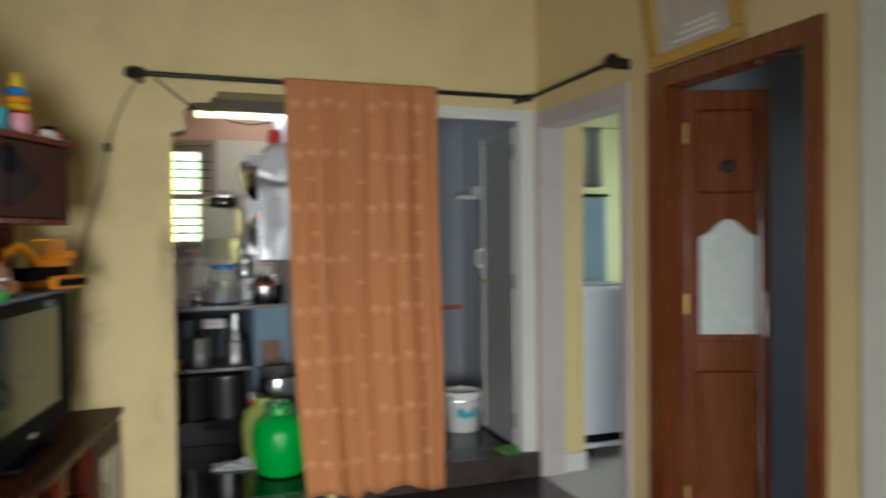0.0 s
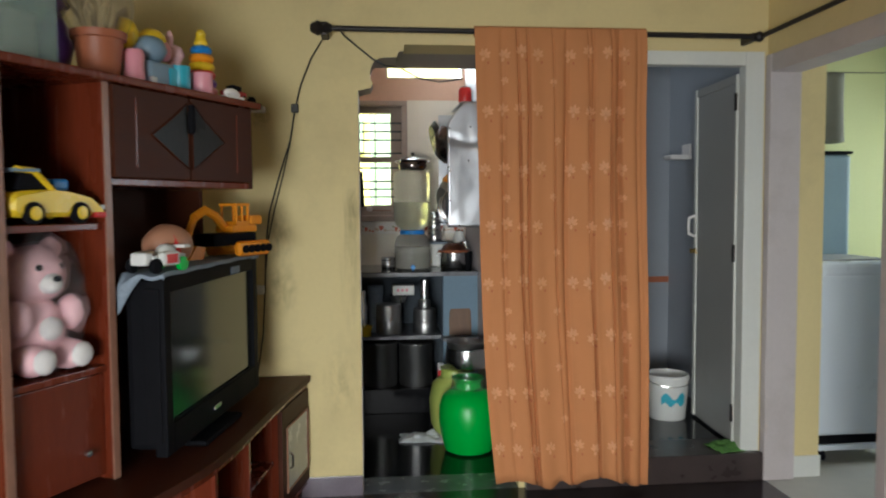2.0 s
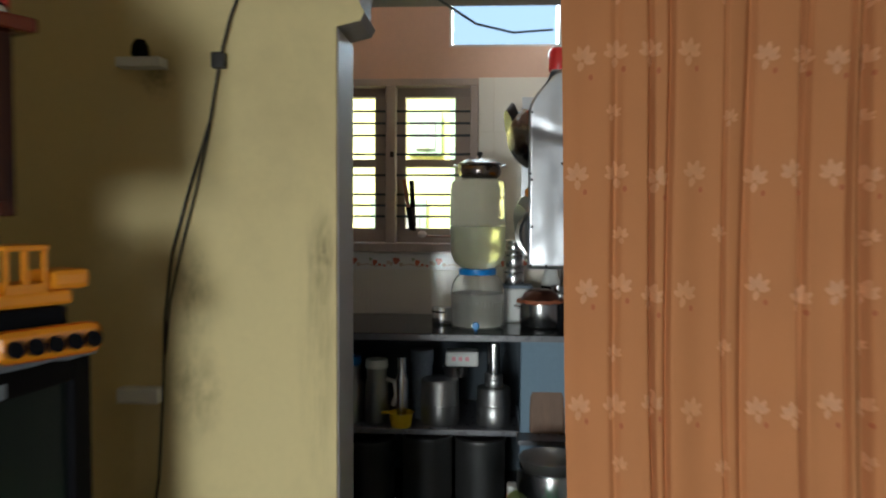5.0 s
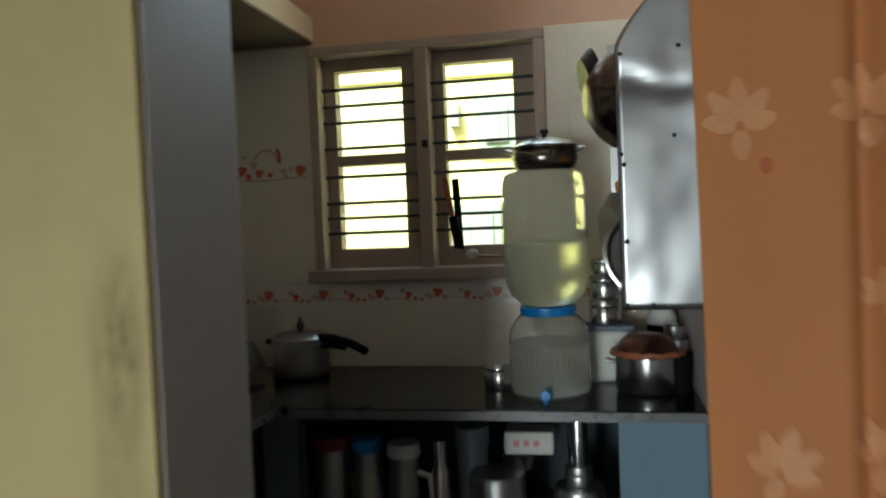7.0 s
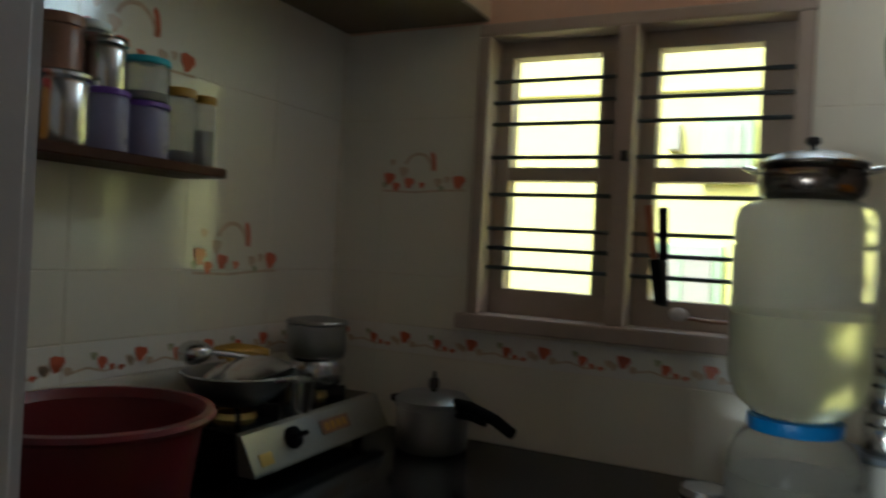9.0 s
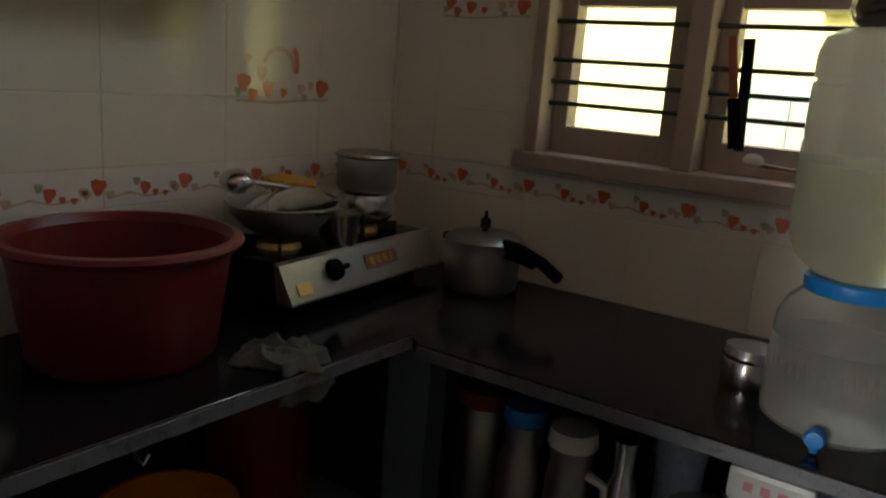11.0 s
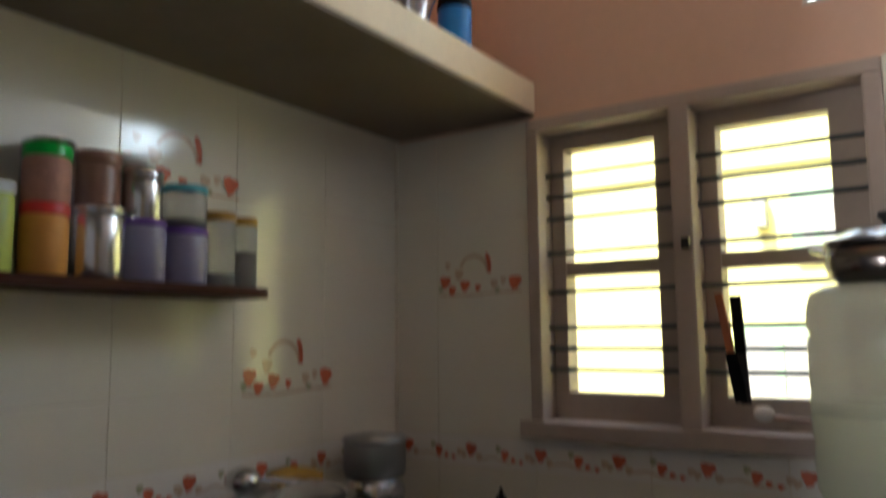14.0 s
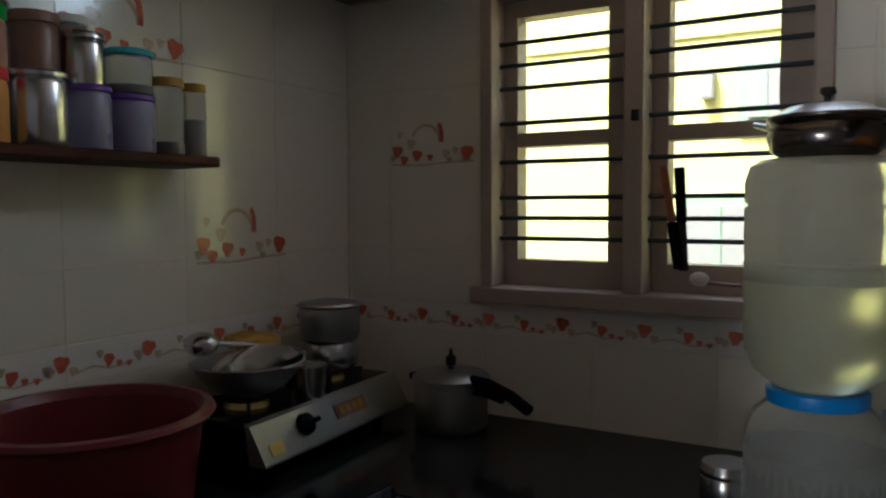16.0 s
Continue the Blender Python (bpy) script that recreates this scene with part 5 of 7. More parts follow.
for x in (-0.024, 0.024):
    for y in (-0.03, 0.035):
        wheel(tc2, x, y, 0.013, 0.013, 0.01)
sl = thing("shoe", "small pale canvas toy shoe on the unit top", "toy", TU @ pose(0.0, 0.60, TOP))
part("sole", box(-0.02, -0.05, 0.0, 0.02, 0.05, 0.01, 0.004), "white_p", sl)
part("upper", blob((0, 0.0, 0.018), (0.018, 0.045, 0.02)), "plush_white", sl, smooth=True)

# ---------- floor bits ----------
fl = blob((0.21, 3.80, 0.03), (0.075, 0.055, 0.028), sub=3)
for v in fl.verts:
    v.co += Vector((1, 1, 1)) * 0.014 * noise.noise(v.co * 30)
    v.co.z = max(0.001, v.co.z)
tagged(part("plastic_bag", fl, "wrap", None, smooth=True), "crumpled clear plastic bag lying on the hall floor", "plastic bag")
lf = thing("toy_leaf", "pink plastic toy petal lying by the cabinet", "toy", pose(-0.33, 3.45, 0.05, 0, 0, 30))
part("petal", blob((0, 0, 0.0), (0.03, 0.07, 0.05), wob=0.1), "pink_p", lf, smooth=True)


# ---------- kitchen counter ----------
CF = 5.315   # front of the back worktop
CX = -0.478  # front of the side worktop
wt = [(KX0, YK + 0.22), (CX - 0.04, YK + 0.22), (CX + 0.01, CF + 0.045), (CX + 0.055, CF), (KX1, CF - 0.005), (KX1, KY), (KX0, KY)]
worktop = thing("worktop", "black polished granite worktop round two sides of the kitchen", "worktop")
part("slab", slab(wt, CT - 0.024, CT, bevel=0.002), "granite", worktop)
part("edge_band", slab([(CX + 0.0555, CF - 0.003), (KX1, CF - 0.008), (KX1, CF + 0.004), (CX + 0.0555, CF + 0.01)], CT - 0.030, CT - 0.004), "granite_edge", worktop)
part("edge_band", slab([(CX - 0.04, YK + 0.22), (CX - 0.034, YK + 0.22), (CX + 0.016, CF + 0.045), (CX + 0.008, CF + 0.045)], CT - 0.030, CT - 0.004), "granite_edge", worktop)
# Both back walls here have the worktop's shade painted in.
structure("under_counter_wall", box(KX0, KY - 0.03, 0.0, KX1, KY, CT - 0.03), "under_wall", "grey blue wall under the worktop, its shade put into the colour", "wall")
structure("under_counter_wall_side", box(KX0, YK + 0.02, 0.0, KX0 + 0.03, KY - 0.03, CT - 0.03), "under_wall", "grey blue wall under the stove counter, its shade put into the colour", "wall")
structure("counter_plinth", box(KX0 + 0.03, CF + 0.06, 0.0, KX1, KY - 0.03, 0.165, 0.004), "granite", "low black stone plinth under the worktop", "plinth")
structure("counter_plinth_side", box(KX0 + 0.03, YK + 0.23, 0.0, CX - 0.09, CF + 0.06, 0.165, 0.004), "granite", "low black stone plinth under the stove counter", "plinth")
structure("counter_pillar", box(0.535, CF + 0.03, 0.165, KX1, CF + 0.075, CT - 0.026, 0.004), "blue_paint", "blue grey painted panel under the worktop", "pillar")
structure("counter_pillar_corner", slab([(CX - 0.05, CF + 0.045), (CX + 0.06, CF + 0.05), (CX + 0.06, CF + 0.12), (CX - 0.05, CF + 0.12)], 0.165, CT - 0.026), "post_shaded", "grey blue corner post under the worktop, darkened with its shade", "pillar")
structure("counter_shelf", box(CX + 0.06, CF + 0.05, 0.505, 0.534, KY - 0.03, 0.53, 0.003), "granite_edge", "grey stone shelf under the worktop", "shelf")
structure("counter_shelf_side", box(KX0 + 0.03, YK + 0.23, 0.505, CX - 0.06, CF + 0.04, 0.53, 0.003), "granite_edge", "grey stone shelf under the stove counter", "shelf")


def vessel(name, label, category, m, profile, material="steel", group="", seg=30, lid=None, lid_mat=None, knob=True, handles=0, handle_r=0.0, handle_z=0.0):
    ob = thing(name, label, category, m, group)
    part("body", lathe(profile, seg), material, ob, smooth=True)
    if lid:
        l = part("lid", lathe(lid, seg), lid_mat or material, ob, smooth=True)
        if knob:
            zt = max(z for r, z in lid)
            part("knob", lathe([(0.006, zt - 0.002), (0.006, zt + 0.006), (0.014, zt + 0.012), (0.012, zt + 0.022), (0, zt + 0.025)], 14), "iron" if knob == "dark" else (lid_mat or material), l, smooth=True)
    for s in ((-1, 1) if handles else ()):
        part("handle", tube([(s * handle_r, -0.02, handle_z), (s * (handle_r + 0.022), -0.016, handle_z + 0.006), (s * (handle_r + 0.022), 0.016, handle_z + 0.006), (s * handle_r, 0.02, handle_z)], 0.005, 8), "steel", ob, smooth=True)
    return ob


def pot_profile(r, h, t=0.003, lip=0.006):
    return [(0, 0), (r * 0.92, 0), (r, 0.012), (r, h - 0.004), (r + lip, h), (r + lip, h + 0.003), (r - t, h + 0.001), (r - t, 0.02), (0, 0.015)]


def closed_profile(r, h, waist=None):
    p = [(0, 0), (r * 0.94, 0), (r, 0.01)]
    if waist:
        p += [(r, h * waist - 0.006), (r * 0.97, h * waist - 0.003), (r * 1.015, h * waist), (r * 1.015, h * waist + 0.008), (r * 0.985, h * waist + 0.012)]
    p += [(r * 0.985, h - 0.012), (r * 0.93, h - 0.002), (0, h)]
    return p


# ---------- water dispenser of two bottles ----------
BX, BY = 0.343, 5.518
lower = thing("water_dispenser", "cloudy plastic water dispenser with a blue tap on the worktop", "water dispenser", pose(BX, BY, CT))
part("body", lathe([(0, 0.002), (0.105, 0.002), (0.119, 0.012), (0.122, 0.03), (0.121, 0.16), (0.119, 0.19), (0.106, 0.222), (0.086, 0.242), (0.08, 0.246),
                    (0.078, 0.243), (0.104, 0.219), (0.1165, 0.189), (0.119, 0.03), (0.115, 0.014), (0.10, 0.006), (0, 0.006)], 48), "can", lower, smooth=True)
part("water", lathe([(0, 0.007), (0.10, 0.007), (0.1145, 0.015), (0.118, 0.03), (0.1175, 0.16), (0, 0.16)], 40), "water_low", lower, smooth=True)
part("collar", lathe([(0.075, 0.244), (0.083, 0.244), (0.085, 0.250), (0.085, 0.268), (0.078, 0.272), (0.075, 0.272)], 40, cap_low=False, cap_high=False), "blue", lower, "bright blue plastic collar", smooth=True)
tap = part("tap", lathe([(0.012, 0), (0.012, 0.02), (0.016, 0.022), (0.018, 0.034), (0.014, 0.042), (0, 0.043)], 16, pose(-0.006, -0.120, 0.028, 90, 0, 0)), "blue", lower, "bright blue tap", smooth=True)
part("spout", lathe([(0.007, -0.022), (0.008, 0.0), (0.0, 0.001)], 12, pose(-0.006, -0.148, 0.026)), "blue", tap)
upper = thing("water_bottle", "upturned large cloudy water bottle half full on the dispenser", "water bottle", pose(BX, BY, CT + 0.272))
part("bottle", lathe([(0.045, -0.03), (0.05, 0.0), (0.078, 0.004), (0.108, 0.030), (0.122, 0.066), (0.126, 0.10), (0.124, 0.150), (0.127, 0.155), (0.127, 0.22), (0.1235, 0.226),
                      (0.1265, 0.234), (0.1265, 0.318), (0.120, 0.323), (0.1265, 0.330), (0.126, 0.366), (0.118, 0.392), (0.098, 0.404), (0, 0.406),
                      (0, 0.403), (0.097, 0.401), (0.116, 0.389), (0.1235, 0.365), (0.1235, 0.332), (0.1175, 0.323), (0.124, 0.316), (0.124, 0.236), (0.121, 0.226), (0.1245, 0.218),
                      (0.1245, 0.157), (0.1215, 0.150), (0.1235, 0.10), (0.1195, 0.067), (0.106, 0.033), (0.076, 0.007), (0.047, 0.003), (0.042, -0.03)], 56, cap_low=False, cap_high=False), "can", upper, smooth=True)
part("water", lathe([(0, 0.004), (0.074, 0.009), (0.104, 0.036), (0.118, 0.068), (0.122, 0.10), (0.1205, 0.149), (0.123, 0.157), (0.123, 0.19), (0, 0.19)], 44), "water", upper, smooth=True)
lidpot = vessel("cooking_pot", "dark steel pot with a domed lid on the water bottle", "pot", pose(BX + 0.006, BY, CT + 0.272 + 0.406),
                [(0, 0), (0.075, 0), (0.092, 0.012), (0.098, 0.034), (0.094, 0.052), (0.090, 0.058), (0.098, 0.066), (0.098, 0.069), (0.086, 0.066), (0, 0.06)], "steel_dark",
                lid=[(0.096, 0.067), (0.098, 0.072), (0.06, 0.090), (0.015, 0.098), (0, 0.099)], lid_mat="steel", knob="dark", handles=2, handle_r=0.094, handle_z=0.056)

# ---------- on the worktop ----------
vessel("steel_box", "small round steel box with a lid by the dispenser", "steel box", pose(0.178, 5.60, CT), closed_profile(0.050, 0.085, 0.72), "steel")
stew = vessel("cooking_pot", "wide steel pot on the worktop holding a bowl", "pot", pose(0.635, 5.56, CT), pot_profile(0.098, 0.115), "steel", handles=2, handle_r=0.10, handle_z=0.09)
vessel("bowl", "brown glass bowl turned over on the pot", "bowl", pose(0.632, 5.55, CT + 0.118), [(0, 0), (0.088, 0), (0.091, 0.008), (0.075, 0.04), (0.05, 0.056), (0, 0.058)], "copper")
rag2 = lathe([(0.088, 0.0), (0.112, 0.004), (0.108, 0.018), (0.09, 0.014)], 36, cap_low=False, cap_high=False)
for v in rag2.verts:
    v.co += Vector((0.6, 0.6, 1)) * 0.008 * noise.noise(v.co * 40)
o = part("kitchen_cloth", rag2, "terracotta", None, smooth=True)
o.matrix_world = pose(0.634, 5.555, CT + 0.112)
tagged(o, "pinkish kitchen cloth tucked round the pot rim", "cloth")
for k, (r, h, z) in enumerate(((0.052, 0.085, 0.18), (0.048, 0.075, 0.268), (0.040, 0.05, 0.346))):
    vessel("steel_tin", "shiny steel tin in a stack behind the dispenser", "steel tin", pose(0.515, 5.74, CT + z), closed_profile(r, h, 0.7), "steel", "stacked steel tins")
tb = thing("plastic_tub", "white plastic box with a lid under the steel tins", "plastic box", pose(0.525, 5.735, CT))
part("tub", box(-0.075, -0.06, 0.0, 0.075, 0.06, 0.165, 0.012), "white_p", tb)
part("lid", box(-0.079, -0.064, 0.165, 0.079, 0.064, 0.18, 0.005), "lace", tb)
pk = thing("flask", "white and black kitchen flask against the wall", "flask", pose(0.70, 5.80, CT))
part("body", lathe([(0.045, 0), (0.047, 0.01), (0.047, 0.19), (0.035, 0.215), (0.03, 0.25), (0, 0.252)], 22), "white_p", pk, smooth=True)
part("band", lathe([(0.048, 0.12), (0.048, 0.17)], 22, cap_low=False, cap_high=False), "black", pk)
for k, y in enumerate((5.52, 5.60, 5.68)):
    st_ = thing("steel_tumbler", "tall steel tumbler beside the wall", "tumbler", pose(0.725, y, CT), "tumblers by the wall")
    part("cup", lathe([(0, 0), (0.026, 0), (0.034, 0.12 + 0.03 * k), (0.032, 0.12 + 0.03 * k), (0.024, 0.005), (0, 0.005)], 20), "steel" if k else "black", st_, smooth=True)

# ---------- plate rack on the side wall ----------
rack = thing("plate_rack", "wall-hung steel plate rack with dented side sheet and dishes", "plate rack", pose(KX1, 5.138, 1.263))
RX = -0.222
sb_ = bmesh.new()
N1, N2 = 14, 44
cols = []
for i in range(N1 + 1):
    row = []
    for j in range(N2 + 1):
        z = 0.80 * j / N2
        xl = RX if z < 0.645 else RX + 0.12 * ((z - 0.645) / 0.155) ** 1.4
        x = xl + (0.0 - xl) * i / N1
        y = 0.006 * noise.noise(Vector((x * 5, 0.3, z * 4))) + 0.0022 * noise.noise(Vector((x * 14, 2, z * 11))) + 0.006 * math.exp(-((z - 0.56 - 0.02 * math.sin(20 * x)) / 0.02) ** 2)
        row.append(sb_.verts.new((x, y, z)))
    cols.append(row)
for i in range(N1):
    for j in range(N2):
        sb_.faces.new((cols[i][j], cols[i + 1][j], cols[i + 1][j + 1], cols[i][j + 1]))
sd = part("side_sheet", sb_, "steel_sheet", rack, "dented bright steel side sheet", smooth=True)
sd.modifiers.new("thick", 'SOLIDIFY').thickness = 0.002
for x, z in ((RX + 0.012, 0.63), (RX + 0.15, 0.64), (RX + 0.135, 0.425), (RX + 0.008, 0.385), (RX + 0.014, 0.36), (RX + 0.016, 0.17), (RX + 0.012, 0.012), (RX + 0.075, 0.012)):
    part("rivet", lathe([(0.006, 0), (0.005, 0.003), (0, 0.004)], 10, pose(x, -0.008, z, 90, 0, 0)), "iron", sd)
sd2 = part("side_sheet", box(RX, 0.585, 0.0, 0.0, 0.588, 0.78), "steel_sheet", rack)
for z in (0.02, 0.27, 0.52):
    for x in (RX + 0.006, RX + 0.10, -0.008):
        part("rail", tube([(x, 0.004, z), (x, 0.585, z)], 0.0035, 6), "steel", rack)
    for k in range(12):
        part("wire", tube([(RX + 0.006, 0.03 + 0.047 * k, z), (-0.008, 0.03 + 0.047 * k, z)], 0.002, 5), "steel", rack)
part("top_rail", tube([(RX + 0.12, 0.004, 0.79), (RX + 0.12, 0.585, 0.77)], 0.004, 6), "steel", rack)
# dishes leaning in the rack
for k in range(9):
    r = 0.115 - 0.004 * (k % 3)
    pl = thing("steel_plate", "round steel plate standing in the rack", "plate", pose(KX1 + RX + 0.07, 5.19 + 0.045 * k, 1.285 + r, 80, 0, 8), "plates in the rack")
    part("plate", lathe([(0, 0), (r - 0.02, 0), (r - 0.008, 0.012), (r, 0.013), (r - 0.008, 0.015), (r - 0.021, 0.003), (0, 0.003)], 36), "white_p" if k == 1 else ("orange_p" if k == 4 else "steel"), pl, smooth=True)
wok = vessel("frying_pan", "dark round frying pan hanging on the front of the rack", "pan", pose(KX1 + RX - 0.018, 5.27, 1.80, 0, 84, 22),
             [(0, -0.05), (0.06, -0.045), (0.105, -0.012), (0.12, 0.012), (0.124, 0.014), (0.118, 0.014), (0.10, -0.008), (0.055, -0.04), (0, -0.045)], "steel_dark")
wok2 = vessel("frying_pan", "black iron pan hanging behind the first pan", "pan", pose(KX1 + RX - 0.045, 5.38, 1.86, 0, 78, 10),
              [(0, -0.03), (0.08, -0.028), (0.105, 0.0), (0.108, 0.004), (0.10, 0.004), (0.076, -0.022), (0, -0.024)], "iron")
vessel("steel_plate", "large steel dish standing at the front of the lower rack", "plate", pose(KX1 + RX - 0.010, 5.30, 1.43, 0, 78, 20), [(0, 0), (0.095, 0), (0.125, 0.03), (0.128, 0.03), (0.096, -0.003), (0, -0.003)], "steel_dull")
vessel("plastic_basin", "orange plastic basin standing in the rack", "basin", pose(KX1 + RX + 0.02, 5.42, 1.50, 0, 80, 0), [(0, 0), (0.09, 0), (0.118, 0.05), (0.122, 0.05), (0.092, -0.003), (0, -0.003)], "orange_p")
for k in range(3):
    vessel("steel_tumbler", "steel tumbler on top of the plate rack", "tumbler", pose(KX1 - 0.09 + 0.02 * k, 5.22 + 0.09 * k, 2.066), [(0, 0), (0.03, 0), (0.036, 0.10), (0.033, 0.10), (0.027, 0.005), (0, 0.005)], "steel", "tumblers on the rack")
part("top_shelf", box(RX + 0.09, 0.01, 0.797, -0.004, 0.58, 0.803), "steel", rack)
vessel("jar", "red plastic jar on top of the plate rack", "jar", pose(KX1 - 0.10, 5.19, 2.066), [(0, 0), (0.04, 0), (0.042, 0.005), (0.042, 0.075), (0.032, 0.09), (0, 0.092)], "red_p")

# ---------- stove and things on it ----------
stove = thing("gas_stove", "two-burner gas stove with a steel front panel and black knob", "gas stove", pose(-0.732, 5.208, CT + 0.028, 0, 0, 2.5))
part("body", box(-0.255, 0.0, 0.016, 0.0, 0.60, 0.088, 0.006), "black", stove)
fp = part("front_panel", prism([(0.0, 0.010), (0.046, 0.010), (0.046, 0.016), (0.002, 0.096), (-0.012, 0.1)], 0.60), "stove_steel", stove)
part("top_sheet", box(-0.258, 0.0, 0.088, -0.006, 0.60, 0.098, 0.003), "granite", stove)
kb = part("knob", lathe([(0.027, 0), (0.025, 0.014), (0.018, 0.018), (0, 0.018)], 20, pose(0.021, 0.165, 0.062, 0, 63, 0)), "black", fp, smooth=True)
part("knob_bar", box(-0.006, -0.024, 0.016, 0.006, 0.024, 0.034, 0.003, m=pose(0.021, 0.165, 0.062, 0, 63, 0)), "black", kb)
sk_ = part("label_plate", box(-0.018, 0.285, 0.0, 0.018, 0.415, 0.002, 0.0006, m=pose(0.0235, 0.0, 0.061, 0, 63, 0)), "wood_edge", fp, "yellow and red maker's plate")
for k in range(4):
    part("label_bar", box(-0.010, 0.30 + 0.027 * k, 0.002, 0.010, 0.318 + 0.027 * k, 0.0028, m=pose(0.0235, 0.0, 0.061, 0, 63, 0)), "ochre_lid", sk_)
part("small_plate", box(-0.014, 0.03, 0.0, 0.014, 0.075, 0.002, 0.0006, m=pose(0.034, 0.0, 0.040, 0, 63, 0)), "brass", fp)
for y in (0.14, 0.45):
    bn = part("burner", lathe([(0.055, 0.098), (0.05, 0.112), (0.03, 0.118), (0, 0.118)], 20, pose(-0.13, y, 0)), "brass", stove, smooth=True)
    for k in range(4):
        a = math.pi / 2 * k + 0.78
        part("pan_support", box(0.035, -0.004, 0.098, 0.105, 0.004, 0.125, 0.002, m=pose(-0.13, y, 0, 0, 0, math.degrees(a))), "iron", bn)
for y in (0.04, 0.56):
    for x in (-0.23, -0.03):
        part("foot", lathe([(0.016, -0.028), (0.014, -0.022), (0.012, 0.018)], 10, pose(x, y, 0)), "black", stove)
SZ = CT + 0.154
karahi = vessel("wok", "dull steel wok with a ladle on the stove", "wok", pose(-0.855, 5.335, SZ), [(0, 0), (0.05, 0.004), (0.09, 0.024), (0.118, 0.055), (0.128, 0.078), (0.134, 0.08), (0.13, 0.083), (0.114, 0.058), (0.086, 0.03), (0.045, 0.01), (0, 0.007)], "steel_dull", handles=2, handle_r=0.128, handle_z=0.075)
vessel("pot_lid", "domed steel lid leaning in the wok", "lid", pose(-0.85, 5.345, SZ + 0.066, 8, -12, 0), [(0.118, 0), (0.12, 0.004), (0.09, 0.026), (0.05, 0.042), (0, 0.048)], "steel", knob=False)
ld = thing("ladle", "steel ladle lying across the wok", "ladle", pose(-0.86, 5.33, SZ + 0.10))
part("handle", tube([(0.10, 0.10, -0.01), (0.0, 0.02, 0.015), (-0.04, -0.06, 0.03)], 0.007, 8), "steel", ld, smooth=True)
part("bowl", blob((-0.05, -0.085, 0.03), (0.04, 0.04, 0.028)), "steel", ld, smooth=True)
hb = bmesh.new()
for k in range(4):
    tube([(-0.05, 0.02 * k - 0.03, 0.006 * (k % 2)), (0.0, 0.02 * k - 0.025, 0.012), (0.06, 0.02 * k - 0.04, 0.004)], 0.013, 8, hb)
o = part("folded_cloth", hb, "ochre_lid", None, smooth=True)
o.matrix_world = pose(-0.93, 5.42, SZ + 0.105, 0, 0, 70)
tagged(o, "ochre folded cloth behind the wok", "cloth")
vessel("steel_tumbler", "small steel tumbler on the stove", "tumbler", pose(-0.785, 5.475, CT + 0.1265), [(0, 0), (0.036, 0), (0.042, 0.055), (0.046, 0.08), (0.043, 0.08), (0.033, 0.005), (0, 0.005)], "steel")
vessel("cooking_pot", "dented steel pot on the far burner", "pot", pose(-0.865, 5.655, SZ), [(0, 0), (0.06, 0), (0.078, 0.02), (0.082, 0.05), (0.07, 0.075), (0.078, 0.085), (0.072, 0.085), (0, 0.07)], "steel")
vessel("cooking_pot", "steel pot stacked on the far burner pot", "pot", pose(-0.868, 5.66, SZ + 0.0855), [(0, 0), (0.075, 0), (0.082, 0.01), (0.082, 0.085), (0.09, 0.09), (0.079, 0.088), (0.078, 0.015), (0, 0.012)], "steel_dull",
       lid=[(0.084, 0.091), (0.08, 0.098), (0.03, 0.106), (0, 0.107)], knob=False)
cook = thing("pressure_cooker", "aluminium pressure cooker with a black handle on the worktop", "pressure cooker", pose(-0.566, 5.80, CT, 0, 0, -18))
part("body", lathe([(0, 0), (0.088, 0), (0.098, 0.01), (0.10, 0.03), (0.10, 0.115), (0.106, 0.118), (0.106, 0.124), (0, 0.124)], 36), "steel_dull", cook, smooth=True)
cl = part("lid", lathe([(0.104, 0.124), (0.106, 0.138), (0.09, 0.15), (0.04, 0.156), (0, 0.157)], 36), "steel_dull", cook, smooth=True)
part("weight", lathe([(0.008, 0.156), (0.008, 0.165), (0.014, 0.168), (0.014, 0.19), (0.006, 0.195), (0.004, 0.212), (0, 0.213)], 14), "iron", cl, smooth=True)
part("handle", tube([(0.09, -0.005, 0.138), (0.15, -0.01, 0.140), (0.235, -0.015, 0.126), (0.298, -0.02, 0.104)], 0.017, 10, r_end=0.015), "black", cook, smooth=True)
part("handle", tube([(0.10, -0.005, 0.112), (0.15, -0.01, 0.116), (0.205, -0.015, 0.112)], 0.011, 8), "black", cook, smooth=True)
part("helper_handle", box(-0.145, -0.03, 0.108, -0.098, 0.03, 0.130, 0.008), "black", cook)

# ---------- tub and rag ----------
tub = thing("plastic_tub", "large maroon plastic washing tub on the counter", "tub", pose(-0.793, 4.878, CT))
part("wall", lathe([(0, 0), (0.155, 0), (0.168, 0.012), (0.196, 0.214), (0.190, 0.214), (0.16, 0.02), (0, 0.014)], 56), "red_tub", tub, smooth=True)
part("rolled_rim", lathe([(0.188, 0.2145), (0.212, 0.215), (0.218, 0.223), (0.214, 0.232), (0.198, 0.233), (0.188, 0.2145)], 56, cap_low=False, cap_high=False), "red_tub", tub, smooth=True)


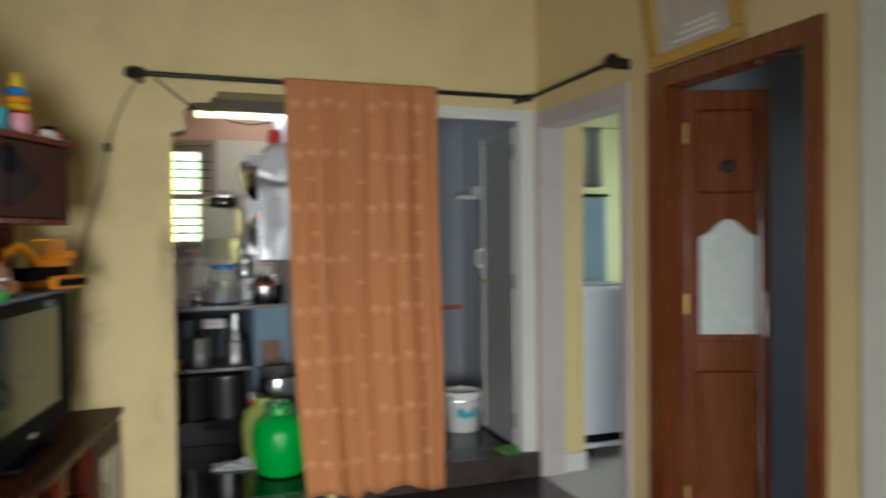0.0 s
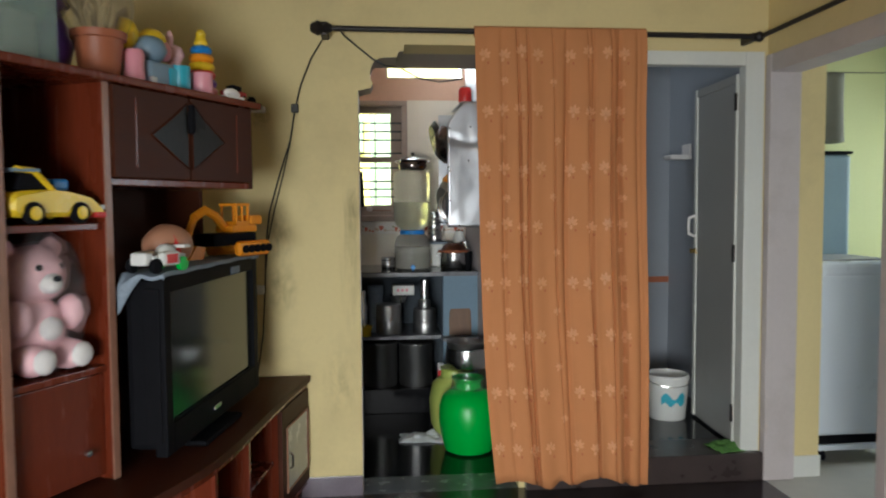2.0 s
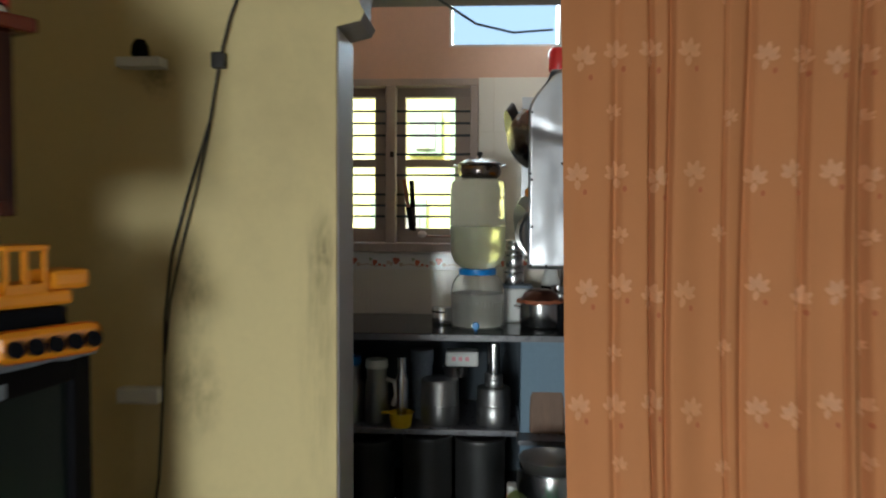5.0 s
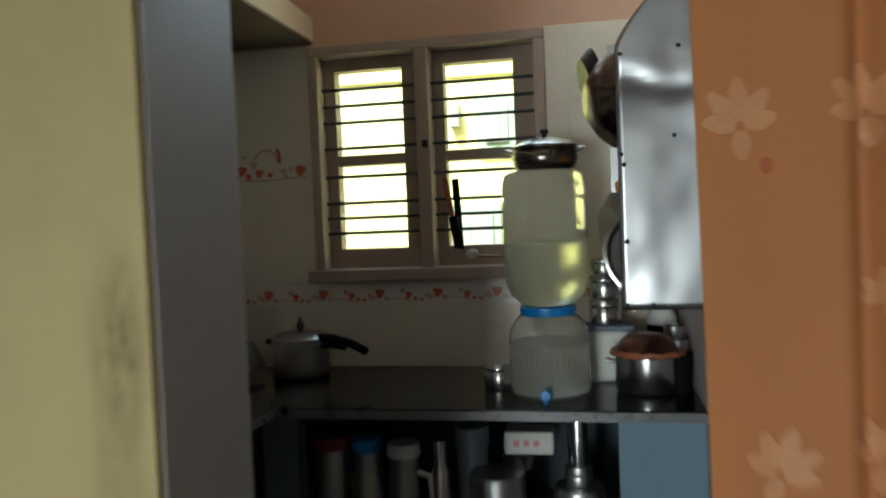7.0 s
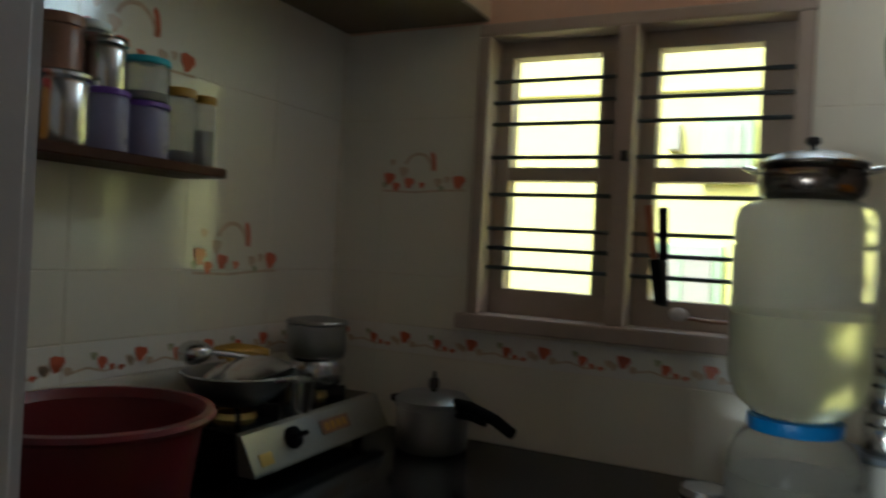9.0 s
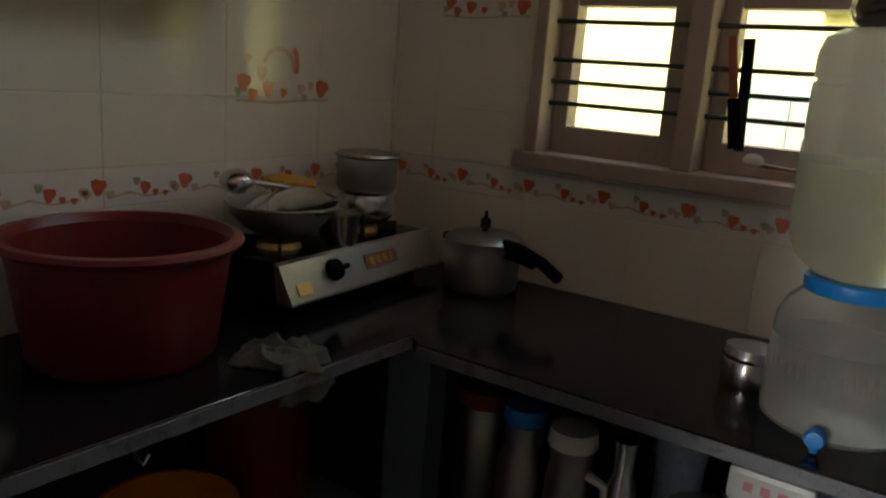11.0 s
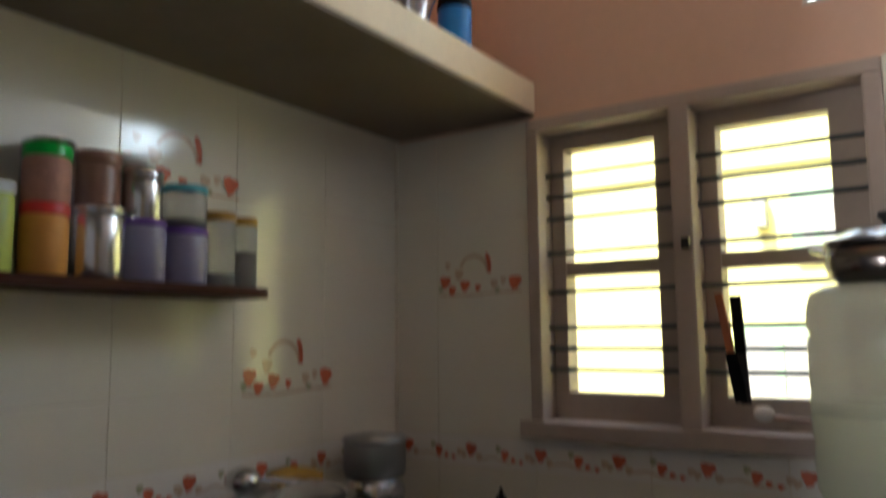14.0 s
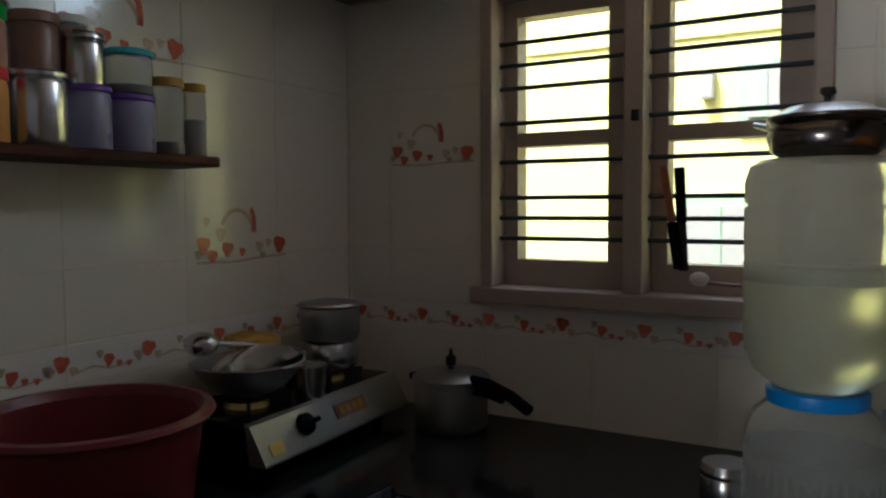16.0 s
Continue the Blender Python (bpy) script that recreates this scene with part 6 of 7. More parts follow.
def crumple(name, label, category, at, size, material, seed, folds=5):
    b = bmesh.new()
    bmesh.ops.create_grid(b, x_segments=34, y_segments=34, size=1)
    off = Vector((seed, seed * 2.1, 0))
    for v in b.verts:
        p = v.co.copy()
        d = noise.noise(p * 1.9 + off) + 0.5 * noise.noise(p * 4.3 + off)
        edge = max(abs(p.x), abs(p.y))
        h = max(0.0, (1 - edge ** 2)) * (0.55 + 0.45 * d) + 0.16 * abs(noise.noise(p * 5.7 + off))
        v.co = Vector((p.x * size[0] * (1 - 0.25 * noise.noise(p * 1.3 + off)), p.y * size[1] * (1 + 0.3 * noise.noise(p * 1.7 - off)), max(0.001, h * size[2])))
    ob = part(name, b, material, None, smooth=True)
    ob.modifiers.new("thick", 'SOLIDIFY').thickness = 0.003
    ob.matrix_world = at
    return tagged(ob, label, category)


crumple("rag", "crumpled grey rag at the edge of the stove counter", "rag", pose(-0.565, 5.06, CT, 0, 0, 30), (0.085, 0.06, 0.055), "rag", 3.3)
rb = bmesh.new()
cloth_rows = []
for i in range(25):
    y = -0.055 + 0.11 * i / 24
    row = []
    for j in range(21):
        d = 0.15 * j / 20
        fold = 0.010 * noise.noise(Vector((y * 34, d * 7, 3.1))) + 0.005 * noise.noise(Vector((y * 70, d * 22, 8.4)))
        over = max(0.0, d - 0.070) * (1.0 + 0.35 * noise.noise(Vector((y * 26, 1.0, 0.0))))
        flare = 1 + 0.35 * over / 0.08
        row.append(rb.verts.new((min(d, 0.070) - 0.02 + 0.010 * min(1, over * 40) + 0.6 * fold, y * flare, 0.014 + (fold + 0.006 if d < 0.07 else 0.5 * fold) - over)))
    cloth_rows.append(row)
for a, c in zip(cloth_rows, cloth_rows[1:]):
    for j in range(20):
        rb.faces.new((a[j], c[j], c[j + 1], a[j + 1]))
o = part("rag", rb, "rag", None, smooth=True)
o.modifiers.new("thick", 'SOLIDIFY').thickness = 0.004
o.matrix_world = pose(CX - 0.066, 5.06, CT + 0.004, 0, 0, -3)
tagged(o, "grey rag end hanging over the worktop edge", "rag")

# ---------- jar shelf ----------
shf = thing("wall_shelf", "narrow dark stone shelf on the tiled wall carrying jars", "shelf", kind="structure")
part("board", slab([(KX0, 4.30), (-0.862, 4.30), (-0.852, 4.306), (-0.852, 5.255), (-0.866, 5.272), (KX0, 5.282)], 1.652, 1.674, bevel=0.003), "wood_dark", shf)
SH = 1.6745


def jar(label, y, r, h, body, lid_h=0.0, lid_m=None, z=SH, x=-0.935, fill=None, fill_h=0.0, group=""):
    ob = thing("jar", label, "jar", pose(x, y + 0.018, z), group)
    part("body", lathe([(0, 0), (r * 0.94, 0), (r, 0.006), (r, h - 0.012), (r * 0.93, h - 0.002), (r * 0.9, h), (0, h)], 26), body, ob, smooth=True)
    if fill:
        part("contents", lathe([(0, 0.004), (r * 0.9, 0.004), (r * 0.955, 0.009), (r * 0.955, fill_h), (0, fill_h + 0.004)], 20), fill, ob, smooth=True)
    if lid_h:
        part("lid", lathe([(r * 0.97, h), (r * 1.02, h + 0.002), (r * 1.02, h + lid_h - 0.003), (r * 0.97, h + lid_h), (0, h + lid_h)], 26), lid_m, ob, smooth=True)
    return ob


jar("pale green bottle with white cap and printed label", 4.675, 0.036, 0.14, "lime", 0.02, "white_p")
jar("orange spice jar with red lid", 4.768, 0.042, 0.112, "powder_orange", 0.022, "red_p")
jar("pinkish grain jar with green lid stacked on another jar", 4.768, 0.042, 0.085, "powder_pink", 0.024, "green", z=SH + 0.1345)
jar("shiny steel canister with lid on the shelf", 4.872, 0.052, 0.128, "steel", 0.012, "steel", group="steel canisters")
jar("violet plastic jar on the shelf", 4.972, 0.046, 0.115, "jar_violet", 0.012, "purple_p", group="violet jars")
jar("small steel canister standing on a violet jar", 4.968, 0.040, 0.088, "steel", 0.014, "steel", z=SH + 0.1275)
jar("violet plastic jar with a purple rim", 5.072, 0.050, 0.108, "jar_violet", 0.012, "purple_p", group="violet jars")
jar("clear jar with a pale green lid stacked on a violet jar", 5.072, 0.047, 0.080, "jar_clear", 0.014, "teal_p", z=SH + 0.1205, fill="dark_seed", fill_h=0.02)
jar("clear jar with ochre lid and a little seed", 5.168, 0.036, 0.150, "jar_clear", 0.020, "ochre_lid", fill="dark_seed", fill_h=0.03, group="ochre-lidded jars")
jar("clear jar with ochre lid half full of dark seed", 5.238, 0.031, 0.148, "jar_clear", 0.018, "ochre_lid", fill="dark_seed", fill_h=0.085, group="ochre-lidded jars")
jar("tall steel canister at the back of the shelf", 4.79, 0.048, 0.225, "steel", 0.035, "steel", x=-0.972, group="steel canisters")
jar("brown plastic canister at the back of the shelf", 4.89, 0.045, 0.235, "wood_edge", 0.022, "wood_edge", x=-0.973)
jar("frosted plastic canister with a pale lid", 4.965, 0.038, 0.25, "jar_clear", 0.016, "white_p", x=-0.980)
for k in range(4):
    jar("steel canister with lid on the shelf", 4.36 + 0.09 * k, 0.040, 0.13 + 0.06 * (k % 2), "steel", 0.02, "steel", group="steel canisters")

# ---------- loft vessels ----------
LZ = 2.2885
vessel("brass_pot", "round metal pot at the loft edge", "pot", pose(-0.62, 4.98, LZ), [(0, 0), (0.06, 0), (0.09, 0.04), (0.085, 0.09), (0.055, 0.12), (0.07, 0.14), (0.06, 0.14), (0, 0.12)], "steel")
vessel("steel_canister", "tall steel canister on the loft", "canister", pose(-0.64, 5.13, LZ), closed_profile(0.055, 0.26, 0.8), "steel_dull")
z = LZ
for k, r in enumerate((0.085, 0.088, 0.082, 0.085)):
    vessel("steel_pot", "shiny steel pot in a tall stack on the loft", "pot", pose(-0.635, 5.30, z), [(0, 0), (r * 0.9, 0), (r, 0.01), (r * 0.97, 0.055), (r * 0.90, 0.062), (r * 1.04, 0.078), (r * 0.9, 0.082), (0, 0.082)], "steel", "stacked loft pots")
    z += 0.0825
vessel("steel_urn", "waisted steel urn on the loft", "urn", pose(-0.62, 5.50, LZ), [(0, 0), (0.05, 0), (0.052, 0.02), (0.036, 0.035), (0.045, 0.07), (0.06, 0.11), (0.085, 0.13), (0.088, 0.15), (0.075, 0.165), (0.078, 0.20), (0.07, 0.205), (0, 0.20)], "steel")
vessel("plastic_basin", "red and green plastic basin behind the loft pots", "basin", pose(-0.80, 5.48, LZ + 0.0), [(0, 0), (0.09, 0), (0.12, 0.30), (0.125, 0.30), (0.12, 0.32), (0, 0.32)], "red_p")
bk = thing("flask", "glossy blue flask with a black cap on the loft", "flask", pose(-0.605, 5.665, LZ))
part("body", lathe([(0, 0), (0.042, 0), (0.045, 0.008), (0.045, 0.125), (0, 0.125)], 26), "blue", bk, smooth=True)
part("cap", lathe([(0.046, 0.125), (0.047, 0.13), (0.044, 0.155), (0.025, 0.168), (0, 0.17)], 26), "black", bk, smooth=True)
crumple("plastic_packet", "crumpled packets at the end of the loft", "packet", pose(-0.62, 5.83, LZ, 0, 0, 10), (0.06, 0.09, 0.06), "cloth", 7.1)

# ---------- window sill bits ----------
kn = thing("knife", "black-handled kitchen knife hung on the window bars", "knife", pose(0.006, KY + 0.028, 1.395, 0, -3, 0))
part("blade", box(-0.012, -0.001, 0.0, 0.012, 0.001, 0.12, 0.0008), "iron", kn)
part("handle", box(-0.013, -0.008, 0.12, 0.013, 0.008, 0.262, 0.005), "black", kn)
tg = thing("wooden_spatula", "brown and black spatula leaning on the window bars", "spatula", pose(-0.004, KY + 0.022, 1.40, 0, -9, 0))
part("handle", box(-0.010, -0.006, 0.12, 0.010, 0.006, 0.265, 0.004), "terracotta", tg)
part("blade", box(-0.014, -0.003, 0.0, 0.014, 0.003, 0.12, 0.002), "black", tg)
sp = thing("serving_spoon", "pale round spoon lying on the window ledge", "spoon", pose(0.052, KY - 0.012, 1.362))
part("bowl", blob((0, 0, 0.018), (0.024, 0.016, 0.018)), "plush_white", sp, smooth=True)
part("handle", tube([(0.02, 0, 0.010), (0.08, 0, 0.006), (0.16, 0, 0.008)], 0.005, 8), "wood_edge", sp, smooth=True)

# ---------- under the worktop ----------
US, PL = 0.530, 0.165
Y1 = CF + 0.17
for x, r, h, wst, lbl in ((0.42, 0.078, 0.17, 0.55, "aluminium pot with a tiffin tin"), (0.175, 0.088, 0.205, 0.45, "large aluminium milk pot")):
    vessel("aluminium_pot", lbl + " on the stone shelf", "pot", pose(x, Y1, US), closed_profile(r, h, wst), "steel_dull", "pots on the stone shelf")
vessel("steel_tin", "tall narrow steel tin standing on a pot", "steel tin", pose(0.42, Y1, US + 0.17), closed_profile(0.042, 0.06, 0.6), "steel_dull")
vessel("steel_tin", "slender steel bottle standing on the tin", "steel tin", pose(0.42, Y1, US + 0.23), closed_profile(0.030, 0.14), "steel")
vessel("bowl", "dark steel bowl on the milk pot", "bowl", pose(0.245, Y1 + 0.05, US + 0.206), [(0, 0), (0.05, 0), (0.07, 0.05), (0.066, 0.05), (0.046, 0.005), (0, 0.005)], "steel")
bx = thing("plastic_box", "white printed plastic box under the worktop", "plastic box", pose(0.275, Y1 + 0.02, US + 0.262))
part("box", box(-0.075, -0.05, 0.0, 0.075, 0.05, 0.07, 0.012), "white_p", bx)
for k in range(3):
    part("printed_mark", box(-0.045 + 0.03 * k, -0.0515, 0.028, -0.028 + 0.03 * k, -0.0505, 0.046), "pink_p", bx)
vessel("plastic_jar", "white plastic jar on the stone shelf", "jar", pose(0.085, Y1 + 0.09, US), [(0, 0), (0.045, 0), (0.05, 0.25), (0.055, 0.26), (0.055, 0.32), (0, 0.322)], "lace")
vessel("steel_bottle", "slender steel bottle on the stone shelf", "bottle", pose(0.0, Y1 - 0.01, US), [(0, 0), (0.030, 0), (0.032, 0.2), (0.02, 0.23), (0.022, 0.30), (0, 0.302)], "steel")
jug = vessel("steel_jug", "steel jug with a white handle on the stone shelf", "jug", pose(-0.115, Y1 - 0.01, US), [(0, 0), (0.05, 0), (0.055, 0.01), (0.052, 0.17), (0.045, 0.21), (0.048, 0.25), (0.044, 0.25), (0, 0.23)], "steel_dull")
part("handle", tube([(0.045, -0.01, 0.20), (0.085, -0.015, 0.19), (0.092, -0.015, 0.13), (0.075, -0.012, 0.08)], 0.011, 8), "white_p", jug, smooth=True)
part("lid", lathe([(0.05, 0.25), (0.055, 0.255), (0.05, 0.29), (0, 0.292)], 20), "white_p", jug, smooth=True)
vessel("steel_tin", "round steel tin with a blue lid on the stone shelf", "steel tin", pose(-0.235, Y1, US), [(0, 0), (0.052, 0), (0.056, 0.17), (0.04, 0.20), (0.045, 0.26), (0, 0.262)], "steel_dull",
       lid=[(0.045, 0.262), (0.05, 0.27), (0.046, 0.30), (0, 0.302)], lid_mat="blue", knob=False)
vessel("steel_canister", "tall steel canister with a red lid on the stone shelf", "canister", pose(-0.36, Y1 + 0.04, US), closed_profile(0.06, 0.26), "steel_dull",
       lid=[(0.062, 0.258), (0.075, 0.262), (0.075, 0.30), (0, 0.305)], lid_mat="red_tub", knob=False)
yb = vessel("plastic_bowl", "small yellow plastic bowl with a handle on the stone shelf", "bowl", pose(0.005, CF + 0.095, US), [(0, 0), (0.045, 0), (0.055, 0.062), (0.06, 0.064), (0.052, 0.064), (0.042, 0.006), (0, 0.006)], "yellow_p")
part("handle", box(-0.09, -0.01, 0.055, -0.055, 0.01, 0.064, 0.003), "yellow_p", yb)
for x, r, h in ((0.36, 0.115, 0.29), (0.115, 0.115, 0.30), (-0.16, 0.12, 0.28), (-0.36, 0.09, 0.25)):
    vessel("aluminium_pot", "large aluminium storage pot on the low plinth", "pot", pose(x, CF + 0.22, PL), [(0, 0), (r * 0.96, 0), (r, 0.01), (r, h - 0.02), (r * 1.04, h - 0.012), (r * 1.04, h), (0, h)], "steel_dull", "large storage pots",
           lid=[(r * 1.02, h), (r * 1.03, h + 0.01), (r * 0.6, h + 0.02), (0, h + 0.022)], lid_mat="iron", knob=False)
bd = thing("chopping_board", "worn wooden board leaning on the blue panel", "chopping board", pose(0.575, CF + 0.026, 0.53, -7, 0, 0))
part("board", box(0.0, -0.018, 0.0, 0.15, -0.001, 0.275, 0.012), "board", bd)
structure("pillar_ledge", box(0.52, CF - 0.09, 0.508, KX1, CF + 0.03, 0.53, 0.003), "granite_edge", "small grey stone ledge before the blue panel", "ledge")

# side counter: orange and red things in the dark
vessel("plastic_drum", "dark red plastic drum under the stove counter", "drum", pose(-0.76, 5.19, US), [(0, 0), (0.11, 0), (0.115, 0.01), (0.115, 0.278), (0.11, 0.28), (0, 0.28)], "red_tub",
       lid=[(0.116, 0.278), (0.121, 0.28), (0.121, 0.30), (0.112, 0.305), (0, 0.307)], knob=False)
vessel("plastic_basin", "orange plastic basin under the stove counter", "basin", pose(-0.70, 4.90, US), [(0, 0), (0.10, 0), (0.135, 0.13), (0.14, 0.135), (0.13, 0.135), (0.095, 0.01), (0, 0.01)], "orange_p")
hk = thing("hanging_hook", "steel hook hanging under the worktop edge", "hook", pose(CX - 0.05, 4.72, CT - 0.03))
part("hook", tube([(0, 0, 0), (0, 0, -0.03), (0, 0.012, -0.05), (0, 0.024, -0.035)], 0.004, 8), "steel", hk, smooth=True)

# ---------- kitchen floor ----------
gp = thing("water_pot", "round green plastic water pot on the kitchen floor", "water pot", pose(0.60, 4.56, 0.001))
part("body", lathe([(0, 0), (0.11, 0), (0.135, 0.012), (0.158, 0.09), (0.170, 0.19), (0.168, 0.26), (0.148, 0.32), (0.10, 0.355), (0.075, 0.365), (0.072, 0.40), (0.085, 0.415), (0.09, 0.425), (0.078, 0.425), (0.064, 0.40), (0.064, 0.37), (0, 0.36)], 44), "green", gp, smooth=True)
wrp = lathe([(0.072, 0.366), (0.10, 0.362), (0.094, 0.40), (0.098, 0.43), (0.06, 0.434), (0, 0.43)], 30, cap_low=False)
for v in wrp.verts:
    v.co += v.co.normalized() * 0.01 * noise.noise(v.co * 40)
part("plastic_cover", wrp, "wrap", gp, "crumpled clear plastic over the mouth", smooth=True)
vessel("water_pot", "lime green plastic pot behind the green one", "water pot", pose(0.56, 4.88, 0.001), [(0, 0), (0.12, 0), (0.15, 0.08), (0.16, 0.22), (0.14, 0.32), (0.09, 0.36), (0.085, 0.40), (0.095, 0.415), (0, 0.40)], "lime")
vessel("cooking_pot", "sooty steel pot stacked over the water pots", "pot", pose(0.635, 4.885, 0.402), [(0, 0.0), (0.09, 0.0), (0.125, 0.02), (0.135, 0.06), (0.13, 0.13), (0.14, 0.138), (0.126, 0.138), (0.12, 0.03), (0, 0.02)], "steel")
vessel("cooking_pot", "steel strainer bowl in the stacked pot", "bowl", pose(0.625, 4.88, 0.47), [(0, 0.0), (0.07, 0.0), (0.105, 0.07), (0.118, 0.105), (0.112, 0.105), (0.066, 0.006), (0, 0.006)], "steel_dull")
pc = thing("packet", "red and white printed packet beside the stacked pot", "packet", pose(0.49, 5.05, 0.166))
part("packet", box(-0.02, -0.03, 0.0, 0.02, 0.03, 0.24, 0.008), "white_p", pc)
part("print", box(-0.0205, -0.031, 0.12, 0.0205, 0.031, 0.20, 0.004), "red_p", pc)
structure("pot_stand", box(0.42, 5.0, 0.0, 0.56, 5.12, 0.165, 0.004), "granite", "low dark block on the kitchen floor", "block")
crumple("floor_cloth", "pale grey cloth crumpled on the dark kitchen floor", "cloth", pose(0.37, 4.80, 0.001, 0, 0, -8), (0.15, 0.085, 0.055), "cloth", 5.7)

# ---------- bathroom ----------
bfr = thing("door_frame_bathroom", "white plastic frame of the bathroom door", "door frame", kind="structure")
part("jamb", box(1.914, YW - 0.012, 0.143, 2.012, YW + 0.06, 2.157, 0.004), "white_pvc", bfr)
part("jamb", box(1.256, YW - 0.012, 0.143, 1.317, YW + 0.06, 2.157, 0.004), "white_pvc", bfr)
part("head", box(1.317, YW - 0.011, 2.088, 1.914, YW + 0.06, 2.156, 0.004), "white_pvc", bfr)
bdr = thing("door_bathroom", "grey plastic bathroom door standing open inwards", "door", pose(1.932, YW + 0.064, 0.155, 0, 0, -4.0), kind="structure")
part("panel", box(-0.018, 0.012, 0.0, 0.008, 0.555, 1.90, 0.003), "grey_pvc", bdr)
part("edge_strip", box(-0.026, 0.55, 0.0, 0.012, 0.590, 1.905, 0.004), "white_pvc", bdr)
part("edge_strip", box(-0.026, 0.0, 0.0, 0.012, 0.020, 1.905, 0.004), "white_pvc", bdr)
part("rail", box(-0.024, 0.02, 1.86, 0.010, 0.55, 1.905, 0.004), "grey_pvc", bdr)
for z in (1.72, 0.95, 0.12):
    part("hinge", box(-0.034, -0.006, z, -0.024, 0.012, z + 0.09, 0.002), "iron", bdr)
hd = part("handle", tube([(-0.026, 0.57, 1.06), (-0.06, 0.57, 1.075), (-0.064, 0.57, 1.12), (-0.06, 0.57, 1.165), (-0.026, 0.57, 1.18)], 0.009, 8), "plush_white", bdr, "cream handle", smooth=True)
part("lock", lathe([(0.016, 0), (0.016, 0.008), (0.011, 0.012), (0.014, 0.03), (0, 0.032)], 16, pose(-0.026, 0.555, 0.975, 0, -90, 0)), "brass", bdr, "brass lock knob", smooth=True)
part("bolt", tube([(-0.03, 0.52, 0.965), (-0.03, 0.60, 0.965)], 0.005, 8), "brass", bdr)
bkt = thing("bucket", "white plastic paint bucket with teal print on the bathroom floor", "bucket", pose(1.795, 4.60, 0.141))
part("body", lathe([(0, 0), (0.10, 0), (0.105, 0.006), (0.122, 0.235), (0.128, 0.237), (0.128, 0.25), (0.122, 0.252), (0.122, 0.262), (0.118, 0.264), (0.116, 0.25), (0.10, 0.012), (0, 0.01)], 36), "white_p", bkt, smooth=True)
pr = bmesh.new()
for k in range(14):
    a0, a1 = -2.25 + 0.09 * k, -2.25 + 0.09 * (k + 1)
    z0, z1 = 0.10 + 0.012 * math.sin(k), 0.15 + 0.02 * math.sin(k * 0.7)
    pr.faces.new([pr.verts.new((r * math.cos(a), r * math.sin(a), z)) for a, z, r in ((a0, z0, 0.1145), (a1, z0, 0.1145), (a1, z1, 0.1185), (a0, z1, 0.1185))])
part("print", pr, "teal_p", bkt, "teal printed band", smooth=True)
part("wire_handle", tube([(0.127 * math.cos(a), -0.02 - 0.10 * abs(math.sin(a)), 0.235 - 0.03 * abs(math.sin(a))) for a in [math.pi * k / 10 for k in range(11)]], 0.003, 6), "steel", bkt)
crumple("door_mat", "green cloth bundled at the bathroom step", "cloth", pose(1.90, YW + 0.06, 0.1425, 0, 0, 10), (0.115, 0.07, 0.05), "grass_mat", 2.2)
sh = thing("soap_dish", "cream plastic soap dish on the bathroom wall", "soap dish", pose(2.065, 5.10, 1.69))
part("dish", box(-0.09, -0.07, 0.0, 0.036, 0.05, 0.03, 0.01), "plush_white", sh)
part("back_plate", box(0.036, -0.07, 0.0, 0.054, 0.05, 0.10, 0.006), "plush_white", sh)
structure("bath_border", box(0.88, 5.392, 0.86, BX1, 5.3995, 0.90), "terracotta", "thin red tile line along the bathroom wall", "trim")

# ---------- beyond the passage ----------
wm = thing("washing_machine", "white top-loading washing machine on a wheeled stand", "washing machine", pose(2.43, 4.12, 0.0))
part("body", box(0.0, 0.0, 0.145, 0.47, 0.5, 1.02, 0.02, seg=3), "machine_white", wm)
part("control_panel", box(0.01, 0.0, 1.0, 0.46, 0.48, 1.09, 0.03, seg=3), "machine_white", wm)
part("lid", box(0.03, 0.06, 1.085, 0.44, 0.44, 1.10, 0.008), "grey_pvc", wm)
part("base_band", box(0.002, 0.002, 0.10, 0.468, 0.498, 0.147, 0.006), "black", wm)
std = part("stand", box(-0.02, -0.02, 0.07, 0.49, 0.52, 0.10, 0.006), "machine_white", wm)
for x in (0.05, 0.42):
    for y in (0.03, 0.46):
        part("castor", lathe([(0, -0.012), (0.03, -0.012), (0.03, 0.012), (0, 0.012)], 14, pose(x, y, 0.032, 0, 90, 0)), "black", std)
part("hose", tube([(0.01, 0.0, 0.98), (-0.02, -0.02, 1.04), (-0.01, -0.01, 0.9), (0.0, -0.012, 0.8), (0.01, -0.012, 0.74)], 0.012, 8), "white_p", wm, smooth=True)
dm = thing("water_drum", "tall blue grey drum standing behind the washing machine", "drum", pose(2.72, 4.95, 0.0))
part("drum", box(-0.27, -0.25, 0.0, 0.27, 0.25, 1.70, 0.03, seg=3), "tank_blue", dm)
part("lid", box(-0.275, -0.255, 1.70, 0.275, 0.255, 1.72, 0.006), "black", dm)
bt = thing("bottle", "clear bottle with a red top lying on the drum", "bottle", pose(2.66, 4.80, 1.721))
part("bottle", lathe([(0, 0), (0.06, 0.0), (0.10, 0.02), (0.10, 0.06), (0.05, 0.09), (0, 0.09)], 24), "jar_clear", bt, smooth=True)
part("funnel", lathe([(0.02, 0.09), (0.025, 0.18), (0.045, 0.24), (0, 0.24)], 16), "red_p", bt, smooth=True)
part("label", box(-0.16, -0.05, 0.0, -0.10, 0.02, 0.09, 0.01), "black", bt)
tw = thing("towel", "grey olive towel hanging from a line in the wash room", "towel")
tg_ = bmesh.new()
rows = []
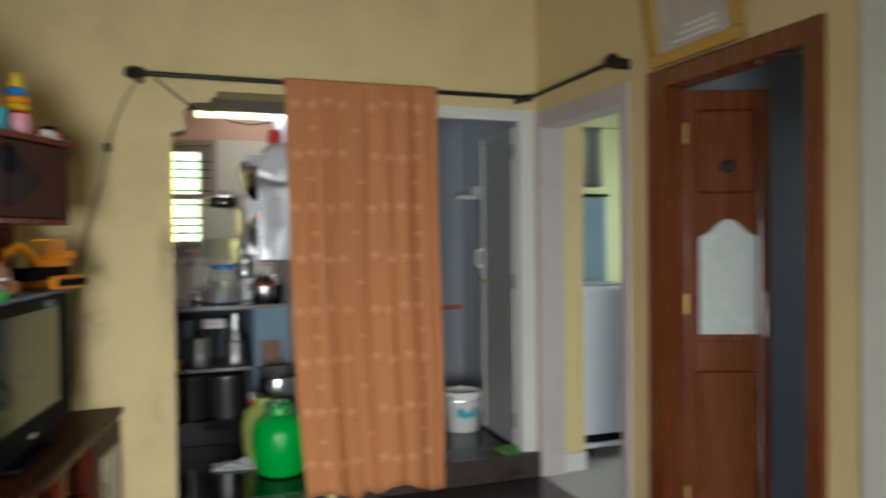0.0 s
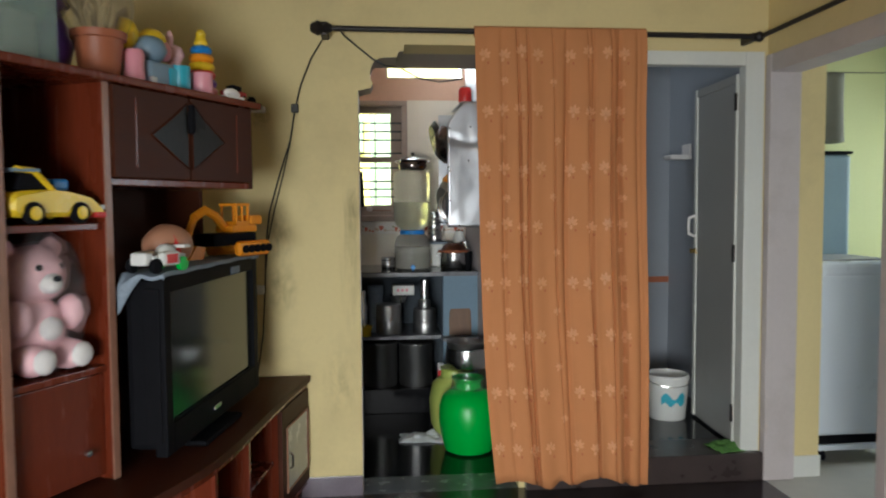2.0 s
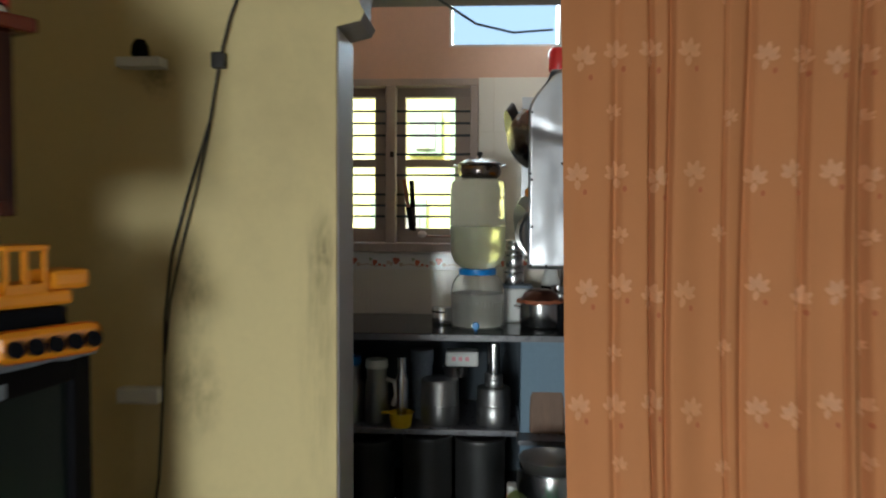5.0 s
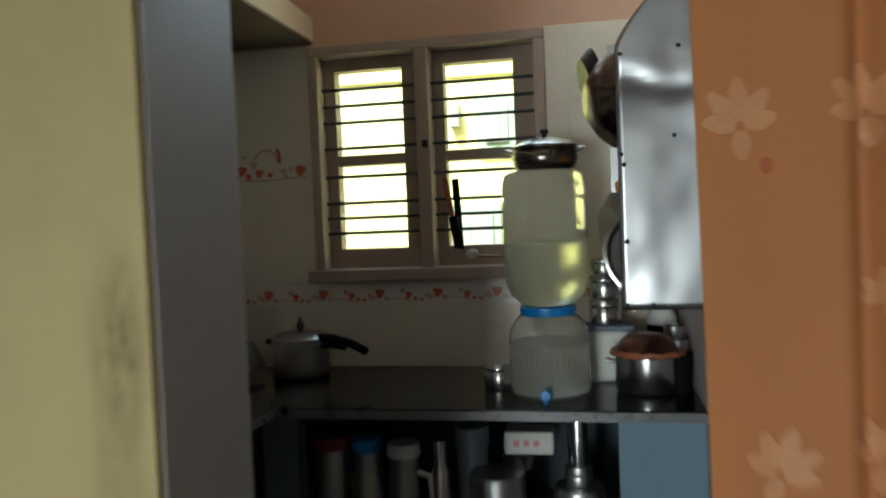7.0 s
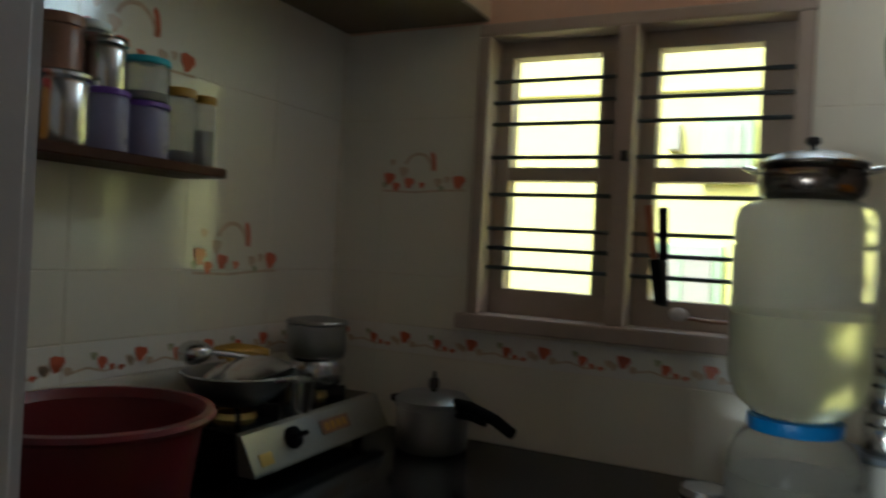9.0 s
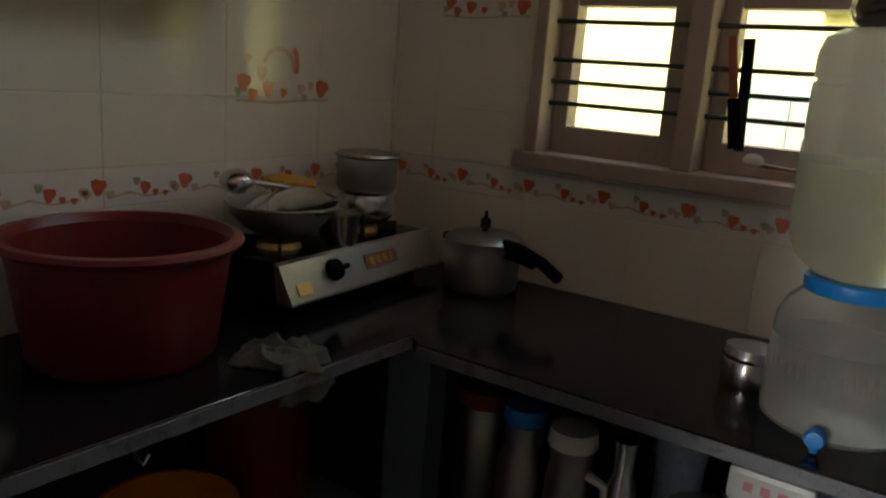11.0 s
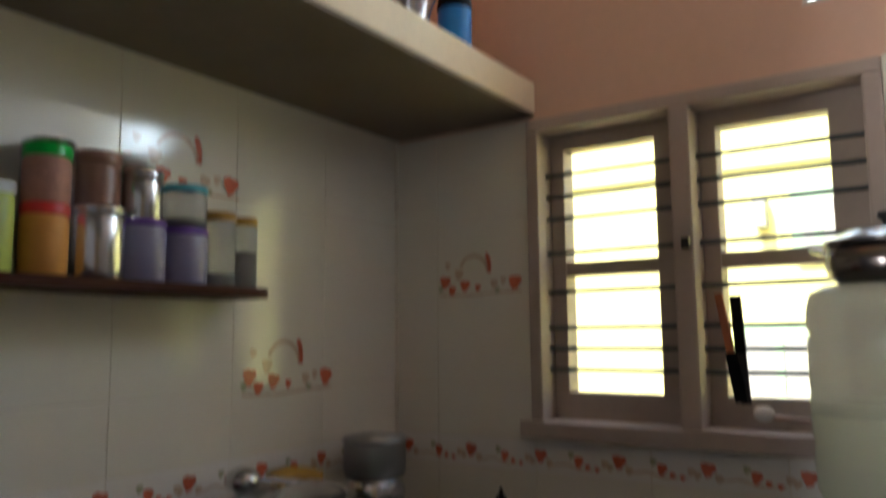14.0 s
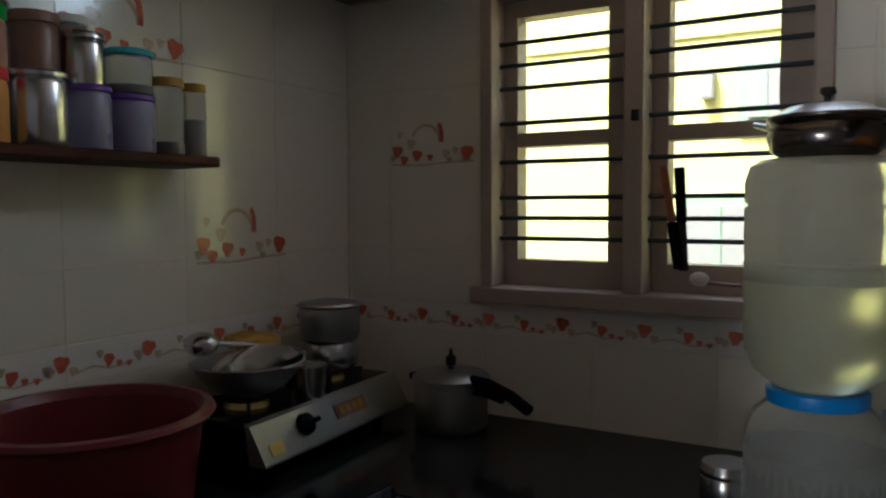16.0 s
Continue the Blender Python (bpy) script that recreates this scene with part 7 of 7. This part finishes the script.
for i in range(31):
    u = i / 30
    rows.append([tg_.verts.new((2.60 + 0.55 * u, 5.05 + 0.02 * math.sin(18 * u) + 0.01 * math.sin(7 * u + 3 * j / 10), 2.25 - (0.44 + 0.02 * math.sin(9 * u)) * j / 10)) for j in range(11)])
for a, c in zip(rows, rows[1:]):
    for j in range(10):
        tg_.faces.new((a[j], c[j], c[j + 1], a[j + 1]))
to = part("cloth", tg_, "towel", tw, smooth=True)
to.modifiers.new("thick", 'SOLIDIFY').thickness = 0.006
part("line", tube([(BX1 + 0.1, 5.05, 2.255), (4.3, 5.05, 2.255)], 0.003, 6), "cable", tw)

# ---------- wooden door ----------
wf = thing("door_frame_wood", "polished teak door frame in the yellow wall", "door frame", kind="structure")
part("jamb", box(XR - 0.022, 2.703, 0, XR + 0.10, 2.828, 2.14, 0.008), "teak", wf)
part("jamb", box(XR - 0.022, 1.856, 0, XR + 0.10, 1.932, 2.14, 0.008), "teak", wf)
part("head", box(XR - 0.020, 1.932, 2.055, XR + 0.098, 2.703, 2.14, 0.008), "teak", wf)
dw = thing("door_wood", "polished teak panel door with an arched frosted pane standing ajar", "door", pose(XR + 0.085, 2.698, 0.012, 0, 0, 67), kind="structure")
DW, DH = 0.37, 2.035
part("stile", box(0.0, -0.05, 0, 0.035, 0.0, DH, 0.004), "teak", dw)
part("stile", box(0.0, -DW, 0, 0.035, -DW + 0.05, DH, 0.004), "teak", dw)
for z0, z1 in ((0, 0.18), (0.80, 0.93), (1.50, 1.58), (1.95, DH)):
    part("rail", box(0.001, -DW + 0.05, z0, 0.034, -0.05, z1, 0.004), "teak", dw)
for z0, z1 in ((0.18, 0.80), (1.58, 1.95)):
    part("raised_panel", box(0.006, -DW + 0.052, z0, 0.029, -0.052, z1, 0.012, seg=1), "teak", dw)
ar = [(-DW + 0.06, 0.96)] + [(-DW / 2 + (DW / 2 - 0.06) * math.cos(a), 1.36 + 0.09 * math.sin(a) + 0.018 * math.cos(4 * a)) for a in [math.pi - math.pi * k / 14 for k in range(15)]] + [(-0.06, 0.96)]
part("panel_surround", box(0.004, -DW + 0.052, 0.93, 0.012, -0.052, 1.50), "teak", dw)
pa = bmesh.new()
pa.faces.new([pa.verts.new((0.0025, y, z)) for y, z in ar])
pn = part("pane", pa, "frosted", dw, "arched frosted glass pane")
pa = bmesh.new()
pa.faces.new([pa.verts.new((0.0275, y, z)) for y, z in ar])
part("pane", pa, "frosted", dw)
part("lion_knob", lathe([(0.03, 0), (0.028, 0.01), (0.016, 0.02), (0.018, 0.03), (0, 0.034)], 18, pose(0.0, -DW / 2, 1.70, 0, -90, 0)), "iron", dw, smooth=True)
part("bolt", tube([(-0.008, -DW + 0.03, 0.95), (-0.008, -DW + 0.03, 1.15)], 0.007, 8), "steel", dw, "bright sliding bolt")
for z in (0.2, 1.05, 1.80):
    part("hinge", box(-0.004, -0.007, z, 0.0, 0.005, z + 0.09, 0.002), "gilt", dw)
pic = thing("picture_frame", "gilt framed picture resting above the teak door", "picture frame", pose(XR - 0.03, 2.19, 2.142, 0, -6, 0))
for a in ((0, 0, 0.56, 0.05), (0, 0.38, 0.56, 0.43), (0, 0.05, 0.05, 0.38), (0.51, 0.05, 0.56, 0.38)):
    part("frame_bar", box(-0.025, a[0], a[1], 0.0, a[2], a[3], 0.006), "gilt", pic)
part("mount", box(-0.008, 0.05, 0.05, -0.002, 0.51, 0.38), "paper", pic)
for k in range(3):
    part("caption_bar", box(-0.0105, 0.14, 0.075 + 0.025 * k, -0.0085, 0.42 - 0.04 * k, 0.087 + 0.025 * k), "white_p", pic)
